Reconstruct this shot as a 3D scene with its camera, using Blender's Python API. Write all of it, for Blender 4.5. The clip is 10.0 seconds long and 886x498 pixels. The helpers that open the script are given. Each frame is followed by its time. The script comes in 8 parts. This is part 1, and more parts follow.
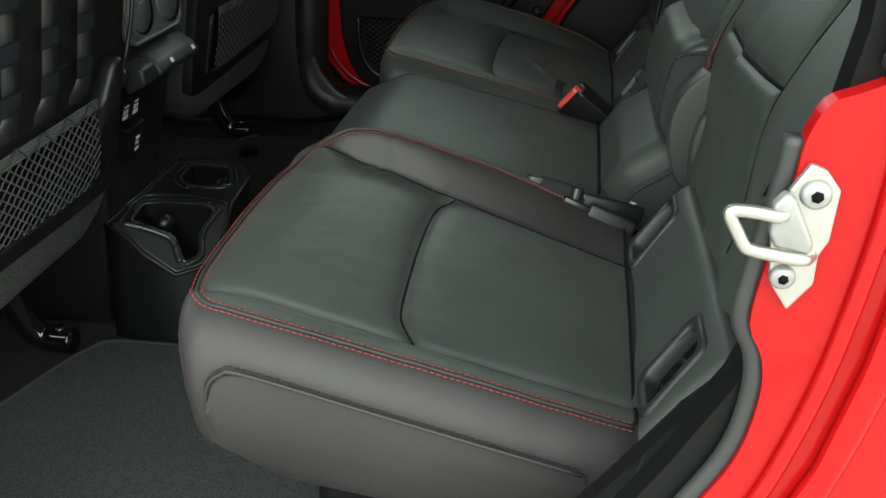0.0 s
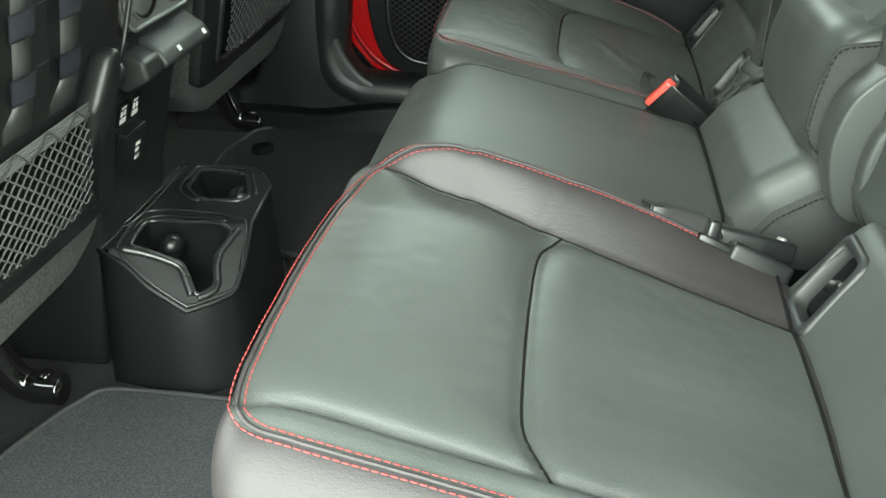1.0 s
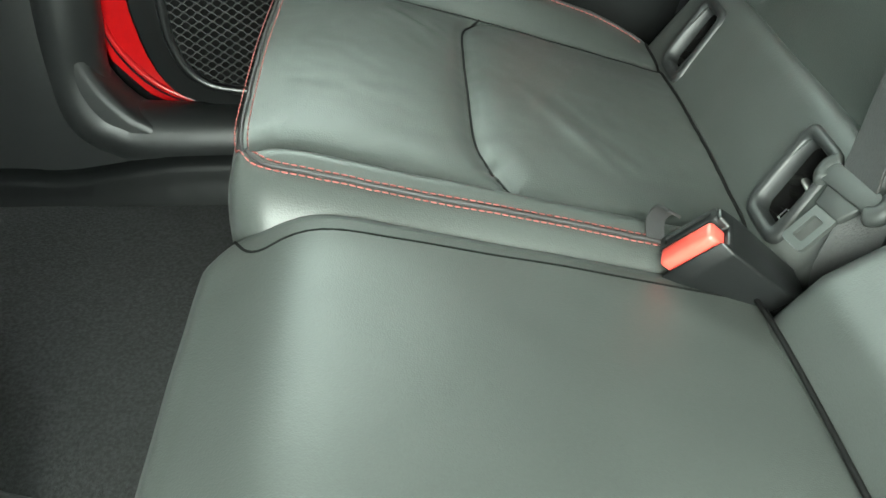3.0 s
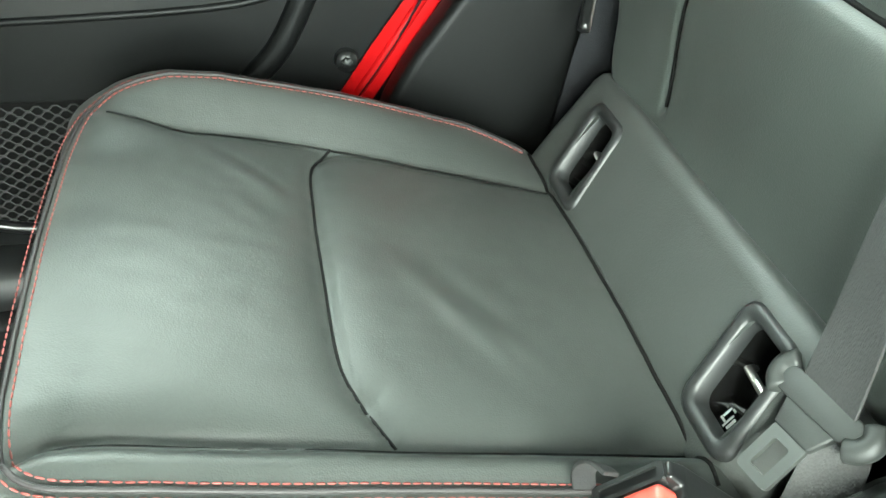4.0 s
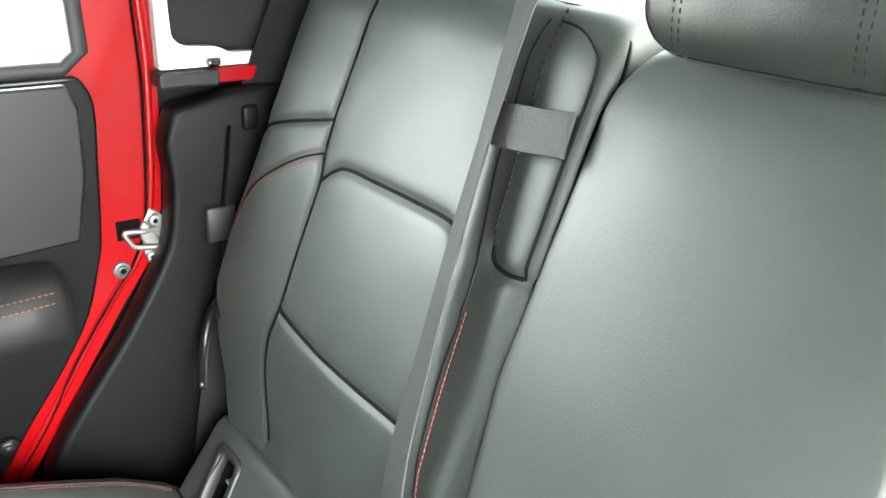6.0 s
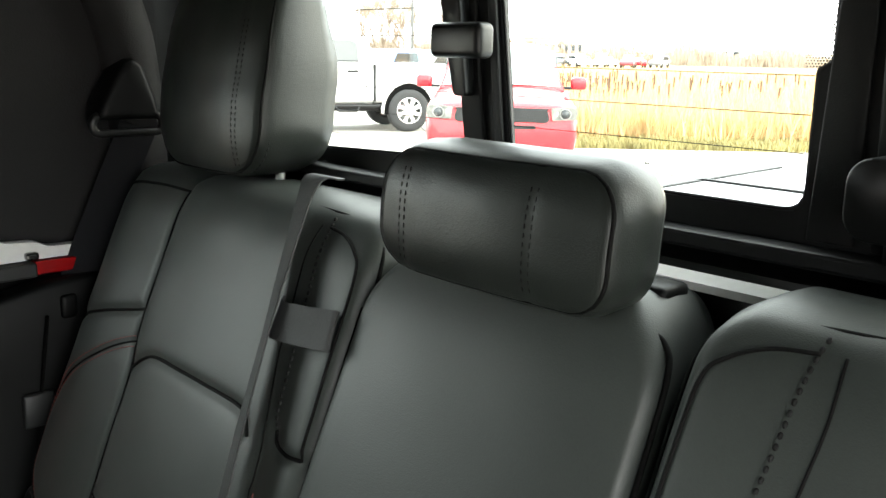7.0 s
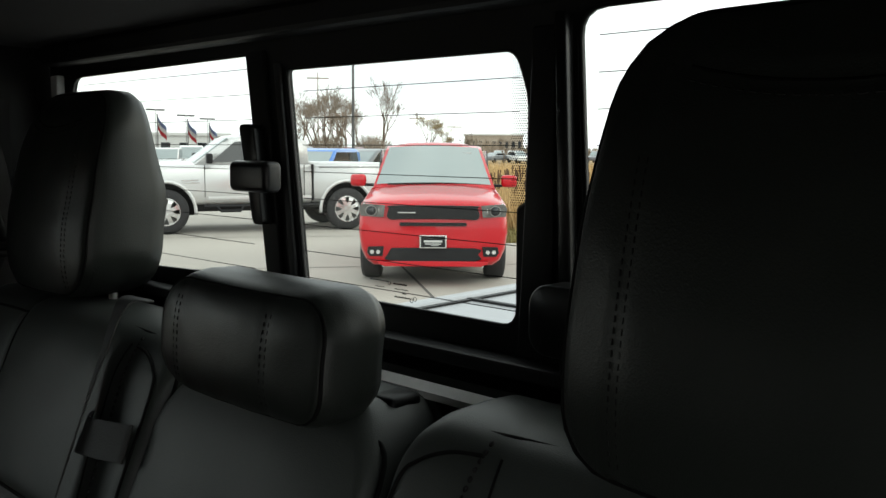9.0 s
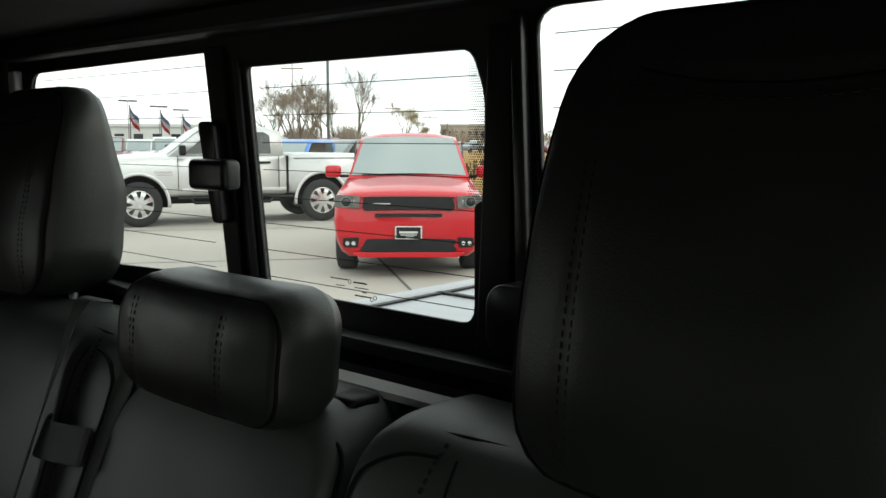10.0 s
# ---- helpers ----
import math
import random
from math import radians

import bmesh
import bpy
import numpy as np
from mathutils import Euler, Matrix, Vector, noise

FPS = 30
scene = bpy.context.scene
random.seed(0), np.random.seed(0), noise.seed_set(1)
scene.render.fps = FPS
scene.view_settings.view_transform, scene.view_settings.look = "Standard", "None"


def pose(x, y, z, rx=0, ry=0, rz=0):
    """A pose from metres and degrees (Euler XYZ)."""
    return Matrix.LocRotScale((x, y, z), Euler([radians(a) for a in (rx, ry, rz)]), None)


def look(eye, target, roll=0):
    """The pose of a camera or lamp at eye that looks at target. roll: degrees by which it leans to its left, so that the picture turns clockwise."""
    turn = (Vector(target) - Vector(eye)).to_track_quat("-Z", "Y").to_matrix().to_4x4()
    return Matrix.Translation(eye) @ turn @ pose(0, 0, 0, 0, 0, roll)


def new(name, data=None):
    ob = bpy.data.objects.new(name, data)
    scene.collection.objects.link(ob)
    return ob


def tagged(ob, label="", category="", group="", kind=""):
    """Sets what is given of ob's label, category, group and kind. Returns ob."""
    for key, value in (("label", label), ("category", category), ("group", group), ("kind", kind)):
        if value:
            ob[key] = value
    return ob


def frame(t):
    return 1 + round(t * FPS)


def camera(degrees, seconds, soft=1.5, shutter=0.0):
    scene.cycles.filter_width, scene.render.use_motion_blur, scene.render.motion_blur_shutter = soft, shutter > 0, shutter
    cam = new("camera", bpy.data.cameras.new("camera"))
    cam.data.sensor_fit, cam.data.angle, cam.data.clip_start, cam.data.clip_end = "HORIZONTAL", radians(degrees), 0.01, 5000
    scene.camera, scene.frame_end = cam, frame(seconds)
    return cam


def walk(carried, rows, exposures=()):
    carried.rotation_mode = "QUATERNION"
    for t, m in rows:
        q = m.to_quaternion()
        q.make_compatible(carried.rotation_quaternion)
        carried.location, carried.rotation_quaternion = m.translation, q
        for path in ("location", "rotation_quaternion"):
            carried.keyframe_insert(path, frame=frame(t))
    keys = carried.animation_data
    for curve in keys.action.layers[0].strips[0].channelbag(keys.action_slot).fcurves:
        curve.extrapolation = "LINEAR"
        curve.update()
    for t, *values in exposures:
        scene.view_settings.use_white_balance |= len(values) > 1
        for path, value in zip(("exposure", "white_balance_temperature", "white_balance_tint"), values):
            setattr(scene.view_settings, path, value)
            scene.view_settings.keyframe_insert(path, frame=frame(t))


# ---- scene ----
cam = camera(53.9, 10.0)

PATH = [
    (0, (0.309, -1.174, 0.753), (0.040, 0.583, -0.164), -0.27),
    (0.25, (0.263, -1.115, 0.730), (-0.007, 0.640, -0.190), -0.35),
    (0.5, (0.224, -1.060, 0.713), (-0.045, 0.689, -0.219), -0.36),
    (0.75, (0.196, -1.011, 0.708), (-0.068, 0.726, -0.249), -0.27),
    (1, (0.181, -0.949, 0.709), (-0.069, 0.780, -0.263), -0.12),
    (1.25, (0.175, -0.861, 0.705), (-0.050, 0.879, -0.256), -0.01),
    (1.5, (0.165, -0.772, 0.690), (-0.040, 0.973, -0.265), -0.11),
    (1.75, (0.153, -0.707, 0.671), (-0.036, 1.031, -0.300), -0.26),
    (2, (0.143, -0.648, 0.652), (-0.023, 1.085, -0.331), -0.31),
    (2.2, (0.138, -0.592, 0.640), (0.004, 1.147, -0.338), -0.19),
    (2.75, (0.116, -0.391, 0.659), (0.135, 1.273, -0.451), 0.63),
    (3.3, (0.106, -0.183, 0.701), (0.280, 1.389, -0.523), 1.61),
    (3.5, (0.112, -0.123, 0.708), (0.336, 1.454, -0.500), 1.88),
    (3.75, (0.124, -0.084, 0.710), (0.430, 1.491, -0.484), 2.18),
    (4, (0.135, -0.072, 0.707), (0.524, 1.489, -0.481), 2.41),
    (4.25, (0.135, -0.072, 0.714), (0.597, 1.477, -0.464), 2.36),
    (4.5, (0.128, -0.078, 0.729), (0.675, 1.444, -0.447), 2.45),
    (4.75, (0.107, -0.089, 0.758), (0.771, 1.393, -0.409), 1.99),
    (5, (0.124, -0.114, 0.787), (0.840, 1.410, -0.291), 1.87),
    (5.25, (0.153, -0.136, 0.812), (0.924, 1.430, -0.163), 2.05),
    (5.5, (0.134, -0.175, 0.865), (1.020, 1.386, -0.018), 1.27),
    (5.75, (0.130, -0.213, 0.905), (1.132, 1.325, 0.111), 1.66),
    (6, (0.129, -0.270, 0.950), (1.222, 1.232, 0.210), 1.46),
    (6.2, (0.140, -0.294, 0.968), (1.293, 1.184, 0.272), 1.08),
    (6.75, (0.153, -0.355, 1.006), (1.450, 1.072, 0.478), 0.92),
    (7.3, (0.154, -0.428, 1.051), (1.543, 0.966, 0.697), 1.11),
    (7.5, (0.158, -0.457, 1.070), (1.566, 0.930, 0.765), 1.01),
    (7.75, (0.168, -0.484, 1.077), (1.598, 0.891, 0.830), 0.99),
    (8, (0.180, -0.504, 1.074), (1.629, 0.859, 0.867), 0.99),
    (8.5, (0.197, -0.532, 1.071), (1.658, 0.818, 0.863), 0.79),
    (9, (0.201, -0.557, 1.064), (1.660, 0.792, 0.839), 0.45),
    (9.5, (0.216, -0.568, 1.061), (1.679, 0.775, 0.824), 0.07),
    (10, (0.214, -0.566, 1.071), (1.707, 0.742, 0.824), 0.18),
]

CLIP_EXPOSURES = [
    (0, 2.0, 6500, -4), (0.4, 3.05, 6500, -6), (1.0, 3.82, 6500, -8), (1.5, 4.3, 6500, -9), (2.0, 4.48, 6500, -10), (3.5, 5.27, 6450, -9), (4.5, 5.65, 6450, -8), (5.5, 5.57, 6450, 1),
    (6.0, 5.3, 6450, 7), (6.2, 5.1, 6450, 8), (7.3, 1.98, 6600, 6), (8.0, 0.45, 6500, 8), (10.0, 0.48, 6500, 6),
]
walk(cam, [(t, look(eye, target, roll)) for t, eye, target, roll in PATH], CLIP_EXPOSURES)

# ------------------------------------------------------------------ world and sun
GROUND_Z = -0.65
world = bpy.data.worlds.new("overcast_sky")
scene.world = world
world.use_nodes = True
wn, wl = world.node_tree.nodes, world.node_tree.links
wn.clear()
w_out = wn.new("ShaderNodeOutputWorld")
w_bg = wn.new("ShaderNodeBackground")
w_sky = wn.new("ShaderNodeTexSky")
w_sky.sky_type = "NISHITA"
w_sky.sun_disc = False
w_sky.sun_elevation = radians(32)
w_sky.sun_rotation = radians(120)
w_sky.air_density, w_sky.dust_density = 1.0, 4.0
w_co = wn.new("ShaderNodeTexCoord")
w_map = wn.new("ShaderNodeMapping")
w_map.inputs["Scale"].default_value = (1.0, 1.0, 5.0)
w_noise = wn.new("ShaderNodeTexNoise")
w_noise.inputs["Scale"].default_value = 2.2
w_noise.inputs["Detail"].default_value = 6.0
w_ramp = wn.new("ShaderNodeValToRGB")
w_ramp.color_ramp.elements[0].position, w_ramp.color_ramp.elements[0].color = 0.35, (6.6, 6.9, 7.4, 1)
w_ramp.color_ramp.elements[1].position, w_ramp.color_ramp.elements[1].color = 0.62, (12.2, 12.2, 12.0, 1)
w_mix = wn.new("ShaderNodeMixRGB")
w_mix.inputs[0].default_value = 0.85
wl.new(w_co.outputs["Generated"], w_map.inputs[0])
wl.new(w_map.outputs[0], w_noise.inputs["Vector"])
wl.new(w_noise.outputs["Fac"], w_ramp.inputs[0])
wl.new(w_sky.outputs[0], w_mix.inputs[1])
wl.new(w_ramp.outputs[0], w_mix.inputs[2])
wl.new(w_mix.outputs[0], w_bg.inputs[0])
wl.new(w_bg.outputs[0], w_out.inputs[0])
w_bg.inputs[1].default_value = 0.15

sun_data = bpy.data.lights.new("sun", "SUN")
sun_data.energy, sun_data.angle, sun_data.color = 0.5, radians(40), (1.0, 0.96, 0.9)
sun = new("sun", sun_data)
sun.matrix_world = look((0, 0, 0), (0.20, 0.90, -0.62))


# ------------------------------------------------------------------ materials
def material(name, color, rough=0.5, metal=0.0, grain=None, bump=0.0, vary=0.15, fine=None, spec=0.5, coat=0.0, stretch=(1, 1, 1), sheen=0.0, speck=0.4, crease=0.0):
    """Principled surface with colour variation at two scales and a fine relief. grain: size of the relief's cells per metre."""
    m = bpy.data.materials.new(name)
    m.use_nodes = True
    nt = m.node_tree
    bs = nt.nodes["Principled BSDF"]
    bs.inputs["Roughness"].default_value = rough
    bs.inputs["Metallic"].default_value = metal
    bs.inputs["Specular IOR Level"].default_value = spec
    bs.inputs["Coat Weight"].default_value = coat
    bs.inputs["Coat Roughness"].default_value = 0.06
    bs.inputs["Sheen Weight"].default_value = sheen
    co = nt.nodes.new("ShaderNodeTexCoord")
    mp = nt.nodes.new("ShaderNodeMapping")
    mp.inputs["Scale"].default_value = stretch
    nt.links.new(co.outputs["Object"], mp.inputs[0])
    n1 = nt.nodes.new("ShaderNodeTexNoise")
    n1.inputs["Scale"].default_value = 9.0 if fine is None else fine
    n1.inputs["Detail"].default_value = 5.0
    n2 = nt.nodes.new("ShaderNodeTexNoise")
    n2.inputs["Scale"].default_value = 160.0 if grain is None else grain * 0.5
    n2.inputs["Detail"].default_value = 3.0
    nt.links.new(mp.outputs[0], n1.inputs["Vector"])
    nt.links.new(mp.outputs[0], n2.inputs["Vector"])
    add = nt.nodes.new("ShaderNodeMath")
    add.operation = "MULTIPLY_ADD"
    add.inputs[1].default_value = speck
    nt.links.new(n2.outputs["Fac"], add.inputs[0])
    nt.links.new(n1.outputs["Fac"], add.inputs[2])
    ramp = nt.nodes.new("ShaderNodeValToRGB")
    ramp.color_ramp.elements[0].position, ramp.color_ramp.elements[1].position = (0.45, 0.95) if speck < 0.5 else (0.36, 0.66)
    lo, hi = 1 - vary, 1 + vary
    ramp.color_ramp.elements[0].color = tuple(min(1, c * lo) for c in color) + (1,)
    ramp.color_ramp.elements[1].color = tuple(min(1, c * hi) for c in color) + (1,)
    nt.links.new(add.outputs[0] if speck < 0.5 else n2.outputs["Fac"], ramp.inputs[0])
    nt.links.new(ramp.outputs[0], bs.inputs["Base Color"])
    rr = nt.nodes.new("ShaderNodeMapRange")
    rr.inputs["To Min"].default_value, rr.inputs["To Max"].default_value = max(0.02, rough - 0.08), min(1, rough + 0.08)
    nt.links.new(n1.outputs["Fac"], rr.inputs["Value"])
    nt.links.new(rr.outputs[0], bs.inputs["Roughness"])
    if grain and bump:
        v = nt.nodes.new("ShaderNodeTexVoronoi")
        v.inputs["Scale"].default_value = grain
        nt.links.new(mp.outputs[0], v.inputs["Vector"])
        b = nt.nodes.new("ShaderNodeBump")
        b.inputs["Strength"].default_value = bump
        b.inputs["Distance"].default_value = 0.25 / grain
        if crease:
            cm = nt.nodes.new("ShaderNodeMapping")
            cm.inputs["Scale"].default_value = (0.35, 1.0, 1.0)
            nt.links.new(co.outputs["Object"], cm.inputs[0])
            cr_n = nt.nodes.new("ShaderNodeTexNoise")
            cr_n.inputs["Scale"].default_value, cr_n.inputs["Detail"].default_value, cr_n.inputs["Distortion"].default_value = grain * 0.42, 3.0, 0.6
            nt.links.new(cm.outputs[0], cr_n.inputs["Vector"])
            sm = nt.nodes.new("ShaderNodeMath")
            sm.operation = "MULTIPLY_ADD"
            sm.inputs[1].default_value = crease
            nt.links.new(cr_n.outputs["Fac"], sm.inputs[0])
            nt.links.new(v.outputs["Distance"], sm.inputs[2])
            nt.links.new(sm.outputs[0], b.inputs["Height"])
        else:
            nt.links.new(v.outputs["Distance"], b.inputs["Height"])
        nt.links.new(b.outputs[0], bs.inputs["Normal"])
    return m


LEATHER = material("black_leather", (0.030, 0.0335, 0.0312), 0.47, grain=900, bump=0.34, vary=0.12, spec=0.38, sheen=0.015, crease=0.9)
# brown-black side leather; the near bolster's purplish sheen is mixed into this colour
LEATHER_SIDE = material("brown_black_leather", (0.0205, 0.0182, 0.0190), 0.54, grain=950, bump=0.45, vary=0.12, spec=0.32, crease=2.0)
LEATHER_BACK = material("black_leather_back", (0.029, 0.0338, 0.0306), 0.48, grain=900, bump=0.36, vary=0.12, spec=0.40, sheen=0.015, crease=0.8)
ARM_LEATHER = material("door_armrest_leather", (0.0085, 0.0092, 0.0088), 0.52, grain=900, bump=0.25, vary=0.12, spec=0.4)
LEATHER_HEAD = material("glossy_black_leather", (0.0150, 0.0180, 0.0160), 0.38, grain=800, bump=0.36, vary=0.12, spec=0.34, crease=0.8)
PIPING = material("black_piping", (0.0030, 0.0030, 0.0030), 0.75, grain=600, bump=0.3, spec=0.12)
SEAM_CLOTH = material("black_seam_cloth", (0.006, 0.006, 0.0065), 0.9, grain=900, bump=0.5)
RED_THREAD = material("red_thread", (0.19, 0.022, 0.021), 0.6, grain=1500, bump=0.4)
RED_THREAD_DULL = material("dark_red_thread", (0.20, 0.042, 0.036), 0.6, grain=1500, bump=0.4)
BELT_BLACK = material("black_belt_webbing", (0.0075, 0.008, 0.0095), 0.8, grain=1100, bump=0.8, vary=0.2, spec=0.15)
BLACK_THREAD = material("black_thread", (0.009, 0.009, 0.009), 0.75, grain=1500, bump=0.4, spec=0.25)
PLASTIC = material("black_plastic", (0.0031, 0.0034, 0.0035), 0.44, grain=1100, bump=0.3, vary=0.12, spec=0.13)
PLASTIC_CAB = material("textured_black_plastic", (0.0078, 0.0084, 0.0086), 0.40, grain=1100, bump=0.3, vary=0.15, spec=0.32)
PLASTIC_GREY = material("dark_grey_plastic", (0.014, 0.015, 0.0152), 0.44, grain=1100, bump=0.3, vary=0.10, spec=0.36)
PLASTIC_SMOOTH = material("satin_black_plastic", (0.006, 0.0064, 0.0066), 0.32, grain=700, bump=0.1, vary=0.10, spec=0.4)
GLOSS_BLACK = material("gloss_black_paint", (0.006, 0.006, 0.006), 0.12, vary=0.05, coat=0.6)
# near black with the shade of recesses in its colour; also seal and joints
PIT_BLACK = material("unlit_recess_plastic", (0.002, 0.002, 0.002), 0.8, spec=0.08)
# charcoal carpet, darkened in colour for the light's falloff deep in the cab
CARPET = material("charcoal_carpet", (0.0075, 0.008, 0.0085), 0.95, grain=520, bump=1.0, vary=0.75, speck=1.0)
MAT_PILE = material("charcoal_mat_pile", (0.034, 0.0365, 0.0395), 0.95, grain=1100, bump=0.9, vary=0.55, speck=1.0)
CLOTH = material("grey_seat_cloth", (0.030, 0.032, 0.032), 0.95, grain=700, bump=0.9, vary=0.6, speck=1.0)
ROLL_CLOTH = material("charcoal_side_cloth", (0.020, 0.0212, 0.0212), 0.95, grain=1400, bump=0.8, vary=0.3, speck=1.0)
# glossier and paler than the console: rim highlights are partly in its colour
RIM_PLASTIC = material("worn_satin_rim", (0.013, 0.014, 0.0142), 0.27, grain=1100, bump=0.15, vary=0.12, spec=0.62)
VENT_GREY = material("light_grey_vent_plastic", (0.075, 0.080, 0.078), 0.38, grain=900, bump=0.1, vary=0.06)
CARPET_EDGE = material("mat_binding", (0.030, 0.031, 0.032), 0.8, grain=900, bump=0.5)
RUBBER = material("black_rubber_seal", (0.014, 0.0145, 0.015), 0.6, grain=700, bump=0.2)
RED_PAINT = material("red_body_paint", (0.25, 0.002, 0.0035), 0.32, vary=0.05, coat=0.22, fine=4, spec=0.14)
STEEL = material("zinc_plated_steel", (0.42, 0.42, 0.40), 0.32, metal=0.85, vary=0.15, grain=300, bump=0.1)
STEEL_DULL = material("dull_grey_steel", (0.24, 0.24, 0.235), 0.45, metal=0.5, vary=0.2, grain=300, bump=0.1)
TONGUE = material("grey_tongue_plastic", (0.024, 0.026, 0.025), 0.5, grain=900, bump=0.15, vary=0.08, spec=0.3)
TONGUE_STEEL = material("dull_tongue_steel", (0.045, 0.048, 0.046), 0.42, metal=0.4, vary=0.12)
WHITE_METAL = material("white_primed_metal", (0.62, 0.62, 0.60), 0.45, vary=0.08)
WEBBING = material("seat_belt_webbing", (0.032, 0.033, 0.033), 0.7, grain=900, bump=1.0, vary=0.25, stretch=(1, 1, 0.35))
WEBBING_BLUE = material("blue_black_webbing", (0.020, 0.022, 0.030), 0.7, grain=900, bump=0.8, vary=0.2)
NET_DARK = material("black_net_cord", (0.013, 0.0135, 0.0135), 0.8, grain=1500, bump=0.6)
NET = material("elastic_net_cord", (0.055, 0.058, 0.058), 0.8, grain=1500, bump=0.6)
BUCKLE_RED = material("orange_red_button", (0.58, 0.066, 0.050), 0.42, vary=0.06)
WHITE_PRINT = material("white_print", (0.5, 0.5, 0.49), 0.6)
HEADLINER = material("black_hardtop_liner", (0.007, 0.007, 0.0075), 0.9, grain=500, bump=0.4)
TRIM_DARK = material("dark_window_trim", (0.007, 0.0075, 0.008), 0.55, grain=900, bump=0.2, spec=0.3)


def glass(name, tint):
    m = bpy.data.materials.new(name)
    m.use_nodes = True
    nt = m.node_tree
    nt.nodes.clear()
    o = nt.nodes.new("ShaderNodeOutputMaterial")
    mix = nt.nodes.new("ShaderNodeMixShader")
    tr = nt.nodes.new("ShaderNodeBsdfTransparent")
    gl = nt.nodes.new("ShaderNodeBsdfGlossy")
    lw = nt.nodes.new("ShaderNodeLayerWeight")
    lw.inputs[0].default_value = 0.5
    pw = nt.nodes.new("ShaderNodeMath")
    pw.operation = "POWER"
    pw.inputs[1].default_value = 4.5
    fr = nt.nodes.new("ShaderNodeMath")
    fr.operation = "MULTIPLY_ADD"
    fr.inputs[1].default_value, fr.inputs[2].default_value = 0.7, 0.004
    nt.links.new(lw.outputs["Facing"], pw.inputs[0])
    nt.links.new(pw.outputs[0], fr.inputs[0])
    tr.inputs[0].default_value = (*tint, 1)
    gl.inputs["Roughness"].default_value = 0.01
    nt.links.new(fr.outputs[0], mix.inputs[0])
    nt.links.new(tr.outputs[0], mix.inputs[1])
    nt.links.new(gl.outputs[0], mix.inputs[2])
    nt.links.new(mix.outputs[0], o.inputs[0])
    return m


CAB_GLASS = glass("clear_cab_glass", (0.92, 0.95, 0.93))

# ------------------------------------------------------------------ building helpers


def mesh_object(name, bm, mat, parent=None, label="", smooth=True):
    me = bpy.data.meshes.new(name)
    bmesh.ops.recalc_face_normals(bm, faces=bm.faces)
    bm.to_mesh(me)
    bm.free()
    me.materials.append(mat)
    if smooth:
        me.shade_smooth()
    ob = new(name, me)
    if parent is not None:
        ob.parent = parent
    if label:
        ob["label"] = label
    return ob


def part(name, bm, mat, parent, label="", smooth=True):
    return mesh_object(name, bm, mat, parent, label, smooth)


def empty(name, place=(0, 0, 0), **tags):
    ob = new(name)
    ob.location = place
    return tagged(ob, **tags)


def box_bm(x0, x1, y0, y1, z0, z1, bevel=0.0, seg=2, bm=None, m=None):
    own = bmesh.new()
    bmesh.ops.create_cube(own, size=1)
    bmesh.ops.scale(own, vec=(x1 - x0, y1 - y0, z1 - z0), verts=own.verts)
    bmesh.ops.translate(own, vec=((x0 + x1) / 2, (y0 + y1) / 2, (z0 + z1) / 2), verts=own.verts)
    if bevel:
        bmesh.ops.bevel(own, geom=own.edges[:], offset=bevel, segments=seg, affect="EDGES", profile=0.5)
    if m is not None:
        bmesh.ops.transform(own, matrix=m, verts=own.verts)
    if bm is None:
        return own
    join(bm, own)
    return bm


def join(bm, other):
    """Adds the other bmesh to bm and frees it."""
    seen = {v: bm.verts.new(v.co) for v in other.verts}
    for f in other.faces:
        try:
            bm.faces.new([seen[v] for v in f.verts])
        except ValueError:
            pass
    other.free()
    return bm


def tube_bm(points, radius, sides=8, bm=None, closed=False, cap=True):
    """A round bar along points; radius may be a list."""
    bm = bm or bmesh.new()
    pts = [Vector(p) for p in points]
    n = len(pts)
    rad = radius if isinstance(radius, (list, tuple)) else [radius] * n
    rings = []
    prev = None
    for i, p in enumerate(pts):
        a = pts[(i - 1) % n] if (closed or i > 0) else p
        b = pts[(i + 1) % n] if (closed or i < n - 1) else p
        t = (b - a).normalized()
        if prev is None:
            u = t.orthogonal().normalized()
        else:
            u = (prev - t * prev.dot(t))
            u = u.normalized() if u.length > 1e-6 else t.orthogonal().normalized()
        prev = u
        w = t.cross(u)
        rings.append([bm.verts.new(p + rad[i] * (math.cos(k * math.tau / sides) * u + math.sin(k * math.tau / sides) * w)) for k in range(sides)])
    for i in range(n if closed else n - 1):
        r0, r1 = rings[i], rings[(i + 1) % n]
        for k in range(sides):
            bm.faces.new((r0[k], r0[(k + 1) % sides], r1[(k + 1) % sides], r1[k]))
    if cap and not closed:
        bm.faces.new(rings[0][::-1])
        bm.faces.new(rings[-1])
    return bm


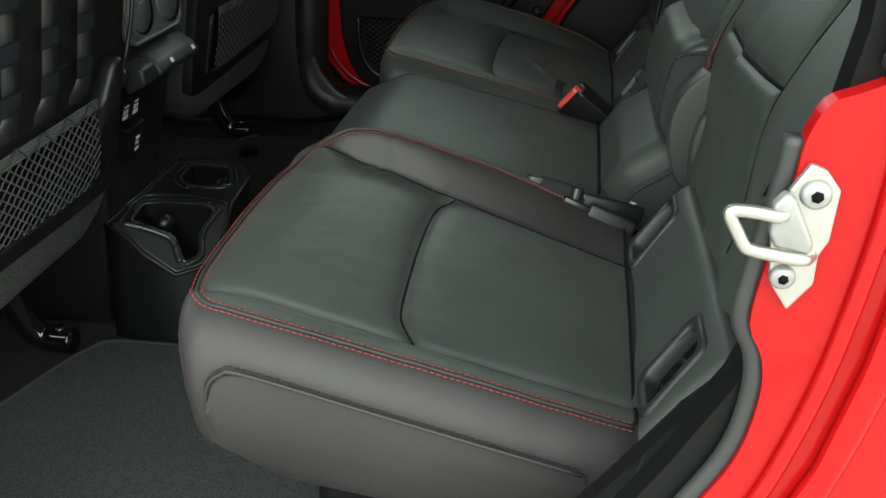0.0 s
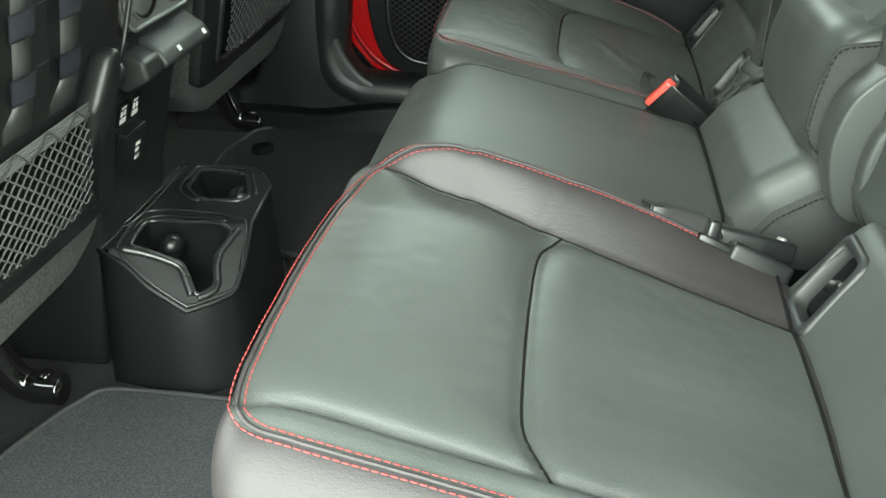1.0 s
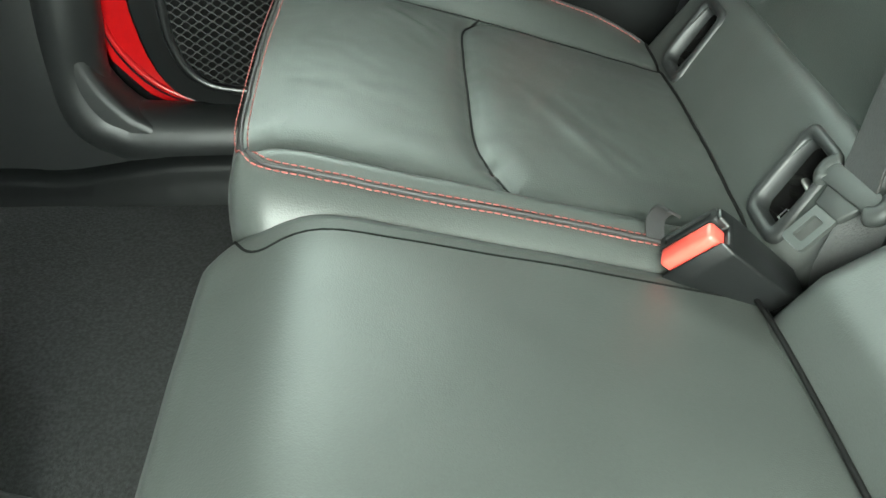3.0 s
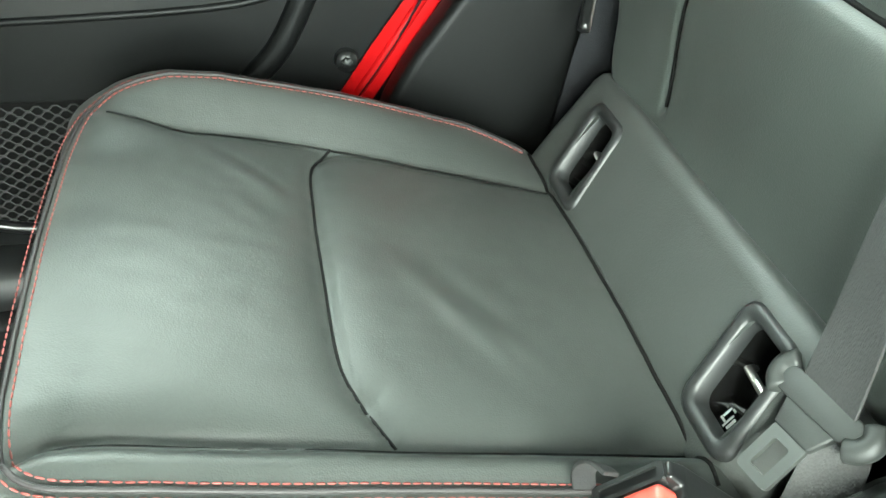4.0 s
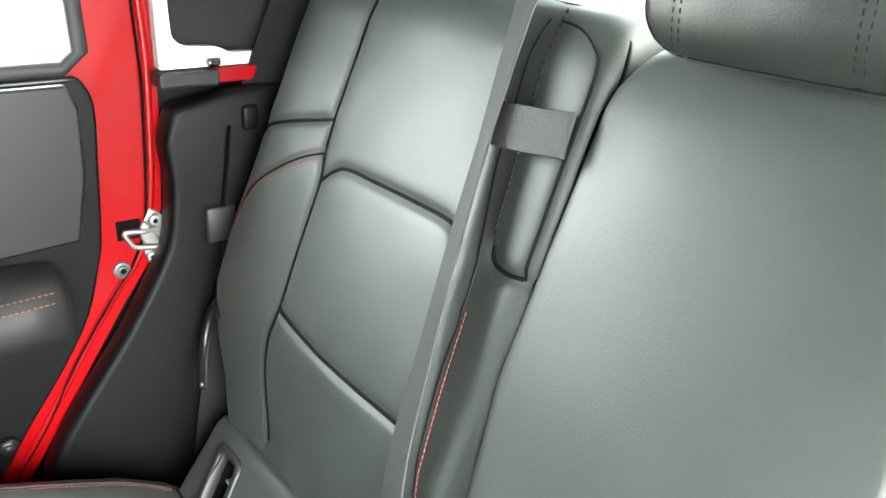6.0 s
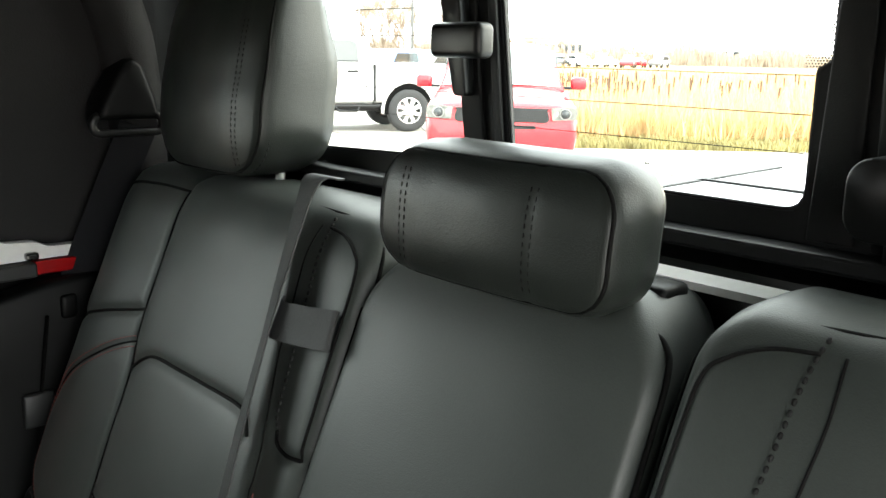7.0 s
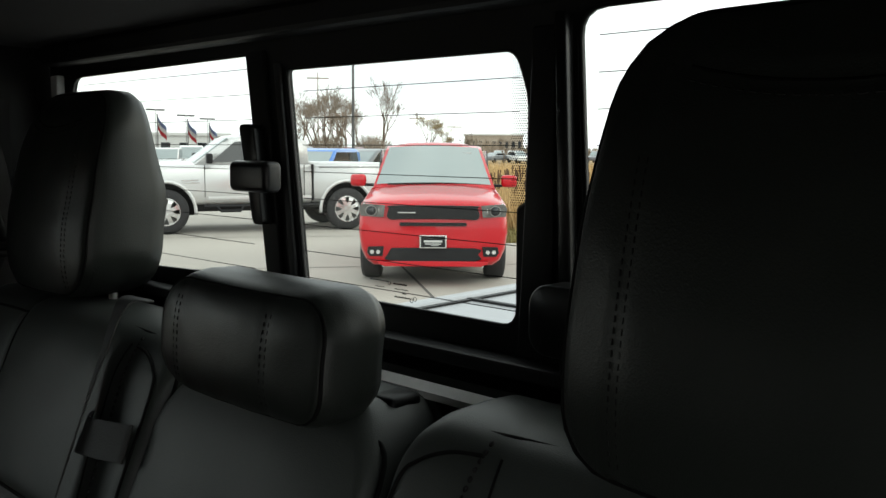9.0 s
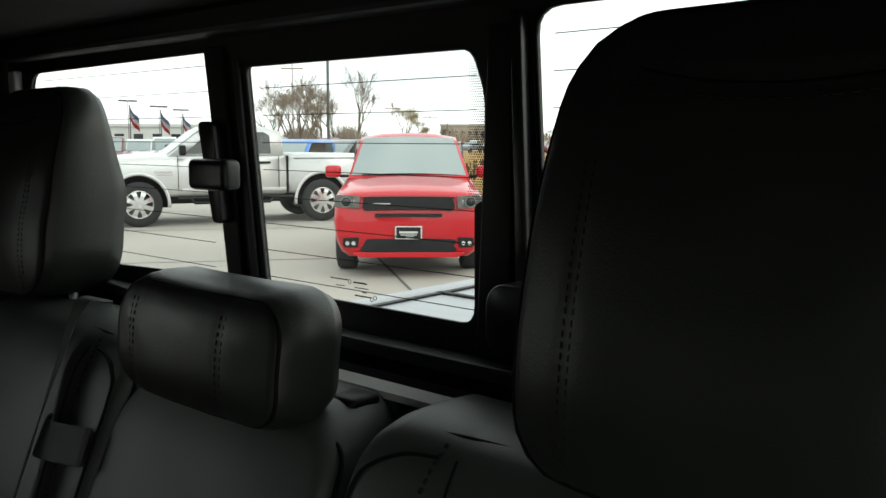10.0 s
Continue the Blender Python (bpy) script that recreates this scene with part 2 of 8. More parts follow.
def ribbon_bm(points, width_dirs, width, thick, bm=None):
    """A flat strap along points; width_dirs gives the direction across it at each point."""
    bm = bm or bmesh.new()
    pts = [Vector(p) for p in points]
    rows = []
    for i, p in enumerate(pts):
        t = (pts[min(i + 1, len(pts) - 1)] - pts[max(i - 1, 0)]).normalized()
        w = Vector(width_dirs[i] if isinstance(width_dirs, list) else width_dirs)
        w = (w - t * w.dot(t)).normalized() * width / 2
        nrm = t.cross(w).normalized() * thick / 2
        rows.append([bm.verts.new(p + w * s + nrm * k) for s, k in ((-1, -1), (-0.96, -1.0), (0.96, -1.0), (1, -1), (1, 1), (0.96, 1.0), (-0.96, 1.0), (-1, 1))])
    for r0, r1 in zip(rows, rows[1:]):
        for k in range(8):
            bm.faces.new((r0[k], r0[(k + 1) % 8], r1[(k + 1) % 8], r1[k]))
    bm.faces.new(rows[0])
    bm.faces.new(rows[-1][::-1])
    return bm


def spline(points, per=10):
    """A smooth curve (Catmull-Rom) through points."""
    pts = [Vector(p) for p in points]
    out = []
    for i in range(len(pts) - 1):
        p0, p1, p2, p3 = pts[max(i - 1, 0)], pts[i], pts[i + 1], pts[min(i + 2, len(pts) - 1)]
        for k in range(per):
            t = k / per
            out.append(0.5 * ((2 * p1) + (p2 - p0) * t + (2 * p0 - 5 * p1 + 4 * p2 - p3) * t * t + (3 * p1 - p0 - 3 * p2 + p3) * t ** 3))
    out.append(pts[-1])
    return out


def prism_bm(outline, axis, lo, hi, bevel=0.0, seg=2):
    """A closed outline (pairs) pushed along an axis: 'x' takes (y, z), 'y' takes (x, z), 'z' takes (x, y)."""
    bm = bmesh.new()

    def put(p, v):
        return {"x": (v, p[0], p[1]), "y": (p[0], v, p[1]), "z": (p[0], p[1], v)}[axis]
    a = [bm.verts.new(put(p, lo)) for p in outline]
    b = [bm.verts.new(put(p, hi)) for p in outline]
    n = len(outline)
    bm.faces.new(a)
    bm.faces.new(b[::-1])
    for i in range(n):
        bm.faces.new((a[i], b[i], b[(i + 1) % n], a[(i + 1) % n]))
    bmesh.ops.recalc_face_normals(bm, faces=bm.faces)
    if bevel:
        bmesh.ops.bevel(bm, geom=bm.edges[:], offset=bevel, segments=seg, affect="EDGES", profile=0.5, clamp_overlap=True)
    return bm


def rounded(x0, x1, y0, y1, r, seg=5):
    """The outline of a rectangle with round corners."""
    out = []
    for cx, cy, a0 in ((x1 - r, y1 - r, 0), (x0 + r, y1 - r, 90), (x0 + r, y0 + r, 180), (x1 - r, y0 + r, 270)):
        for k in range(seg + 1):
            a = radians(a0 + 90 * k / seg)
            out.append((cx + r * math.cos(a), cy + r * math.sin(a)))
    return out


def frame_bm(outer, inner, axis, lo, hi):
    """A ring between two outlines of equal length, pushed along an axis."""
    bm = bmesh.new()

    def put(p, v):
        return {"x": (v, p[0], p[1]), "y": (p[0], v, p[1]), "z": (p[0], p[1], v)}[axis]
    n = len(outer)
    rings = [[bm.verts.new(put(p, v)) for p in line] for line, v in ((outer, lo), (outer, hi), (inner, hi), (inner, lo))]
    for k in range(4):
        r0, r1 = rings[k], rings[(k + 1) % 4]
        for i in range(n):
            bm.faces.new((r0[i], r0[(i + 1) % n], r1[(i + 1) % n], r1[i]))
    return bm


def near_line(lines):
    """The distance function of a list of polylines in the plane."""
    segs = []
    for line in lines:
        for p, q in zip(line, line[1:]):
            segs.append((*p, *q))
    s = np.array(segs)

    def distance(a, b):
        px, py = s[:, 0], s[:, 1]
        dx, dy = s[:, 2] - px, s[:, 3] - py
        t = np.clip(((a - px) * dx + (b - py) * dy) / (dx * dx + dy * dy + 1e-12), 0, 1)
        return float(np.sqrt(((a - px - t * dx) ** 2 + (b - py - t * dy) ** 2).min()))
    return distance


def soft_corners(corners, radii, seg=4):
    """A closed outline with its corners rounded."""
    out, n = [], len(corners)
    for i, (c, r) in enumerate(zip(corners, radii)):
        p, q, s_ = Vector(corners[i - 1]), Vector(c), Vector(corners[(i + 1) % n])
        u, v = (p - q).normalized(), (s_ - q).normalized()
        a, b = q + u * r, q + v * r
        for k in range(seg + 1):
            t = k / seg
            m = a * (1 - t) ** 2 + q * 2 * t * (1 - t) + b * t * t
            out.append((m.x, m.y))
    return out


def smooth2(points, per=8):
    return [(p[0], p[1]) for p in spline([(x, y, 0) for x, y in points], per)]


def step(lo, hi, v):
    t = min(1, max(0, (v - lo) / (hi - lo)))
    return t * t * (3 - 2 * t)


class Pad:
    """An upholstered pad. place(a, b, h) lays its plane into the world; height(a, b) is its relief; skirt: steps (out, drop) round the edge."""

    def __init__(self, place, a0, a1, b0, b1, radius, height, skirt, cell=0.006, warp=None, back=True, holes=(), front=1.0, top=None, deep=None, second=None, skirt_second=False):
        self.skirt_second = skirt_second
        self.front, self.top, self.deep, self.second = front, top, deep or (lambda b: 1.0), second
        self.place, self.height = place, height
        self.a0, self.a1, self.b0, self.b1, self.radius = a0, a1, b0, b1, radius
        self.warp = warp or (lambda a, b: (a, b))
        self.skirt, self.cell, self.back, self.holes = skirt, cell, back, holes

    def round_in(self, a, b):
        r = self.radius
        if isinstance(r, tuple):
            r = r[(1 if a > (self.a0 + self.a1) / 2 else 0) + (2 if b > (self.b0 + self.b1) / 2 else 0)]
        ca = self.a0 + r if a < self.a0 + r else self.a1 - r if a > self.a1 - r else None
        cb = self.b0 + r if b < self.b0 + r else self.b1 - r if b > self.b1 - r else None
        if r > 0 and ca is not None and cb is not None:
            s, t = (a - ca) / r, (b - cb) / r
            a, b = ca + r * s * math.sqrt(1 - t * t / 2), cb + r * t * math.sqrt(1 - s * s / 2)
        return self.warp(a, b)

    def bm(self):
        bm = bmesh.new()
        na = max(4, round((self.a1 - self.a0) / self.cell))
        nb = max(4, round((self.b1 - self.b0) / self.cell))
        grid, flat2 = [], {}
        for i in range(na + 1):
            row = []
            for j in range(nb + 1):
                a, b = self.round_in(self.a0 + (self.a1 - self.a0) * i / na, self.b0 + (self.b1 - self.b0) * j / nb)
                h = self.height(a, b)
                v = bm.verts.new(self.place(a, b, h))
                flat2[v] = (a, b, h)
                row.append(v)
            grid.append(row)
        for i in range(na):
            for j in range(nb):
                q = (grid[i][j], grid[i + 1][j], grid[i + 1][j + 1], grid[i][j + 1])
                ca, cb = sum(flat2[v][0] for v in q) / 4, sum(flat2[v][1] for v in q) / 4
                if any(x0 < ca < x1 and y0 < cb < y1 for x0, x1, y0, y1 in self.holes):
                    continue
                f = bm.faces.new(q)
                if self.second and self.second(ca, cb):
                    f.material_index = 1
        loop = [grid[i][0] for i in range(na)] + [grid[na][j] for j in range(nb)] + [grid[i][nb] for i in range(na, 0, -1)] + [grid[0][j] for j in range(nb, 0, -1)]
        n = len(loop)
        pts = [flat2[v] for v in loop]
        last = loop
        for level, (out, drop) in enumerate(self.skirt):
            ring = []
            for k in range(n):
                p, q = pts[(k - 3) % n], pts[(k + 3) % n]
                dx, dy = q[0] - p[0], q[1] - p[1]
                d = math.hypot(dx, dy) or 1
                oa, ob = dy / d * out, -dx / d * out
                ob = ob * self.front if ob < 0 else -dx / d * self.top[level] if self.top else ob
                ring.append(bm.verts.new(self.place(pts[k][0] + oa, pts[k][1] + ob, pts[k][2] + drop * self.deep(pts[k][1]))))
            for k in range(n):
                f = bm.faces.new((last[k], last[(k + 1) % n], ring[(k + 1) % n], ring[k]))
                if self.skirt_second:
                    f.material_index = 1
            last = ring
        if self.back:
            bm.faces.new(last[::-1])
        return bm

    def on(self, points, lift=0.0):
        """World points on the pad's surface along a line of (a, b)."""
        return [Vector(self.place(a, b, self.height(a, b) + lift)) for a, b in points]


def resample(points, gap):
    pts = [Vector(p) for p in points]
    out, left = [pts[0]], gap
    for p, q in zip(pts, pts[1:]):
        d = (q - p).length
        while d >= left and d > 0:
            p = p + (q - p) * (left / d)
            out.append(p.copy())
            d = (q - p).length
            left = gap
        left -= d
    return out


def stitches_bm(points, pitch=0.0056, length=0.0046, thick=0.0006, bm=None):
    """A row of short, fat threads along a line."""
    bm = bm or bmesh.new()
    pts = resample(points, pitch)
    for p, q in zip(pts, pts[1:]):
        t = (q - p).normalized()
        mid = (p + q) / 2
        u = t.orthogonal().normalized()
        w = t.cross(u)
        rings = []
        for s, r in ((-0.5, 0.45), (-0.25, 1.0), (0.25, 1.0), (0.5, 0.45)):
            rings.append([bm.verts.new(mid + t * length * s + thick * r * (math.cos(k * math.pi / 2) * u + math.sin(k * math.pi / 2) * w)) for k in range(4)])
        for r0, r1 in zip(rings, rings[1:]):
            for k in range(4):
                bm.faces.new((r0[k], r0[(k + 1) % 4], r1[(k + 1) % 4], r1[k]))
        bm.faces.new(rings[0][::-1])
        bm.faces.new(rings[-1])
    return bm

# ------------------------------------------------------------------ rear bench seat
bench = empty("rear_bench_seat", (0.2, 0, 0), label="black leather rear bench seat with red double stitching", category="car seat", kind="")


def sub(name, bm, mat, parent, label="", smooth=True):
    ob = part(name, bm, mat, parent, label, smooth)
    base = Vector((0, 0, 0))
    p = parent
    while p is not None:
        base += Vector(p.location)
        p = p.parent
    ob.location = -base
    return ob


def cushion_place(a, b, h):
    return (b, a, 0.387 - 0.25 * b + h)


def back_place(a, b, h):
    return (0.475 + 0.45 * (b - 0.53) - 0.912 * h, a, b + 0.41 * h)


def wrinkle(a, b, spots):
    h = 0.0
    for ca, cb, ang, ln, wd, dp in spots:
        da, db = a - ca, b - cb
        u = da * math.cos(ang) + db * math.sin(ang)
        v = -da * math.sin(ang) + db * math.cos(ang)
        h += dp * math.exp(-(u / ln) ** 2 - (v / wd) ** 2)
    return h


SKIRT_CUSHION = [(0.004, -0.001), (0.010, -0.004), (0.019, -0.011), (0.027, -0.021), (0.033, -0.034), (0.036, -0.048), (0.036, -0.08), (0.030, -0.115), (0.016, -0.140), (-0.01, -0.150)]


def seat_cushion(y0, y1, fold, panel, rise, crest_line, spots, thread, two_tone):
    """An outboard cushion from y0 to y1. fold: the bolster's fold as (y, x); rise: how high it lies; crest_line: the bolster's crest as (x, height)."""
    c0 = y0 + 0.036
    seam_panel = smooth2(panel, 6)
    crease0 = smooth2([(c0 - 0.012, 0.008), (c0 - 0.002, 0.018), (c0 + 0.001, 0.05), (c0, 0.12), (c0, 0.2), (c0, 0.29), (c0, 0.38)], 6)
    crease1 = smooth2(fold, 6)
    groove = near_line([seam_panel, crease0])
    fold_d = near_line([crease1])
    crest_x, crest_h = [p[0] for p in crest_line], [p[1] for p in crest_line]

    def crease_at(b, line):
        return np.interp(b, [p[1] for p in line], [p[0] for p in line])

    def height(a, b):
        k0, k1 = crease_at(b, crease0), crease_at(b, crease1)
        top = np.interp(b, crest_x, crest_h)
        low = min(rise * step(0.0, 0.11, b), top)
        h = 0.0
        if a < k0:
            t = (k0 - a) / max(0.01, k0 - y0)
            h += 0.003 * step(0, 1, t) + 0.007 * math.sin(math.pi * min(1, t)) ** 2
        else:
            # the corner in front of the fold rises with the bolster
            near = low + (top - low) * 0.85 * step(0.085, 0.008, b)
            t = min(1, max(0, (a - k1 + 0.004) / max(0.014, y1 - 0.004 - k1)))
            s = min(1, (a - k0) / (k1 - k0))
            h += low * step(0.15, 1, s) + (near - low) * step(k1 - 0.055, k1, a) + (top - near) * (0.5 * step(0, 1, t) + 0.5 * math.sin(math.pi / 2 * t) ** 1.5)
            h += 0.006 * math.sin(math.pi * s)
            h += 0.006 * math.sin(math.pi * min(1, b / 0.17)) * math.sin(math.pi * s) ** 0.6
        h += 0.004 * (step(0.0, 0.05, b) - 1)
        d = groove(a, b)
        h -= (0.0050 * math.exp(-(d / 0.0048) ** 2) + 0.004 * math.exp(-(d / 0.016) ** 2)) * step(k1 + 0.001, k1 - 0.012, a)
        h -= 0.0032 * step(0.02, 0.06, b) * math.exp(-(fold_d(a, b) / 0.006) ** 2)
        h += wrinkle(a, b, spots)
        h += 0.0010 * noise.noise((a * 22, b * 22, 1.3)) + 0.0005 * noise.noise((a * 70, b * 60, 4.0))
        return h
    cells = round((y1 - y0) / 0.0038)
    base = y0 + (y1 - y0) * round(cells * (crease1[len(crease1) // 2][0] - y0) / (y1 - y0)) / cells

    def along_fold(a, b):
        # one row of the mesh runs along the fold
        k1 = crease_at(b, crease1)
        return (y0 + (a - y0) * (k1 - y0) / (base - y0) if a < base else y1 - (y1 - a) * (y1 - k1) / (y1 - base)), b
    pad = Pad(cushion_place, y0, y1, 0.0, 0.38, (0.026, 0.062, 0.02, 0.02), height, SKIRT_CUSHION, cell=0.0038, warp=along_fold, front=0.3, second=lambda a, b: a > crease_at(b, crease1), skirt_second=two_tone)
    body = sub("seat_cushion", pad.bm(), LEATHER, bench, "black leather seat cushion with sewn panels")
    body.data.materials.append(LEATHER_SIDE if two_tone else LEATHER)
    edge = [(y1 - 0.015, 0.372), (y1 - 0.0115, 0.34), (y1 - 0.0105, 0.27), (y1 - 0.0105, 0.2), (y1 - 0.0105, 0.14), (y1 - 0.0108, 0.09), (y1 - 0.0145, 0.056), (y1 - 0.026, 0.030), (y1 - 0.050, 0.013), (y1 - 0.09, 0.006), (y1 - 0.15, 0.004), ((y0 + y1) / 2, 0.003), (y0 + 0.12, 0.003), (y0 + 0.07, 0.003), (y0 + 0.035, 0.005), (y0 + 0.016, 0.011), (y0 + 0.007, 0.023), (y0 + 0.004, 0.045), (y0 + 0.004, 0.09), (y0 + 0.004, 0.17), (y0 + 0.004, 0.28), (y0 + 0.004, 0.377)]
    edge = smooth2(edge, 14)
    sub("stitching", stitches_bm(pad.on(edge, 0.0006)), thread, body, "red thread stitching")
    for line, gauge in ((seam_panel, 0.0013), (crease0, 0.0009), (crease1[5:], 0.0009)):
        sub("seam", tube_bm(pad.on(line, 0.0004), gauge, 5), PIPING, body, "sewn seam")

    def outside(points, out, drop):
        res = []
        for i, p in enumerate(points):
            q, s = points[max(i - 2, 0)], points[min(i + 2, len(points) - 1)]
            dx, dy = s[0] - q[0], s[1] - q[1]
            d = math.hypot(dx, dy) or 1
            a, b = p[0] - dy / d * out, p[1] + dx / d * out
            ca, cb = min(max(a, y0), y1), min(max(b, 0.0), 0.38)
            over = math.hypot(a - ca, b - cb)
            res.append(Vector(cushion_place(a, b, height(ca, cb) + drop - 30 * over * over)))
        return res
    sub("stitching", stitches_bm(outside(edge, 0.0085, 0.0004)), thread, body, "red thread stitching")
    sub("piping", tube_bm(outside(edge, 0.0043, 0.0008), 0.0016, 8), LEATHER_SIDE, body, "black leather piping between the stitch rows")
    back_line = [(y, 0.3785) for y in np.linspace(y0 + 0.004, y1 - 0.012, 60)]
    sub("rear_seam", tube_bm(pad.on(back_line, 0.0010), 0.0014, 6), PIPING, body, "dark seam at the cushion's rear edge")
    return body


seat_cushion(0.207, 0.605, [(0.570, 0.012), (0.557, 0.03), (0.556, 0.07), (0.557, 0.115), (0.558, 0.163), (0.555, 0.205), (0.548, 0.262), (0.542, 0.316), (0.533, 0.378)],
    [(0.557, 0.192), (0.541, 0.179), (0.515, 0.172), (0.45, 0.169), (0.375, 0.168), (0.317, 0.168), (0.287, 0.173), (0.245, 0.192)], 0.005,
    [(0.0, 0.004), (0.03, 0.017), (0.07, 0.030), (0.11, 0.035), (0.20, 0.035), (0.27, 0.030), (0.32, 0.024), (0.38, 0.007)], [
    (0.345, 0.255, 2.62, 0.045, 0.008, 0.0026), (0.362, 0.268, 2.62, 0.04, 0.009, -0.0016), (0.332, 0.282, 2.5, 0.035, 0.007, 0.0018),
    (0.505, 0.125, 2.35, 0.03, 0.006, -0.0022), (0.488, 0.125, 2.4, 0.035, 0.008, 0.0018), (0.27, 0.175, 0.9, 0.02, 0.004, -0.002), (0.25, 0.02, 0.3, 0.03, 0.005, -0.002)], RED_THREAD_DULL, False)
near_cushion = seat_cushion(-0.592, -0.229, [(-0.247, 0.012), (-0.257, 0.03), (-0.257, 0.07), (-0.262, 0.113), (-0.281, 0.19), (-0.303, 0.285), (-0.323, 0.378)],
    [(-0.280, 0.188), (-0.293, 0.177), (-0.318, 0.169), (-0.38, 0.166), (-0.45, 0.166), (-0.505, 0.168), (-0.527, 0.173), (-0.557, 0.191)], 0.012,
    [(0.0, 0.008), (0.014, 0.015), (0.03, 0.026), (0.055, 0.039), (0.085, 0.047), (0.11, 0.050), (0.15, 0.049), (0.19, 0.047), (0.23, 0.043), (0.27, 0.037), (0.32, 0.029), (0.38, 0.020)], [
    (-0.27, 0.17, 0.6, 0.03, 0.005, -0.0025), (-0.25, 0.10, 0.2, 0.05, 0.006, -0.002), (-0.45, 0.05, 0.2, 0.06, 0.006, 0.0015)], RED_THREAD, True)
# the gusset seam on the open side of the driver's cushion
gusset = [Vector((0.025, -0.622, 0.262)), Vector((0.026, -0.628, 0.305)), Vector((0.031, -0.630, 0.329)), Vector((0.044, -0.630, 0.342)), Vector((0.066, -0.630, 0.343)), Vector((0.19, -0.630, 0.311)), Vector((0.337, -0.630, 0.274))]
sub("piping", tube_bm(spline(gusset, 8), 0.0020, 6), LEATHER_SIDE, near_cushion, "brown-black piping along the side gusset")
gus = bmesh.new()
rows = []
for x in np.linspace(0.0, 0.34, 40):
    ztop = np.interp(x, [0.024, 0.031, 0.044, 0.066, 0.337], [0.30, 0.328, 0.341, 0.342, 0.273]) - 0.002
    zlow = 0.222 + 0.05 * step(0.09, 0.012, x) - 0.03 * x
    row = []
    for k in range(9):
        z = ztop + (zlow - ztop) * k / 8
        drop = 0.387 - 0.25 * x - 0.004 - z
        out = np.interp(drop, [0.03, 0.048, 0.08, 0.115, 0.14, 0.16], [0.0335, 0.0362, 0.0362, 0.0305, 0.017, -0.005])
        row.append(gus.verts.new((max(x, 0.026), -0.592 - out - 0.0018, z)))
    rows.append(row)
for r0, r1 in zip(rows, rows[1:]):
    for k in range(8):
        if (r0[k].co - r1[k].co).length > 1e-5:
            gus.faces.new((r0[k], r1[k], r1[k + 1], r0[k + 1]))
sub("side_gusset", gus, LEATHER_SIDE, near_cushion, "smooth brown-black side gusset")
sub("stitching", stitches_bm([p + Vector((0, -0.001, 0.006)) for p in spline(gusset, 8)], thick=0.0007), BLACK_THREAD, near_cushion, "black thread stitching")


def mid_height(a, b):
    s = (a + 0.19) / 0.37
    h = -0.008 + 0.010 * math.sin(math.pi * min(1, max(0, s))) ** 0.6
    h -= 0.05 * step(0.10, -0.03, b) ** 2
    h += 0.0010 * noise.noise((a * 20, b * 20, 7.3))
    return h


mid_pad = Pad(cushion_place, -0.195, 0.182, -0.012, 0.362, 0.03, mid_height, [(0.006, -0.008), (0.009, -0.025), (0.009, -0.1), (0.004, -0.26)], cell=0.008)
mid_cushion = sub("middle_cushion", mid_pad.bm(), LEATHER, bench, "plain black leather middle cushion")
crease = smooth2([(0.180, 0.0), (0.150, 0.02), (0.160, 0.06), (0.165, 0.2), (0.166, 0.34)], 8)
sub("seam", tube_bm(mid_pad.on(crease, -0.0004), 0.0013, 5), PIPING, mid_cushion, "sewn seam")


# sloping trim behind the cushions, with the child-seat anchor pockets
def strip_place(y0, y1):
    def place(a, b, h):
        # b runs up the slope, 0 to 0.13
        line = [(0.0, 0.366, 0.250), (0.03, 0.374, 0.283), (0.05, 0.386, 0.302), (0.115, 0.424, 0.355), (0.133, 0.4345, 0.3695), (0.143, 0.442, 0.3755), (0.150, 0.449, 0.3755), (0.16, 0.460, 0.366)]
        ks = [p[0] for p in line]
        x, z = np.interp(b, ks, [p[1] for p in line]), np.interp(b, ks, [p[2] for p in line])
        return (x - 0.81 * h, a, z + 0.58 * h)
    return place


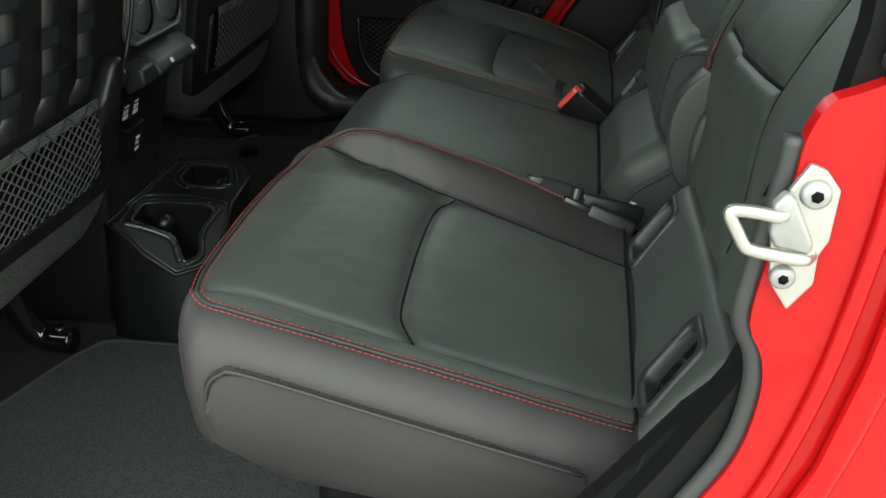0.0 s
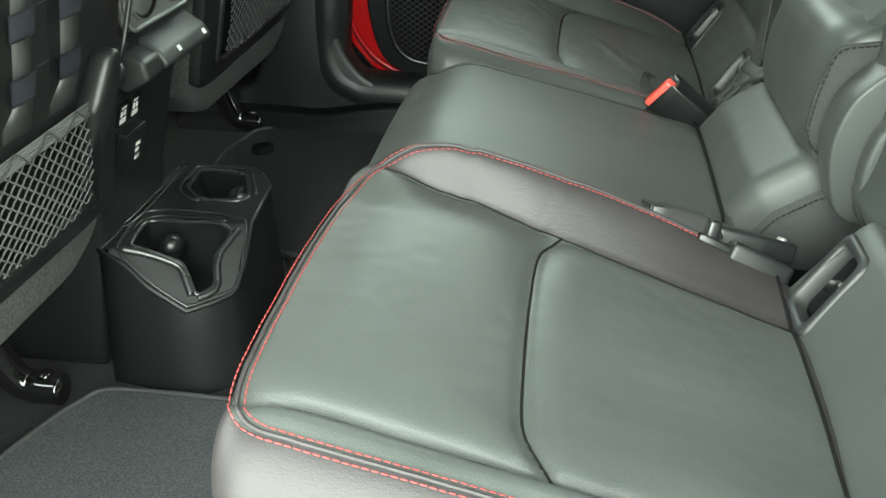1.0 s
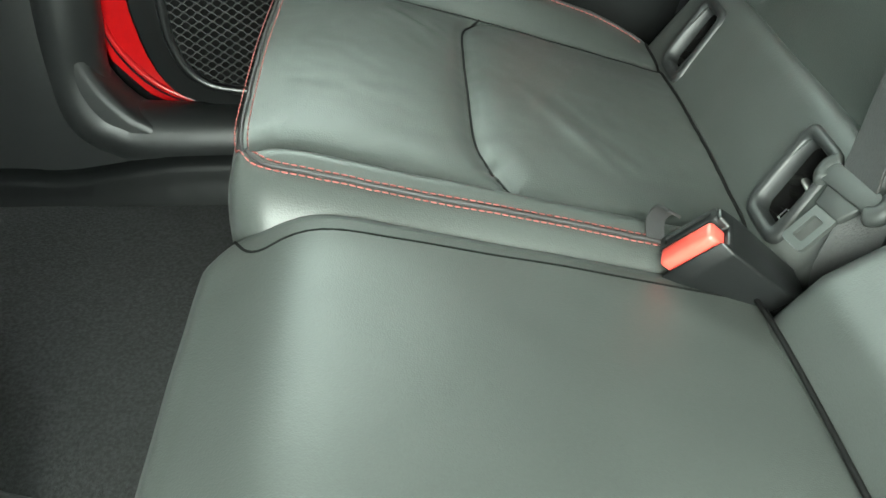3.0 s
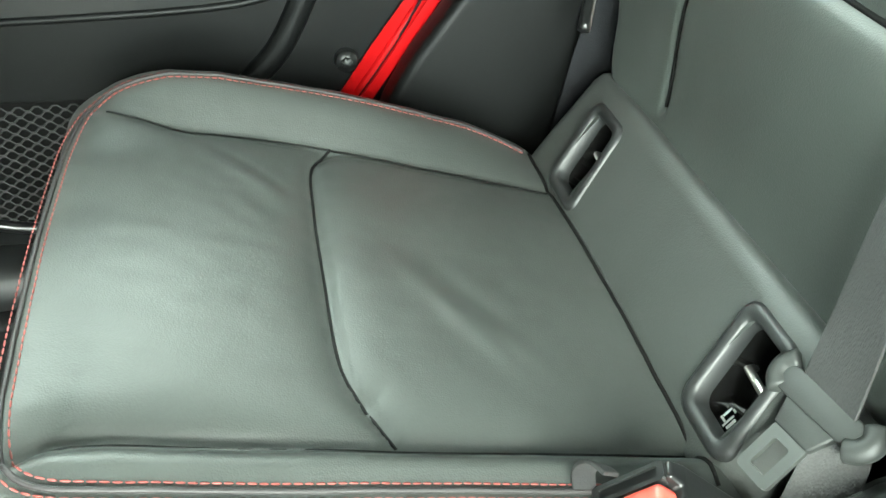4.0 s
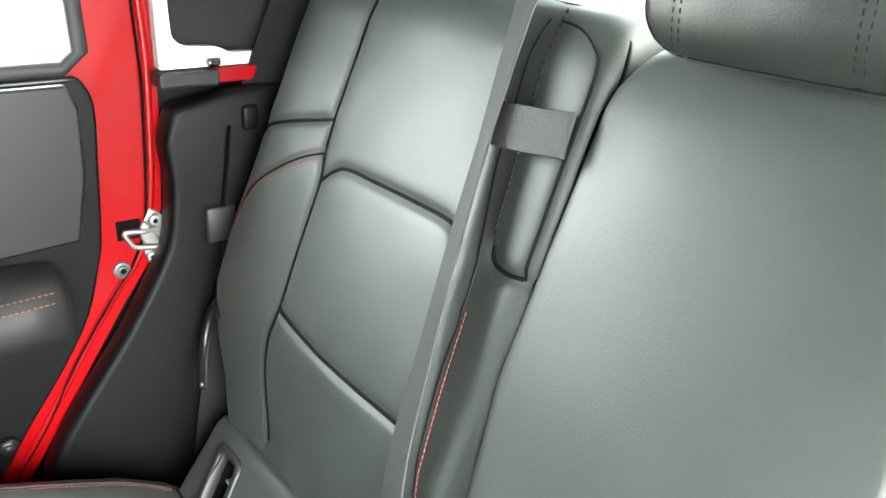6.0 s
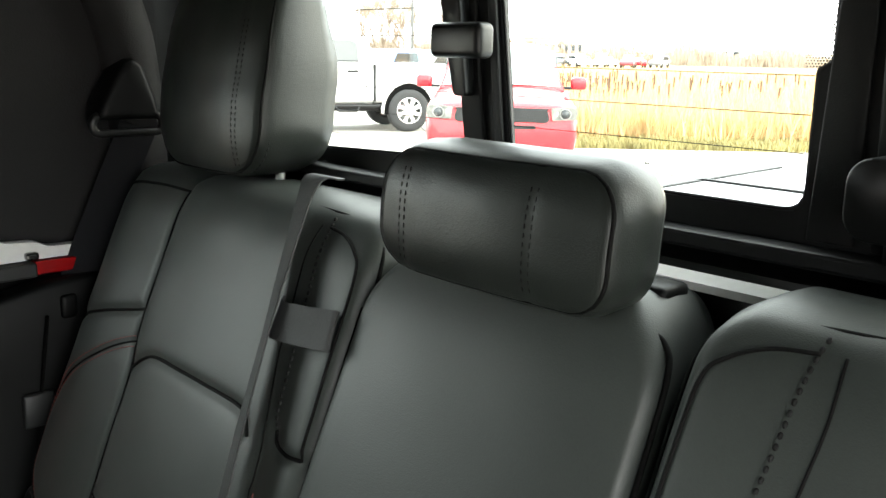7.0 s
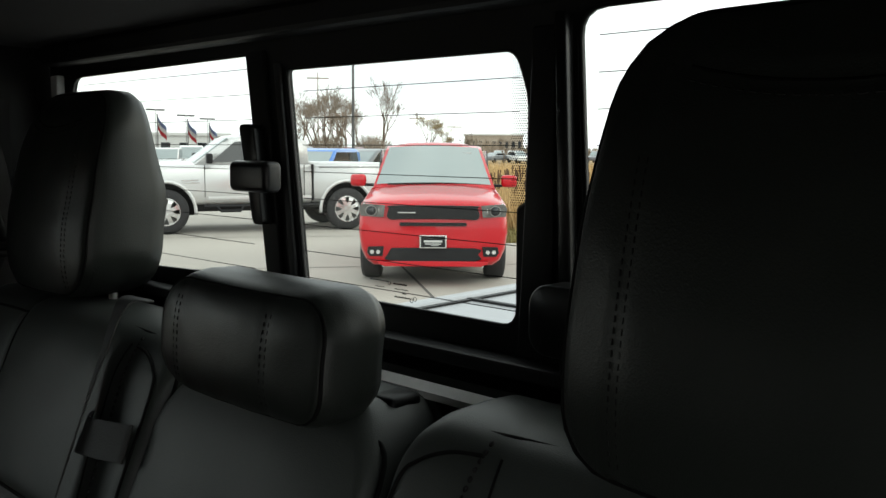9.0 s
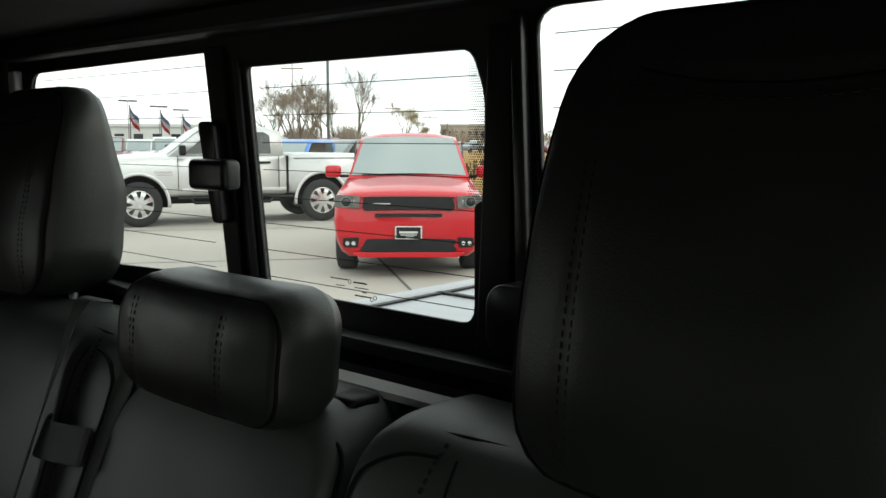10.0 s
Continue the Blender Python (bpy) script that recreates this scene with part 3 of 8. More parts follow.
def anchor_strip(y0, y1, pockets):
    def height(a, b):
        edge = min(a - y0, y1 - a)
        h = -0.022 * step(0.03, 0.0, edge) ** 2
        for c in pockets:
            h += 0.004 * math.exp(-((a - c) / 0.05) ** 2 - ((b - 0.085) / 0.05) ** 2)
        return h + 0.0008 * noise.noise((a * 25, b * 25, 9.0))
    place = strip_place(y0, y1)
    holes = [(c - 0.021, c + 0.021, 0.054, 0.119) for c in pockets]
    pad = Pad(place, y0, y1, 0.0, 0.158, 0.008, height, [(0.004, -0.004), (0.004, -0.03)], cell=0.005, holes=holes, back=False)
    body = sub("anchor_trim", pad.bm(), LEATHER, bench, "black leather-covered trim behind the cushion")
    for c in pockets:
        def ring(half_a, lo, hi, r, lift, skew=0.0):
            return [Vector(place(a, b, height(a, b) + lift)) for a, b in ((c + p[0] + (p[1] - 0.085) * 0.22, p[1]) for p in rounded(-half_a, half_a, lo, hi, r, 5))]
        bm = bmesh.new()
        rings = [ring(0.030, 0.046, 0.128, 0.012, -0.002), ring(0.0295, 0.0465, 0.1275, 0.012, 0.0016), ring(0.027, 0.049, 0.125, 0.011, 0.0034), ring(0.022, 0.0545, 0.120, 0.009, 0.0026), ring(0.020, 0.056, 0.118, 0.008, 0.0), ring(0.0195, 0.057, 0.117, 0.008, -0.012)]
        vs = [[bm.verts.new(p) for p in r] for r in rings]
        for r0, r1 in zip(vs, vs[1:]):
            for k in range(len(r0)):
                bm.faces.new((r0[k], r0[(k + 1) % len(r0)], r1[(k + 1) % len(r1)], r1[k]))
        sub("anchor_bezel", bm, PLASTIC_GREY, body, "satin black plastic pocket bezel")
        bm = bmesh.new()
        r0 = [bm.verts.new(p) for p in ring(0.0197, 0.0568, 0.1172, 0.008, -0.010)]
        r1 = [bm.verts.new(p) for p in ring(0.018, 0.058, 0.116, 0.008, -0.045)]
        for k in range(len(r0)):
            bm.faces.new((r0[k], r0[(k + 1) % len(r0)], r1[(k + 1) % len(r1)], r1[k]))
        bm.faces.new(r1)
        sub("pocket", bm, GLOSS_BLACK, body, "deep gloss black pocket")
        sub("anchor_bar", tube_bm([place(c - 0.02, 0.088, -0.022), place(c - 0.008, 0.088, -0.018), place(c + 0.016, 0.09, -0.018), place(c + 0.022, 0.09, -0.03)], 0.003, 8), STEEL, body, "steel anchor bar")
        # a printed anchor symbol: plain bars
        bm = bmesh.new()
        for da, db, wa, wb in ((-0.008, 0.0625, 0.0015, 0.010), (-0.0045, 0.0605, 0.005, 0.0016), (-0.003, 0.0655, 0.0015, 0.0075), (-0.0058, 0.0695, 0.003, 0.0015), (-0.011, 0.0628, 0.0022, 0.008)):
            q = [Vector(place(c + da + sa * wa / 2, db + sb * wb / 2, -0.0105)) for sa, sb in ((-1, -1), (1, -1), (1, 1), (-1, 1))]
            bm.faces.new([bm.verts.new(p) for p in q])
        bmesh.ops.solidify(bm, geom=bm.faces[:], thickness=0.0006)
        sub("anchor_symbol", bm, WHITE_PRINT, body, "small white printed symbol")
    return body


anchor_strip(0.205, 0.618, (0.257, 0.528))
anchor_strip(-0.615, -0.240, (-0.552, -0.297))


def roll_place(a, b, h):
    line = [(0.0, 0.345, 0.27), (0.03, 0.352, 0.300), (0.07, 0.378, 0.338), (0.12, 0.418, 0.365), (0.16, 0.455, 0.372), (0.2, 0.49, 0.36), (0.23, 0.51, 0.335)]
    ks = [p[0] for p in line]
    return (np.interp(b, ks, [p[1] for p in line]) - 0.6 * h, a, np.interp(b, ks, [p[2] for p in line]) + 0.8 * h)


def roll_height(a, b):
    e = min(a + 0.125, 0.165 - a)
    return -0.03 * step(0.04, 0.0, e) ** 2 + 0.0008 * noise.noise((a * 24, b * 24, 2.0))


roll_pad = Pad(roll_place, -0.125, 0.165, 0.0, 0.22, 0.02, roll_height, [(0.006, -0.006), (0.009, -0.02), (0.009, -0.09)], cell=0.007, skirt_second=True)
mid_roll = sub("rear_bolster", roll_pad.bm(), LEATHER, bench, "black leather roll behind the middle cushion")
mid_roll.data.materials.append(ROLL_CLOTH)
# crease between cushion and roll, its shade drawn as a black tube
sub("front_seam", tube_bm(spline([Vector((0.352, -0.122, 0.298)), Vector((0.3525, -0.10, 0.3015)), Vector((0.3525, 0.0, 0.3050)), Vector((0.3525, 0.11, 0.3045)), Vector((0.352, 0.162, 0.300))], 10), 0.0020, 6), PIPING, mid_roll, "dark seam in front of the roll")
sub("stitching", stitches_bm([Vector(roll_place(-0.131, b, roll_height(-0.125, b) - 0.006)) for b in np.linspace(0.02, 0.2, 20)], thick=0.0012), BLACK_THREAD, mid_roll, "black thread stitching")

# dark carriers under the cushions
for lo, hi in ((-0.60, -0.21), (-0.20, 0.19), (0.20, 0.62)):
    sub("seat_base", box_bm(0.10, 0.52, lo, hi, 0.03, 0.255, 0.02), PLASTIC, bench, "dark carrier under the cushion")


# shell in near black, the shade behind the backrests put into its colour
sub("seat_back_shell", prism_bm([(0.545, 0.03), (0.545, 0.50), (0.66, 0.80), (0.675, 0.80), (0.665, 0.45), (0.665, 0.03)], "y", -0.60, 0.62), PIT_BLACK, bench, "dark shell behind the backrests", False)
for lo, hi in ((-0.245, -0.185), (0.160, 0.215)):
    sub("gap_lining", prism_bm([(0.02, 0.05), (0.02, 0.27), (0.30, 0.24), (0.40, 0.25), (0.50, 0.30), (0.56, 0.42), (0.56, 0.05)], "y", lo, hi), SEAM_CLOTH, bench, "black cloth lining between the cushions", False)


# ---- backrests
WING_SEAM = [(0.264, 0.876), (0.261, 0.863), (0.258, 0.84), (0.253, 0.797), (0.248, 0.766), (0.243, 0.734), (0.240, 0.706), (0.235, 0.684)]


def backrest(side, shift, ridge=()):
    """An outboard backrest, modelled for the passenger's side (side 1); side -1 mirrors it about y = shift / 2. ridge: where the lower padding swells, as (a, b)."""
    def flip(a):
        return a if side > 0 else shift - a

    def line(points, per=8):
        return [(flip(a), b) for a, b in smooth2(points, per)]
    outer = [(0.542, 0.866), (0.54, 0.80), (0.538, 0.734), (0.534, 0.70), (0.524, 0.673), (0.518, 0.608), (0.513, 0.541), (0.519, 0.512), (0.522, 0.474), (0.518, 0.44), (0.508, 0.405)]
    top_panel = [(0.524, 0.673), (0.506, 0.686), (0.48, 0.695), (0.43, 0.696), (0.369, 0.696), (0.31, 0.695), (0.29, 0.690), (0.277, 0.675)]
    mid_seam = [(0.511, 0.541), (0.44, 0.535), (0.364, 0.532), (0.25, 0.531)]
    inner = [(0.276, 0.866), (0.278, 0.834), (0.274, 0.797), (0.269, 0.753), (0.254, 0.70), (0.244, 0.639), (0.237, 0.567), (0.222, 0.487), (0.211, 0.42)]
    shoulder = [(0.70, 0.684), (0.66, 0.700), (0.60, 0.718), (0.538, 0.734)]
    curve = [(0.534, 0.700), (0.565, 0.687), (0.595, 0.669), (0.622, 0.650), (0.640, 0.630), (0.652, 0.600), (0.654, 0.575), (0.646, 0.538), (0.634, 0.512), (0.622, 0.492)]
    lip = [(0.238, 0.692), (0.232, 0.682), (0.215, 0.678), (0.195, 0.680)]
    seams = [line(s) for s in (outer, top_panel, mid_seam, inner, shoulder, lip)]
    groove = near_line([s for k, s in enumerate(seams) if k != 3])
    curve_d = near_line([line(curve)])

    def height(af, b):
        a = flip(af)
        ka = np.interp(b, [p[1] for p in outer[::-1]], [p[0] for p in outer[::-1]])
        ki = np.interp(b, [p[1] for p in inner[::-1]], [p[0] for p in inner[::-1]])
        h = 0.0
        if a > ka:
            t = (a - ka) / max(0.02, 0.70 - ka)
            h += 0.011 * math.sin(math.pi * min(1, t * 0.8)) ** 1.8 - 0.026 * step(0.65, 1.1, t) - 0.045 * step(0.535, 0.385, b)
        elif a < ki:
            t = (ki - a) / max(0.02, ki - 0.19)
            h += 0.0025 * math.sin(math.pi * min(1, t * 0.75)) ** 1.5 - 0.003 * step(0.8, 1.1, t)
            h -= 0.0015 * step(0.685, 0.676, b) + 0.040 * step(0.52, 0.39, b)
        else:
            s = (a - ki) / (ka - ki)
            h += 0.0035 * math.sin(math.pi * s) + 0.002 * math.sin(math.pi * s) ** 0.5 * (math.sin(math.pi * (b - 0.531) / 0.165) if 0.531 < b < 0.696 else 0)
            h -= 0.045 * step(0.535, 0.385, b)
        h -= 0.014 * step(0.82, 0.90, b) ** 1.6
        d = groove(af, b)
        h -= 0.0042 * math.exp(-(d / 0.0042) ** 2) + 0.0014 * math.exp(-(d / 0.012) ** 2)
        h -= 0.0025 * math.exp(-(curve_d(af, b) / 0.004) ** 2)
        if ridge:
            ka = np.interp(b, [p[1] for p in ridge], [p[0] for p in ridge])
            h += (0.007 * step(ka - 0.012, ka + 0.004, a) - 0.003 * step(ka, ka + 0.06, a)) * step(0.66, 0.55, b)
        h += 0.0012 * noise.noise((a * 16, b * 16, 3.1 * side))
        return h

    def warp(af, b):
        a = flip(af)
        # the outline narrows towards the seat
        t = (a - 0.195) / (0.71 - 0.195)
        hi = np.interp(b, [0.38, 0.43, 0.50, 0.58, 0.69, 0.78, 0.9], [0.600, 0.607, 0.630, 0.664, 0.697, 0.710, 0.705])
        lo = np.interp(b, [0.38, 0.50, 0.57, 0.67, 0.77, 0.9], [0.150, 0.162, 0.183, 0.191, 0.196, 0.198])
        return flip(lo + (hi - lo) * t), b
    y0, y1 = sorted((flip(0.195), flip(0.71)))
    pad = Pad(back_place, y0, y1, 0.385, 0.866, (0.045, 0.045, 0.026, 0.045) if side > 0 else (0.045, 0.045, 0.045, 0.026), height, [(0.005, -0.003), (0.010, -0.010), (0.013, -0.022), (0.014, -0.05), (0.014, -0.075), (0.010, -0.10)], cell=0.0036, warp=warp, top=(0.008, 0.015, 0.024, 0.0365, 0.045, 0.046))
    body = sub("backrest", pad.bm(), LEATHER_BACK, bench, "black leather backrest with sewn panels")
    for seam_line in seams:
        sub("seam", tube_bm(pad.on(seam_line, 0.0004 if seam_line is seams[3] else 0.0014), 0.0010 if seam_line is seams[3] else 0.0019, 6), PIPING, body, "sewn seam")
    for off in (0.0045, -0.0045):
        pts = line([(a + off * 0.8, b + off) for a, b in curve])
        sub("stitching", stitches_bm(pad.on(pts, 0.0006)), RED_THREAD_DULL, body, "red thread stitching")
    sub("seam", tube_bm(pad.on(line(curve), 0.0010), 0.0013, 6), PIPING, body, "sewn seam")
    for off in (0.0048, 0.0) if side < 0 else (0.0048,):
        low = line([(a - off, b) for a, b in inner if b < 0.645])
        sub("stitching", stitches_bm(pad.on(low, 0.0004), thick=0.0006 if side > 0 else 0.0010), RED_THREAD_DULL if side > 0 else RED_THREAD, body, "red thread stitching")
    wing = line(WING_SEAM)
    sub("stitching", stitches_bm(pad.on(wing, 0.0008), 0.0068, 0.0044, 0.0015), BLACK_THREAD, body, "black thread stitching")
    rim = [(0.262, 0.865), (0.235, 0.861), (0.212, 0.850), (0.2, 0.835), (0.197, 0.79), (0.193, 0.68)]
    sub("piping", tube_bm(pad.on(line(rim), 0.0008), 0.0016, 6), PIPING, body, "black edge piping")
    edge_rim = [Vector(back_place(flip(a), b, h)) for a, b, h in [(0.345, 0.882, -0.020), (0.29, 0.881, -0.018), (0.250, 0.879, -0.016), (0.220, 0.875, -0.015), (0.199, 0.866, -0.014), (0.188, 0.850, -0.013), (0.184, 0.82, -0.013), (0.183, 0.76, -0.013), (0.181, 0.69, -0.013)]]
    edge_rim = spline(edge_rim, 8)
    sub("piping", tube_bm(edge_rim, 0.0021, 6), PIPING, body, "black edge piping")
    sub("stitching", stitches_bm([p + Vector((-0.004, 0.004 * side, -0.003)) for p in edge_rim], 0.0068, 0.0044, 0.0012), BLACK_THREAD, body, "black thread stitching")
    top_rim = [(0.700, 0.70), (0.708, 0.77), (0.697, 0.825), (0.66, 0.855), (0.60, 0.864), (0.54, 0.865)]
    sub("piping", tube_bm(pad.on(line(top_rim), 0.001), 0.0018, 6), PIPING, body, "black edge piping")


backrest(1, 0.0)
backrest(-1, 0.063, [(0.44, 0.410), (0.418, 0.415), (0.386, 0.433), (0.362, 0.474), (0.365, 0.531), (0.380, 0.60), (0.40, 0.66)])


def mid_back_height(a, b):
    s = (a + 0.095) / 0.265
    h = 0.007 * math.sin(math.pi * min(1, max(0, s))) ** 0.7 - 0.012 * step(0.80, 0.885, b) ** 1.4
    return h + 0.0010 * noise.noise((a * 14, b * 14, 5.5))


def mid_back_warp(a, b):
    k = 1 - 0.14 * step(0.62, 0.50, b)
    return (0.038 + (a - 0.038) * k if a > 0.038 else a), b


mid_back_pad = Pad(back_place, -0.100, 0.177, 0.486, 0.852, 0.045, mid_back_height, [(0.004, -0.003), (0.008, -0.010), (0.010, -0.022), (0.010, -0.05), (0.010, -0.07), (0.006, -0.09)], cell=0.006, warp=mid_back_warp, top=(0.008, 0.015, 0.024, 0.0365, 0.043, 0.042))
mid_back = sub("middle_backrest", mid_back_pad.bm(), LEATHER_BACK, bench, "plain black leather middle backrest")
sub("piping", tube_bm([Vector(back_place(a, b, mid_back_height(a, b) - 0.012)) for a, b in smooth2([(-0.070, 0.856), (-0.095, 0.850), (-0.108, 0.83), (-0.110, 0.78), (-0.109, 0.68), (-0.104, 0.55)], 8)], 0.0022, 6), PIPING, mid_back, "black edge piping")
sub("piping", tube_bm([Vector(back_place(a, b, mid_back_height(0.17, b) - 0.010)) for a, b in smooth2([(0.187, 0.81), (0.1875, 0.72), (0.184, 0.632), (0.177, 0.581), (0.166, 0.536), (0.158, 0.517), (0.146, 0.503)], 8)], 0.0034, 8), PIPING, mid_back, "thick black edge piping")
low_edge = smooth2([(0.184, 0.60), (0.175, 0.56), (0.166, 0.53), (0.157, 0.514)], 8)
sub("stitching", stitches_bm([Vector(back_place(a + 0.002, b, mid_back_height(0.17, b) - 0.017)) for a, b in low_edge], 0.008, 0.006, 0.0012), BLACK_THREAD, mid_back, "black thread stitching")



def lumbar_height(a, b):
    e = min(a + 0.100, 0.146 - a)
    h = np.interp(b, [0.366, 0.378, 0.390, 0.410, 0.434, 0.461, 0.480, 0.490, 0.500], [-0.034, -0.014, -0.004, 0.008, 0.017, 0.0225, 0.022, 0.015, 0.002])
    return h - 0.010 * step(0.05, 0.0, e) ** 2 + 0.0008 * noise.noise((a * 20, b * 20, 6.1))


lumbar_pad = Pad(back_place, -0.100, 0.146, 0.368, 0.498, (0.012, 0.03, 0.012, 0.03), lumbar_height, [(0.004, -0.003), (0.008, -0.010), (0.010, -0.022), (0.010, -0.06)], cell=0.005)
lumbar = sub("lumbar_pad", lumbar_pad.bm(), LEATHER, bench, "black leather lower pad of the middle backrest")
side_cut = soft_corners([(0.460, 0.4855), (0.4285, 0.4805), (0.417, 0.434), (0.415, 0.395), (0.438, 0.366), (0.478, 0.366), (0.51, 0.42), (0.515, 0.4925)], (0.004, 0.008, 0.01, 0.012, 0.012, 0.01, 0.01, 0.004))
sub("side_panel", prism_bm(side_cut, "y", -0.1145, -0.1075, 0.002), ROLL_CLOTH, lumbar, "charcoal cloth side of the lower pad", True)
lace = spline([Vector((x, -0.1150, z)) for x, z in ((0.500, 0.4895), (0.462, 0.4835), (0.434, 0.479), (0.4265, 0.468), (0.4195, 0.434), (0.4175, 0.398), (0.425, 0.381), (0.440, 0.3695))], 8)
sub("stitching", stitches_bm(lace, 0.0062, 0.0044, 0.0014), BLACK_THREAD, lumbar, "coarse black thread along the cloth side")
# leather boot over the recliner between the backrests
boot = [(0.52, 0.475), (0.470, 0.478), (0.450, 0.466), (0.433, 0.443), (0.425, 0.405), (0.432, 0.362), (0.452, 0.330), (0.52, 0.32)]
sub("recliner_boot", prism_bm(smooth2(boot, 3), "y", -0.170, -0.124, 0.010, 3), LEATHER, bench, "black leather boot between the backrests", True)
sub("boot_fold", prism_bm(smooth2([(0.52, 0.445), (0.468, 0.440), (0.452, 0.41), (0.450, 0.372), (0.462, 0.335), (0.52, 0.322)], 3), "y", -0.192, -0.1705, 0.007, 3), LEATHER, bench, "black leather boot between the backrests", True)


# ---- head restraints
def headrest(x, lean, y0, y1, z0, z1, depth, radius, crown, name_label, bands, bulge=(0.016, 0.022)):
    zc = (z0 + z1) / 2

    def place(a, b, h):
        return (x + lean * (b - zc) - h, a, b)
    w = y1 - y0

    def height(a, b):
        s, t = (a - (y0 + y1) / 2) / (w / 2), (b - zc) / ((z1 - z0) / 2)
        h = -bulge[0] * abs(s) ** 2.6 - bulge[1] * abs(t) ** 3.0
        for line in seams:
            d = abs(a - line)
            h -= 0.0011 * math.exp(-(d / 0.003) ** 2)
        if crown:
            d = abs(b - (z1 - 0.030 + 0.020 * (s * s * 1.6 - 0.4)))
            if abs(s) < 0.62:
                h -= 0.003 * math.exp(-(d / 0.004) ** 2)
        return h + 0.0010 * noise.noise((a * 30, b * 30, x))
    seams = bands
    warp = (lambda a, b: ((y0 + y1) / 2 + (a - (y0 + y1) / 2) * (1 - 0.07 * crown * step(zc - 0.02, z1, b)), b)) if crown else None
    d = depth
    skirt = [(0.003, -0.004), (0.006, -0.012), (0.007, -0.02), (0.008, -d * 0.35), (0.007, -d * 0.75), (0.0, -d * 0.95), (-0.012, -d)]
    pad = Pad(place, y0, y1, z0, z1, radius, height, skirt, cell=0.006, warp=warp, deep=(lambda b: 1 - 0.50 * crown * step(z0 + 0.09, z1 + 0.01, b)))
    body = sub("headrest", pad.bm(), LEATHER_HEAD, bench, name_label)
    for line in bands:
        for off in (-0.003, 0.003):
            pts = [(line + off, b) for b in np.linspace(z0 + 0.006, z1 - 0.008 - 0.060 * crown, 30)]
            sub("stitching", stitches_bm(pad.on(pts, 0.0002), 0.0062, 0.0036, 0.0005), BLACK_THREAD, body, "black thread stitching")
    ring = [pad.round_in(a, b) for a, b in rounded(y0 + 0.001, y1 - 0.001, z0 + 0.001, z1 - 0.001, 0.0015, 1)]
    corners = []
    n = len(ring)
    for i in range(n):
        p, q = rounded(y0 + 0.0005, y1 - 0.0005, z0 + 0.0005, z1 - 0.0005, 0.001, 1)[i], rounded(y0 + 0.0005, y1 - 0.0005, z0 + 0.0005, z1 - 0.0005, 0.001, 1)[(i + 1) % n]
        for k in range(16):
            corners.append(pad.round_in(p[0] + (q[0] - p[0]) * k / 16, p[1] + (q[1] - p[1]) * k / 16))
    pts = [Vector(place(a, b, height(a, b) - 0.003)) for a, b in corners]
    mid = Vector(place((y0 + y1) / 2, zc, 0))
    pts = [p + (p - mid) * 0.022 for p in pts]
    sub("piping", tube_bm(pts, 0.0018, 6, closed=True), PIPING, body, "black edge piping")
    back = [p + Vector((0.011, 0, 0)) + (p - mid) * 0.03 for p in pts]
    sub("stitching", stitches_bm(back, 0.0075, 0.0048, 0.0008), BLACK_THREAD, body, "black thread stitching")
    if crown:
        arc = [((y0 + y1) / 2 + s * w / 2, z1 - 0.030 + 0.020 * (s * s * 1.6 - 0.4)) for s in np.linspace(-0.6, 0.6, 24)]
        sub("stitching", stitches_bm(pad.on([(a, b - 0.007) for a, b in arc], 0.0003), 0.0075, 0.0045, 0.0007), BLACK_THREAD, body, "black thread stitching")
        sub("seam", tube_bm(pad.on(arc, 0.0), 0.0014, 5), PIPING, body, "sewn seam")
    for yy in ((y0 + y1) / 2 - w * 0.3, (y0 + y1) / 2 + w * 0.3):
        sub("post", tube_bm([(x + 0.062, yy, z0 - 0.075), (x + 0.062, yy, z0 + 0.03)], 0.006, 12), STEEL, body, "chromed steel post")
    return body


headrest(0.640, 0.22, 0.412, 0.632, 0.893, 1.126, 0.105, 0.055, 1.0, "tall black leather outboard headrest", [0.445])
headrest(0.600, 0.22, -0.548, -0.279, 0.886, 1.136, 0.105, (0.032, 0.032, 0.068, 0.046), 1.0, "tall black leather outboard headrest", [-0.316])
headrest(0.580, 0.10, -0.078, 0.136, 0.862, 0.952, 0.068, 0.030, 0.0, "low black leather middle headrest", [-0.020, 0.108], (0.007, 0.009))
sub("headrest_guide", box_bm(0.665, 0.70, -0.075, -0.045, 0.852, 0.868, 0.005), PLASTIC, bench, "black plastic headrest guide")

# ------------------------------------------------------------------ cab shell
def structure(name, bm, mat, label="", category="", smooth=False):
    ob = mesh_object(name, bm, mat, None, "", smooth)
    return tagged(ob, label=label, category=category, kind="structure")


def floor_z(x, y):
    return 0.055 * step(0.15, 0.62, y)


bm = bmesh.new()
xs, ys = np.linspace(-1.3, 0.74, 60), np.linspace(-0.76, 0.78, 50)
gv = [[bm.verts.new((x, y, floor_z(x, y) + 0.002 * noise.noise((x * 9, y * 9, 0)))) for y in ys] for x in xs]
for i in range(len(xs) - 1):
    for j in range(len(ys) - 1):
        bm.faces.new((gv[i][j], gv[i + 1][j], gv[i + 1][j + 1], gv[i][j + 1]))
structure("floor", bm, CARPET, "dark charcoal carpeted cab floor", "floor", True)


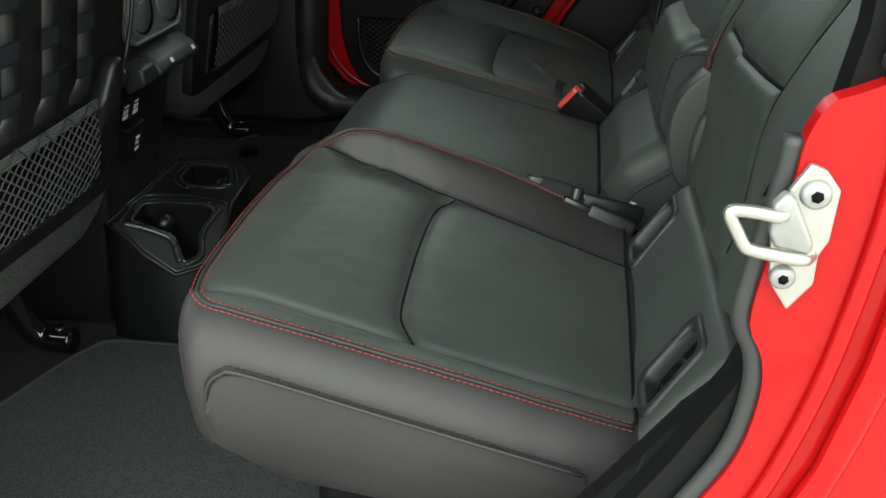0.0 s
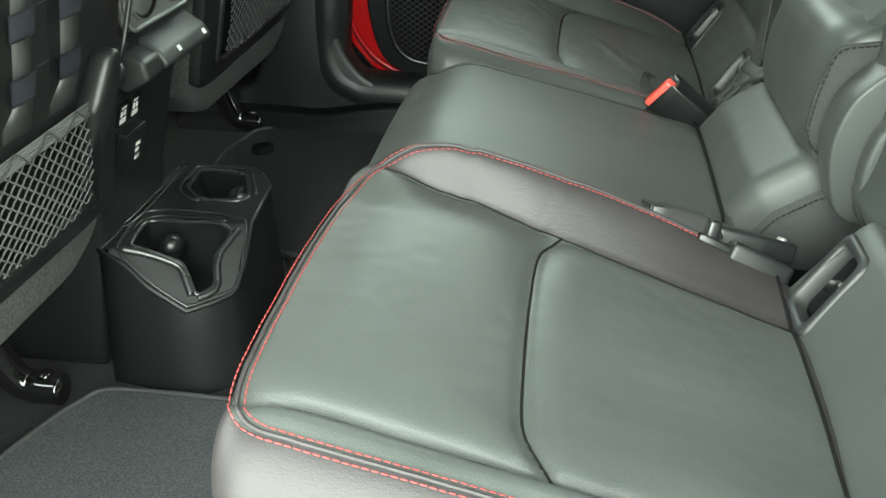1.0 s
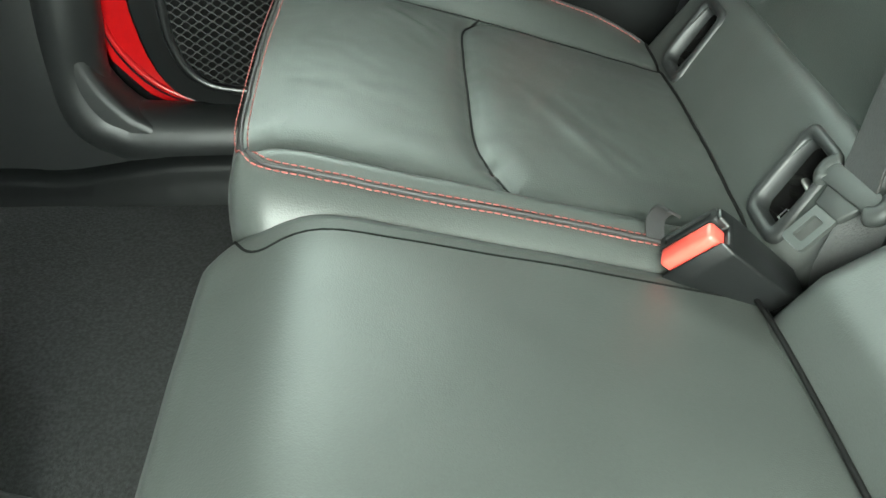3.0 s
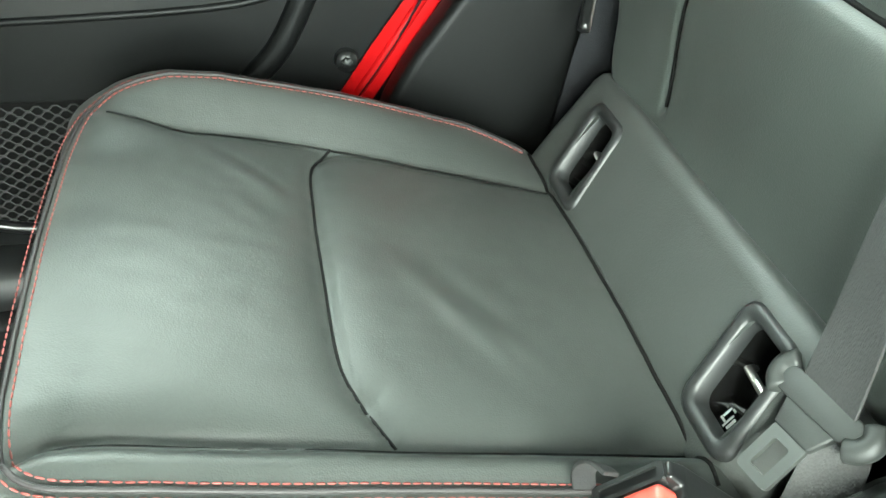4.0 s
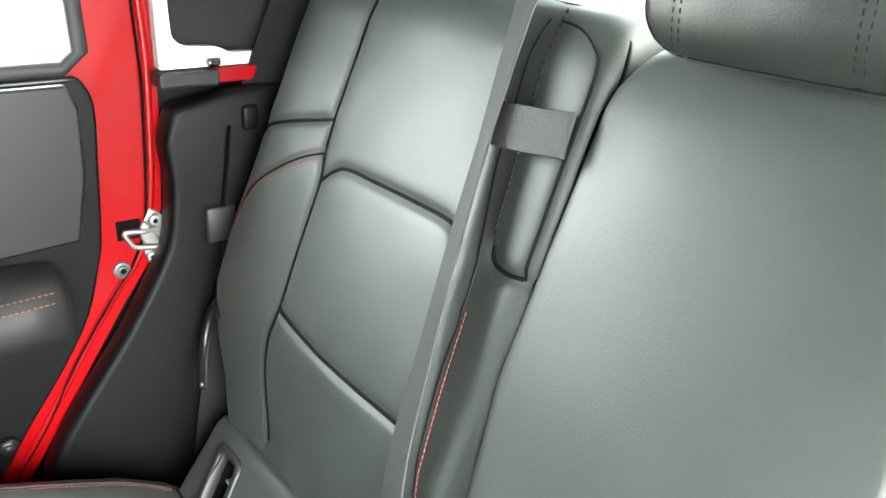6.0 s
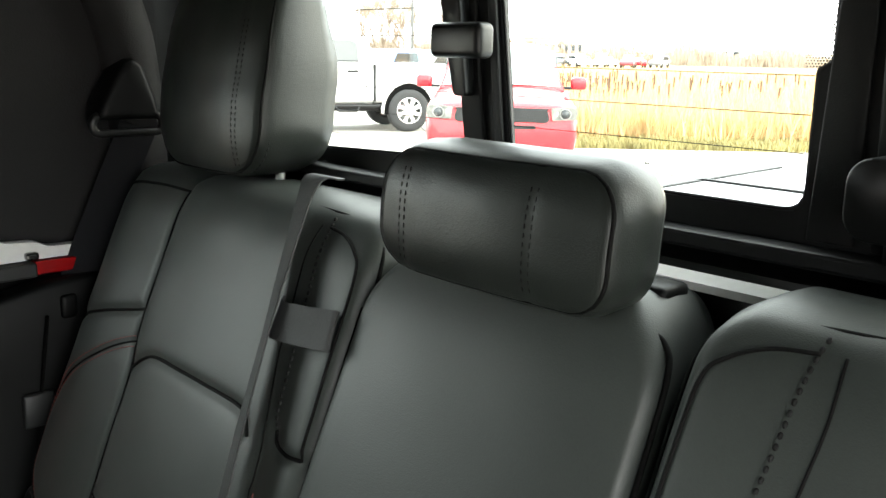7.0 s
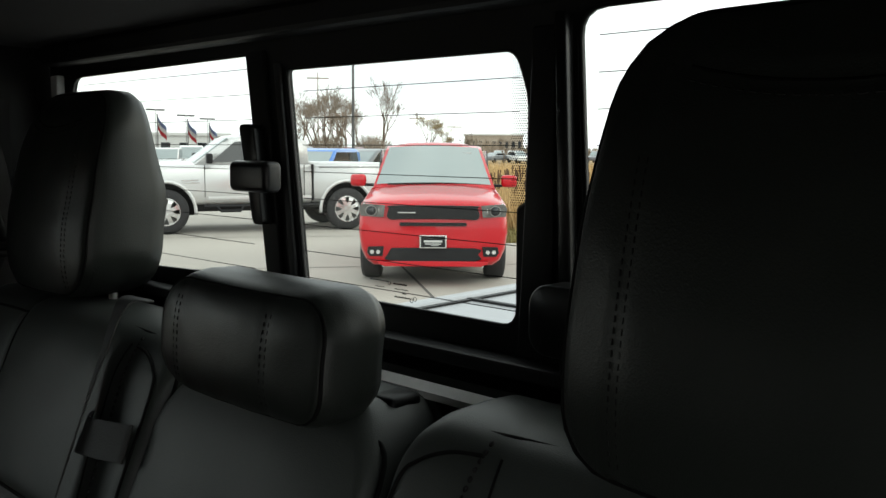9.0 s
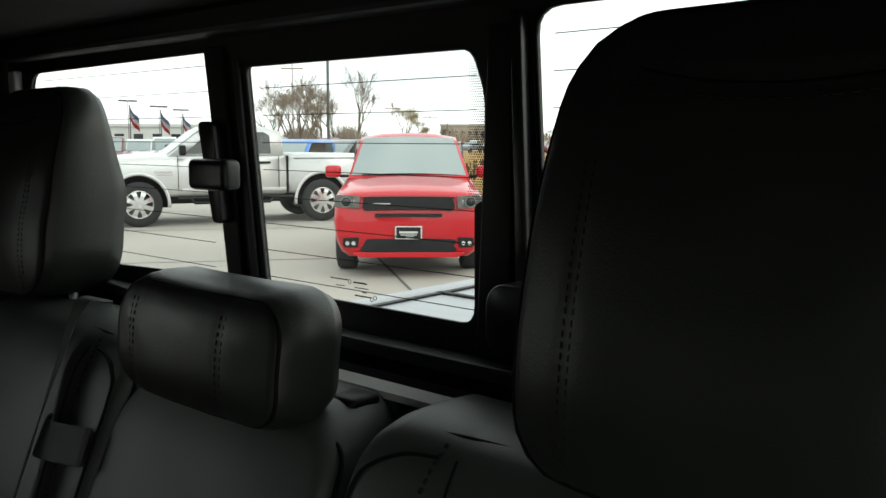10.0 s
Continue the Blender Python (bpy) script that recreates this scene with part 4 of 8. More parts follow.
def floor_mat(outline, lift, label, pile):
    mat_ob = empty("floor_mat", (outline[0][0], outline[0][1], 0), label=label, category="floor mat", group="floor mats")
    bm = bmesh.new()
    ring = smooth2(outline + [outline[0]], 6)[:-1]
    cx, cy = sum(p[0] for p in ring) / len(ring), sum(p[1] for p in ring) / len(ring)
    rings = []
    for k in (1.0, 0.97, 0.8, 0.6, 0.4, 0.2):
        rings.append([bm.verts.new((cx + (x - cx) * k, cy + (y - cy) * k, floor_z(x, cy + (y - cy) * k) + lift)) for x, y in ring])
    base = [bm.verts.new((x, y, floor_z(x, y) + 0.0005)) for x, y in ring]
    n = len(ring)
    for r0, r1 in zip([base] + rings, rings):
        for k in range(n):
            bm.faces.new((r0[k], r0[(k + 1) % n], r1[(k + 1) % n], r1[k]))
    bm.faces.new(rings[-1])
    sub("carpet_pad", bm, pile, mat_ob, "charcoal carpet pile")
    sub("binding", tube_bm([(x, y, floor_z(x, y) + lift) for x, y in ring], 0.0035, 6, closed=True), CARPET_EDGE, mat_ob, "sewn grey edge binding")
    return mat_ob


floor_mat([(-0.226, -0.133), (-0.30, -0.132), (-0.370, -0.137), (-0.392, -0.165), (-0.412, -0.209), (-0.436, -0.290), (-0.47, -0.40), (-0.47, -0.62), (-0.40, -0.69), (-0.05, -0.69), (0.06, -0.62), (0.06, -0.25), (0.0, -0.15)], 0.014, "charcoal carpet floor mat with a bound edge", MAT_PILE)
# far mat takes the carpet colour that has the shade in it
fm = floor_mat([(-0.02, 0.22), (-0.26, 0.24), (-0.40, 0.36), (-0.455, 0.47), (-0.44, 0.58), (-0.38, 0.655), (-0.05, 0.665), (0.06, 0.60), (0.06, 0.28)], 0.010, "black carpet floor mat with a round fastener", CARPET)
sub("fastener", tube_bm([(-0.385, 0.545, 0.052), (-0.385, 0.545, 0.069)], [0.024, 0.020], 20), PLASTIC, fm, "round black plastic fastener")

# roof, pillars and the closed sides, with real openings for the glass
ROOF = 1.205
bm = box_bm(-1.25, 0.785, -0.74, 0.74, ROOF, ROOF + 0.035)
structure("ceiling", bm, HEADLINER, "black moulded hardtop ceiling", "ceiling")
bm = box_bm(0.10, 0.102, -0.70, 0.70, ROOF - 0.006, ROOF - 0.001)
structure("trim", bm, TRIM_DARK, "dark seam across the hardtop panels", "trim")


def wall_with_holes(name, outline, holes, axis, lo, hi, mat, label, category):
    """A wall from its outline with round-cornered openings cut through it."""
    bm = bmesh.new()

    def put(p, v):
        return {"x": (v, p[0], p[1]), "y": (p[0], v, p[1])}[axis]
    edges = []
    for ring in [outline] + holes:
        vs = [bm.verts.new(put(p, lo)) for p in ring]
        edges += [bm.edges.new((vs[i], vs[(i + 1) % len(vs)])) for i in range(len(vs))]
    bmesh.ops.triangle_fill(bm, edges=edges, use_beauty=True)
    r = bmesh.ops.extrude_face_region(bm, geom=bm.faces[:])
    d = hi - lo
    bmesh.ops.translate(bm, vec=(d, 0, 0) if axis == "x" else (0, d, 0), verts=[v for v in r["geom"] if isinstance(v, bmesh.types.BMVert)])
    return structure(name, bm, mat, label, category)


# rear wall with the three-pane window
pane_far = soft_corners([(0.680, 1.163), (0.246, 1.166), (0.207, 0.922), (0.660, 0.906)], (0.03, 0.005, 0.008, 0.03))
pane_near = soft_corners([(-0.176, 1.172), (-0.640, 1.172), (-0.640, 0.915), (-0.192, 0.930)], (0.022, 0.03, 0.03, 0.022))
pane_mid = soft_corners([(0.183, 1.147), (-0.120, 1.146), (-0.134, 1.110), (-0.1345, 1.022), (-0.1245, 1.016), (-0.1255, 0.918), (0.155, 0.918)], (0.008, 0.012, 0.012, 0.002, 0.003, 0.016, 0.012))
wall_with_holes("wall_rear", [(-0.74, 0.45), (0.74, 0.45), (0.74, ROOF + 0.01), (-0.74, ROOF + 0.01)], [pane_far, pane_near, pane_mid], "x", 0.758, 0.768, TRIM_DARK, "dark moulded rear cab wall round the window", "wall")
structure("trim_rear_lower", prism_bm([(0.757, 0.88), (0.728, 0.875), (0.715, 0.80), (0.70, 0.60), (0.68, 0.45), (0.757, 0.45)], "y", -0.72, 0.72), PLASTIC_SMOOTH, "black plastic trim under the rear window", "trim")
structure("trim_rear_strip", prism_bm([(0.7065, 0.866), (0.7155, 0.872), (0.7155, 0.866), (0.7065, 0.860)], "y", -0.46, 0.40), WHITE_METAL, "light grey strip under the rear window", "trim")
structure("trim_rear_sill", box_bm(0.732, 0.7575, -0.70, 0.70, 0.884, 0.897, 0.003), TRIM_DARK, "dark ridge under the rear window", "trim")
structure("trim_rear_top", box_bm(0.725, 0.7575, -0.70, 0.70, 1.176, ROOF, 0.006), TRIM_DARK, "dark rail over the rear window", "trim")

win = empty("window_1", (0.765, 0, 0.92), label="rear cab window with fixed side panes and a dark slider", category="window", kind="structure")
for ring in (pane_far, pane_near, pane_mid):
    cy, cz = sum(p[0] for p in ring) / len(ring), sum(p[1] for p in ring) / len(ring)
    ring = [(cy + (y - cy) * 0.999, cz + (z - cz) * 0.999) for y, z in ring]
    g = sub("pane", prism_bm(ring, "x", 0.7635, 0.7665), CAB_GLASS, win, "clear glass pane", False)
    g.visible_shadow = False
    inner = [(y - 0.0025 * (1 if y > cy else -1), z - 0.0025 * (1 if z > cz else -1)) for y, z in ring]
    sub("window_frame", frame_bm(ring, inner, "x", 0.7592, 0.7632), RUBBER, win, "black rubber gasket")
# posts of the slider, standing a little proud of the wall
sub("post", prism_bm([(0.243, 1.167), (0.212, 1.167), (0.180, 0.905), (0.206, 0.905)], "x", 0.7515, 0.7576, 0.002), TRIM_DARK, win, "dark window post")
sub("post", prism_bm([(0.196, 1.152), (0.186, 1.152), (0.159, 0.915), (0.169, 0.915)], "x", 0.7535, 0.7576, 0.0015), RUBBER, win, "rubber slider seal")
sub("post", prism_bm([(-0.139, 1.160), (-0.160, 1.160), (-0.163, 0.900), (-0.129, 0.900)], "x", 0.7530, 0.7576, 0.002), TRIM_DARK, win, "dark window post")
sub("post", prism_bm([(-0.164, 1.168), (-0.1735, 1.168), (-0.188, 0.900), (-0.176, 0.900)], "x", 0.746, 0.7576, 0.002), PLASTIC_SMOOTH, win, "dark window post")
heat = bmesh.new()
for z in np.arange(0.932, 1.16, 0.0272):
    for y0, y1 in ((0.246, 0.646), (-0.120, 0.158), (-0.638, -0.194)):
        box_bm(0.7627, 0.7633, y0, y1, z, z + 0.0007, bm=heat)
sub("heating_wires", heat, BLACK_THREAD, win, "thin dark heating wires on the glass")
dots = bmesh.new()
for i, z in enumerate(np.arange(1.020, 1.142, 0.0020)):
    lo = -0.1335 + 0.011 * step(1.115, 1.142, z)
    for y in np.arange(lo + (0.0011 if i % 2 else 0), -0.1120, 0.0022):
        r = 0.00095 * (1 - 0.45 * (y + 0.134) / 0.022)
        dots.faces.new([dots.verts.new((0.7630, y + r * math.cos(k * math.pi / 3), z + r * math.sin(k * math.pi / 3))) for k in range(6)])
sub("dot_band", dots, BLACK_THREAD, win, "black ceramic dots along the slider's edge", False)
mark = bmesh.new()
for z, y_hi, y_lo, tall, gap in ((0.9405, 0.058, 0.034, 0.0011, 0.0), (0.9390, 0.026, 0.008, 0.0016, 0.0), (0.9345, 0.024, 0.006, 0.0009, 0.0), (0.9345, 0.050, 0.040, 0.0008, 0.0), (0.9310, 0.014, 0.008, 0.0010, 0.0), (0.9270, 0.024, 0.003, 0.0014, 0.0)):
    y = y_hi
    k = 0
    while y > y_lo:
        w = 0.0008 + 0.0007 * ((k * 7) % 3)
        box_bm(0.7626, 0.7632, y - w, y, z, z + tall * (0.7 + 0.3 * ((k * 5) % 2)), bm=mark)
        y -= w + 0.0006
        k += 1
for y, z in ((0.0015, 0.9262), (0.031, 0.9397), (-0.003, 0.928)):
    tube_bm([(0.7629, y + 0.0019 * math.cos(math.tau * q / 12), z + 0.0019 * math.sin(math.tau * q / 12)) for q in range(12)], 0.0003, 4, mark, closed=True)
sub("glass_mark", mark, BLACK_THREAD, win, "small dark printed maker's mark on the glass", False)

latch = empty("window_latch", (0.74, 0.19, 1.03), label="black plastic latch on the slider's post", category="latch")
sub("latch_plate", prism_bm(soft_corners([(0.237, 1.090), (0.210, 1.090), (0.196, 0.985), (0.214, 0.985)], (0.008, 0.008, 0.006, 0.006)), "x", 0.738, 0.7512, 0.004), PLASTIC_SMOOTH, latch)
sub("latch_grip", box_bm(0.716, 0.739, 0.160, 0.226, 1.020, 1.052, 0.007, 4), PLASTIC_SMOOTH, latch, "thumb grip")
stop = empty("window_bracket", (0.74, -0.19, 0.94), label="black rounded bracket beside the rear window slider", category="bracket")
sub("bracket_body", prism_bm(rounded(-0.236, -0.166, 0.912, 0.966, 0.017, 6), "x", 0.718, 0.7455, 0.004), PLASTIC_SMOOTH, stop)
sub("bracket_foot", box_bm(0.722, 0.757, -0.212, -0.192, 0.898, 0.914, 0.003), PLASTIC, stop)

# far side of the cab: body side with the door opening, door, pillars
DOOR_OPEN = [(-0.262, 1.12), (-0.262, 0.36), (-0.252, 0.285), (-0.236, 0.235), (-0.20, 0.190), (-0.15, 0.165), (-0.08, 0.152), (0.03, 0.150), (0.12, 0.172), (0.185, 0.235), (0.236, 0.295), (0.285, 0.365), (0.320, 0.425), (0.368, 0.495), (0.405, 0.545), (0.422, 0.60), (0.430, 0.70), (0.432, 0.80), (0.42, 1.0), (0.40, 1.12)]


def cab_side(name, y0, y1, sign, label):
    front_win = [(-1.15, 0.78), (-0.76, 0.78), (-0.76, 1.10), (-1.00, 1.10)]
    quarter = [(0.475, 0.775), (0.70, 0.775), (0.70, 1.12), (0.455, 1.12)] if sign > 0 else [(0.50, 0.80), (0.70, 0.80), (0.70, 1.12), (0.50, 1.12)]
    outline = [(-1.25, -0.05), (0.785, -0.05), (0.785, ROOF + 0.01), (-1.25, ROOF + 0.01)]
    return wall_with_holes(name, outline, [DOOR_OPEN if sign > 0 else [(x, min(z, 1.08)) for x, z in DOOR_OPEN if x < 0.1] + [(0.20, 0.16), (0.27, 0.22), (0.33, 0.31), (0.38, 0.40), (0.415, 0.47), (0.425, 0.55), (0.44, 0.66), (0.44, 0.80), (0.425, 1.08)], quarter] + [front_win], "y", y0, y1, PLASTIC, label, "wall")


cab_side("wall_passenger", 0.745, 0.785, 1, "black plastic trimmed cab side round the rear door")
cab_side("wall_driver", -0.756, -0.735, -1, "black plastic trimmed cab side round the open door")

# windscreen end: unseen wall, its opening narrowed to hold back light
wall_with_holes("wall_front", [(-0.74, 0.0), (0.74, 0.0), (0.74, ROOF), (-0.74, ROOF)], [rounded(0.05, 0.60, 0.91, 1.03, 0.05)], "x", -1.25, -1.20, PLASTIC, "black dashboard end of the cab under the windscreen", "wall")

# far door
door = empty("rear_door", (0.05, 0.78, 0.15), label="closed rear passenger door, red metal with black inner trim", category="car door")
off = [(-0.275, 1.14), (-0.275, 0.34), (-0.262, 0.27), (-0.243, 0.22), (-0.205, 0.175), (-0.15, 0.148), (-0.08, 0.135), (0.04, 0.133), (0.13, 0.155), (0.20, 0.225), (0.25, 0.288), (0.30, 0.36), (0.335, 0.415), (0.382, 0.485), (0.42, 0.535), (0.438, 0.60), (0.446, 0.70), (0.448, 0.80), (0.436, 1.0), (0.415, 1.14)]
hole = [(-0.215, 1.09), (-0.215, 0.80), (-0.20, 0.772), (0.345, 0.772), (0.366, 0.79), (0.362, 0.90), (0.345, 1.09)]
bm = bmesh.new()
edges = []
for ring in (off, hole):
    vs = [bm.verts.new((p[0], 0.7360, p[1])) for p in ring]
    edges += [bm.edges.new((vs[i], vs[(i + 1) % len(vs)])) for i in range(len(vs))]
bmesh.ops.triangle_fill(bm, edges=edges, use_beauty=True)
r = bmesh.ops.extrude_face_region(bm, geom=bm.faces[:])
bmesh.ops.translate(bm, vec=(0, 0.0085, 0), verts=[v for v in r["geom"] if isinstance(v, bmesh.types.BMVert)])
sub("door_shell", bm, RED_PAINT, door, "glossy red door metal", False)
# a raised inner flange gives the red band its rounded look
band_out = [(x, z) for x, z in smooth2(off[1:19], 4)]
sub("door_flange", tube_bm([(x + (0.012 if x < 0 else -0.012), 0.738, z + 0.012) for x, z in band_out], 0.006, 8), RED_PAINT, door, "rolled red door edge")
sub("door_seal", tube_bm([(x + (0.002 if x < 0 else -0.004), 0.7335, z - 0.004) for x, z in smooth2(DOOR_OPEN, 4)], 0.0017, 8), PIT_BLACK, door, "black rubber door seal")
panel = [(-0.205, 0.765), (-0.206, 0.36), (-0.203, 0.28), (-0.187, 0.218), (-0.158, 0.182), (-0.11, 0.168), (-0.04, 0.163), (0.06, 0.168), (0.125, 0.20), (0.17, 0.25), (0.213, 0.306), (0.255, 0.368), (0.30, 0.430), (0.335, 0.490), (0.352, 0.545), (0.360, 0.58), (0.366, 0.66), (0.370, 0.735), (0.358, 0.765)]
dp = sub("door_panel", prism_bm(smooth2(panel, 3), "y", 0.712, 0.7355, 0.006, 2), PLASTIC, door, "black plastic inner door panel", False)
upper = [(-0.196, 0.762), (-0.196, 0.553), (0.335, 0.585), (0.350, 0.66), (0.352, 0.735), (0.342, 0.762)]
sub("upper_panel", prism_bm(upper, "y", 0.703, 0.7118, 0.004, 2), PLASTIC_CAB, door, "black upper door panel", False)
rec = [(-0.14, 0.585), (0.10, 0.590), (0.165, 0.605), (0.19, 0.645), (0.17, 0.685), (0.10, 0.70), (-0.14, 0.69)]
# no hollow here: a flat plate coloured like the recess's shade
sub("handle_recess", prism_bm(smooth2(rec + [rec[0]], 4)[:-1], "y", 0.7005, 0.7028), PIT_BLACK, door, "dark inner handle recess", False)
arm = bmesh.new()
prof = [(0.708, 0.484), (0.662, 0.480), (0.642, 0.489), (0.634, 0.510), (0.638, 0.535), (0.650, 0.556), (0.672, 0.565), (0.708, 0.566)]
rows = []
for x, k, dz in ((-0.20, 1, -0.012), (0.0, 1, 0.0), (0.15, 1, 0.004), (0.26, 1, 0.006), (0.295, 0.94, 0.004), (0.306, 0.80, 0.0), (0.309, 0.5, -0.004)):
    rows.append([arm.verts.new((x, 0.708 + (y - 0.708) * k, 0.519 + (z - 0.519) * (0.6 + 0.4 * k) + dz)) for y, z in prof])
for r0, r1 in zip(rows, rows[1:]):
    for k in range(len(prof) - 1):
        arm.faces.new((r0[k], r0[k + 1], r1[k + 1], r1[k]))
arm.faces.new(rows[-1])
arm.faces.new(rows[0][::-1])
armrest = sub("armrest", arm, ARM_LEATHER, door, "padded black leather armrest")
for dz in (-0.006, 0.006):
    sub("stitching", stitches_bm([(x, 0.6362 - 0.0005, 0.535 + dz + 0.02 * (x + 0.2) / 0.5) for x in np.linspace(-0.18, 0.29, 40)], 0.006, 0.0045, 0.0008), RED_THREAD_DULL, armrest, "red thread stitching")
pull = [(-0.16, 0.455), (0.10, 0.458), (0.185, 0.470), (0.196, 0.462), (0.175, 0.428), (0.10, 0.410), (-0.16, 0.405)]
sub("pull_recess", prism_bm(smooth2(pull + [pull[0]], 4)[:-1], "y", 0.7075, 0.7115), PLASTIC_SMOOTH, door, "moulded pocket under the armrest", False)
sub("pull_rim", tube_bm([(x, 0.708, z) for x, z in smooth2(pull[:1] + pull[2:], 5)], 0.004, 8), PLASTIC, door, "raised pocket rim")
screw = sub("trim_screw", tube_bm([(0.226, 0.712, 0.352), (0.226, 0.703, 0.352)], [0.012, 0.010], 20), PLASTIC_SMOOTH, door, "round black trim screw")
sub("screw_head", tube_bm([(0.226, 0.704, 0.352), (0.226, 0.7005, 0.352)], [0.006, 0.0055], 6), PLASTIC_GREY, screw, "hexagonal screw head")
ridge = [(0.06, 0.24), (0.12, 0.32), (0.165, 0.37), (0.20, 0.44)]
sub("panel_ridge", tube_bm([(x, 0.711, z) for x, z in smooth2(ridge, 6)], 0.012, 8), PLASTIC, door, "moulded ridge")
sub("panel_ridge", tube_bm([(x, 0.711, z) for x, z in smooth2([(0.08, 0.240), (0.12, 0.268), (0.16, 0.292), (0.195, 0.302)], 6)], 0.014, 8), PLASTIC_SMOOTH, door, "moulded ridge")
gl = sub("door_glass", prism_bm(hole, "y", 0.7395, 0.7415), CAB_GLASS, door, "clear door glass", False)
gl.visible_shadow = False
sub("glass_frame", tube_bm([(x, 0.738, z) for x, z in hole], 0.011, 8, closed=True), RUBBER, door, "dark rubber glass run")
# net pocket of the door
net_frame = smooth2([(-0.165, 0.330), (-0.160, 0.255), (-0.137, 0.212), (-0.095, 0.195), (0.0, 0.19), (0.09, 0.205), (0.13, 0.265), (0.14, 0.325)], 6)
sub("net_frame", tube_bm([(x, 0.706, z) for x, z in net_frame], 0.006, 8), PLASTIC_SMOOTH, door, "black net frame")


def net_bm(u0, u1, v0, v1, inside, place, cell_u, cell_v, radius, sag=0.0):
    """A net of waved cords that touch one another, like a knotted mesh."""
    bm = bmesh.new()
    rows = int((v1 - v0) / cell_v)
    for k in range(rows + 1):
        run = []
        for i in range(int((u1 - u0) / (cell_u / 4)) + 1):
            u = u0 + i * cell_u / 4
            v = v0 + k * cell_v + cell_v * 0.5 * math.sin(math.tau * u / cell_u / 1.0 + math.pi * (k % 2))
            if inside(u, v):
                run.append(Vector(place(u, v)))
            else:
                if len(run) > 2:
                    tube_bm(run, radius, 4, bm)
                run = []
        if len(run) > 2:
            tube_bm(run, radius, 4, bm)
    return bm


def in_poly(poly):
    def test(u, v):
        c = False
        n = len(poly)
        for i in range(n):
            (x1, y1), (x2, y2) = poly[i], poly[(i + 1) % n]
            if (y1 > v) != (y2 > v) and u < (x2 - x1) * (v - y1) / (y2 - y1) + x1:
                c = not c
        return c
    return test


sub("net", net_bm(-0.17, 0.15, 0.18, 0.34, in_poly(net_frame), lambda u, v: (u, 0.7085, v), 0.016, 0.0055, 0.0009), NET_DARK, door, "black elastic net")
# flat sheet whose near-black colour is the shade inside the pocket
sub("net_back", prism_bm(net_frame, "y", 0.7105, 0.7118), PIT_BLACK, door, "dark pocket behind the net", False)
# latch and bolt on the door's rear face
sub("latch_slot", box_bm(0.382, 0.410, 0.7335, 0.7365, 0.566, 0.590, 0.001), PIT_BLACK, door, "dark latch slot")
sub("latch_claw", box_bm(0.388, 0.428, 0.722, 0.735, 0.574, 0.580, 0.002), STEEL, door, "bare steel latch claw")
bolt = sub("bolt", tube_bm([(0.383, 0.737, 0.529), (0.383, 0.733, 0.529), (0.383, 0.7322, 0.529)], [0.0105, 0.0105, 0.0095], 24), VENT_GREY, door, "round grey bolt with a washer")
sub("bolt_head", tube_bm([(0.383, 0.7324, 0.529), (0.383, 0.7296, 0.529), (0.383, 0.729, 0.529)], [0.0068, 0.0066, 0.0058], 20), VENT_GREY, bolt, "domed bolt head")
sub("bolt_socket", tube_bm([(0.383, 0.7292, 0.529), (0.383, 0.7287, 0.529)], 0.0038, 6), PIT_BLACK, bolt, "dark bolt socket")


def striker(y, sign, label):
    """A door striker: bolted plate and a bent wire loop. sign: which way the door opening lies."""
    s = empty("door_striker", (0.43, y, 0.56), label=label, category="door striker", group="door strikers")
    plate = [(0.422, 0.601), (0.430, 0.598), (0.438, 0.588), (0.4375, 0.561), (0.434, 0.553), (0.4345, 0.537), (0.424, 0.521), (0.413, 0.537), (0.409, 0.568), (0.415, 0.588)]
    sub("plate", prism_bm(plate, "y", *sorted((y, y - sign * 0.0045)), 0.0015), STEEL, s, "zinc-plated base plate", False)
    q = y - sign * 0.013
    sub("block", prism_bm([(0.4065, 0.582), (0.412, 0.589), (0.417, 0.585), (0.4285, 0.563), (0.4275, 0.557), (0.411, 0.560), (0.407, 0.567)], "y", *sorted((y - sign * 0.0046, y - sign * 0.013)), 0.0025, 3), STEEL_DULL, s, "grey cast striker block", True)
    loop = [(0.416, y - sign * 0.006, 0.577), (0.410, q, 0.577), (0.400, q, 0.5785), (0.3895, q, 0.5790), (0.3875, q, 0.5765), (0.3925, q, 0.5670), (0.3965, q, 0.5605), (0.4005, q, 0.5585), (0.411, q, 0.5565), (0.424, q, 0.5550), (0.430, y - sign * 0.004, 0.553)]
    sub("wire_loop", tube_bm(spline(loop, 5), 0.0034, 10), STEEL, s, "bent zinc-plated wire loop")
    for x, z, r in ((0.4265, 0.586, 0.0075), (0.4185, 0.541, 0.0065)):
        bt = sub("bolt", tube_bm([(x, y - sign * 0.0045, z), (x, y - sign * 0.0075, z), (x, y - sign * 0.0085, z)], [r, r * 0.92, r * 0.7], 18), STEEL_DULL, s, "domed bolt head")
        sub("bolt_socket", tube_bm([(x, y - sign * 0.0086, z), (x, y - sign * 0.0090, z)], r * 0.42, 6), PIT_BLACK, bt, "dark bolt socket")
    return s


striker(0.7355, 1, "zinc-plated door striker on the red passenger pillar")

# far rear pillar trim
pillar = [(0.245, 0.20), (0.262, 0.305), (0.315, 0.39), (0.365, 0.455), (0.415, 0.535), (0.432, 0.575), (0.440, 0.64), (0.448, 0.725), (0.60, 0.745), (0.66, 0.745), (0.66, 0.06), (0.24, 0.06)]
pt = empty("pillar_trim", (0.5, 0.73, 0.06), label="black plastic trim of the rear pillar beside the seat", category="pillar trim")
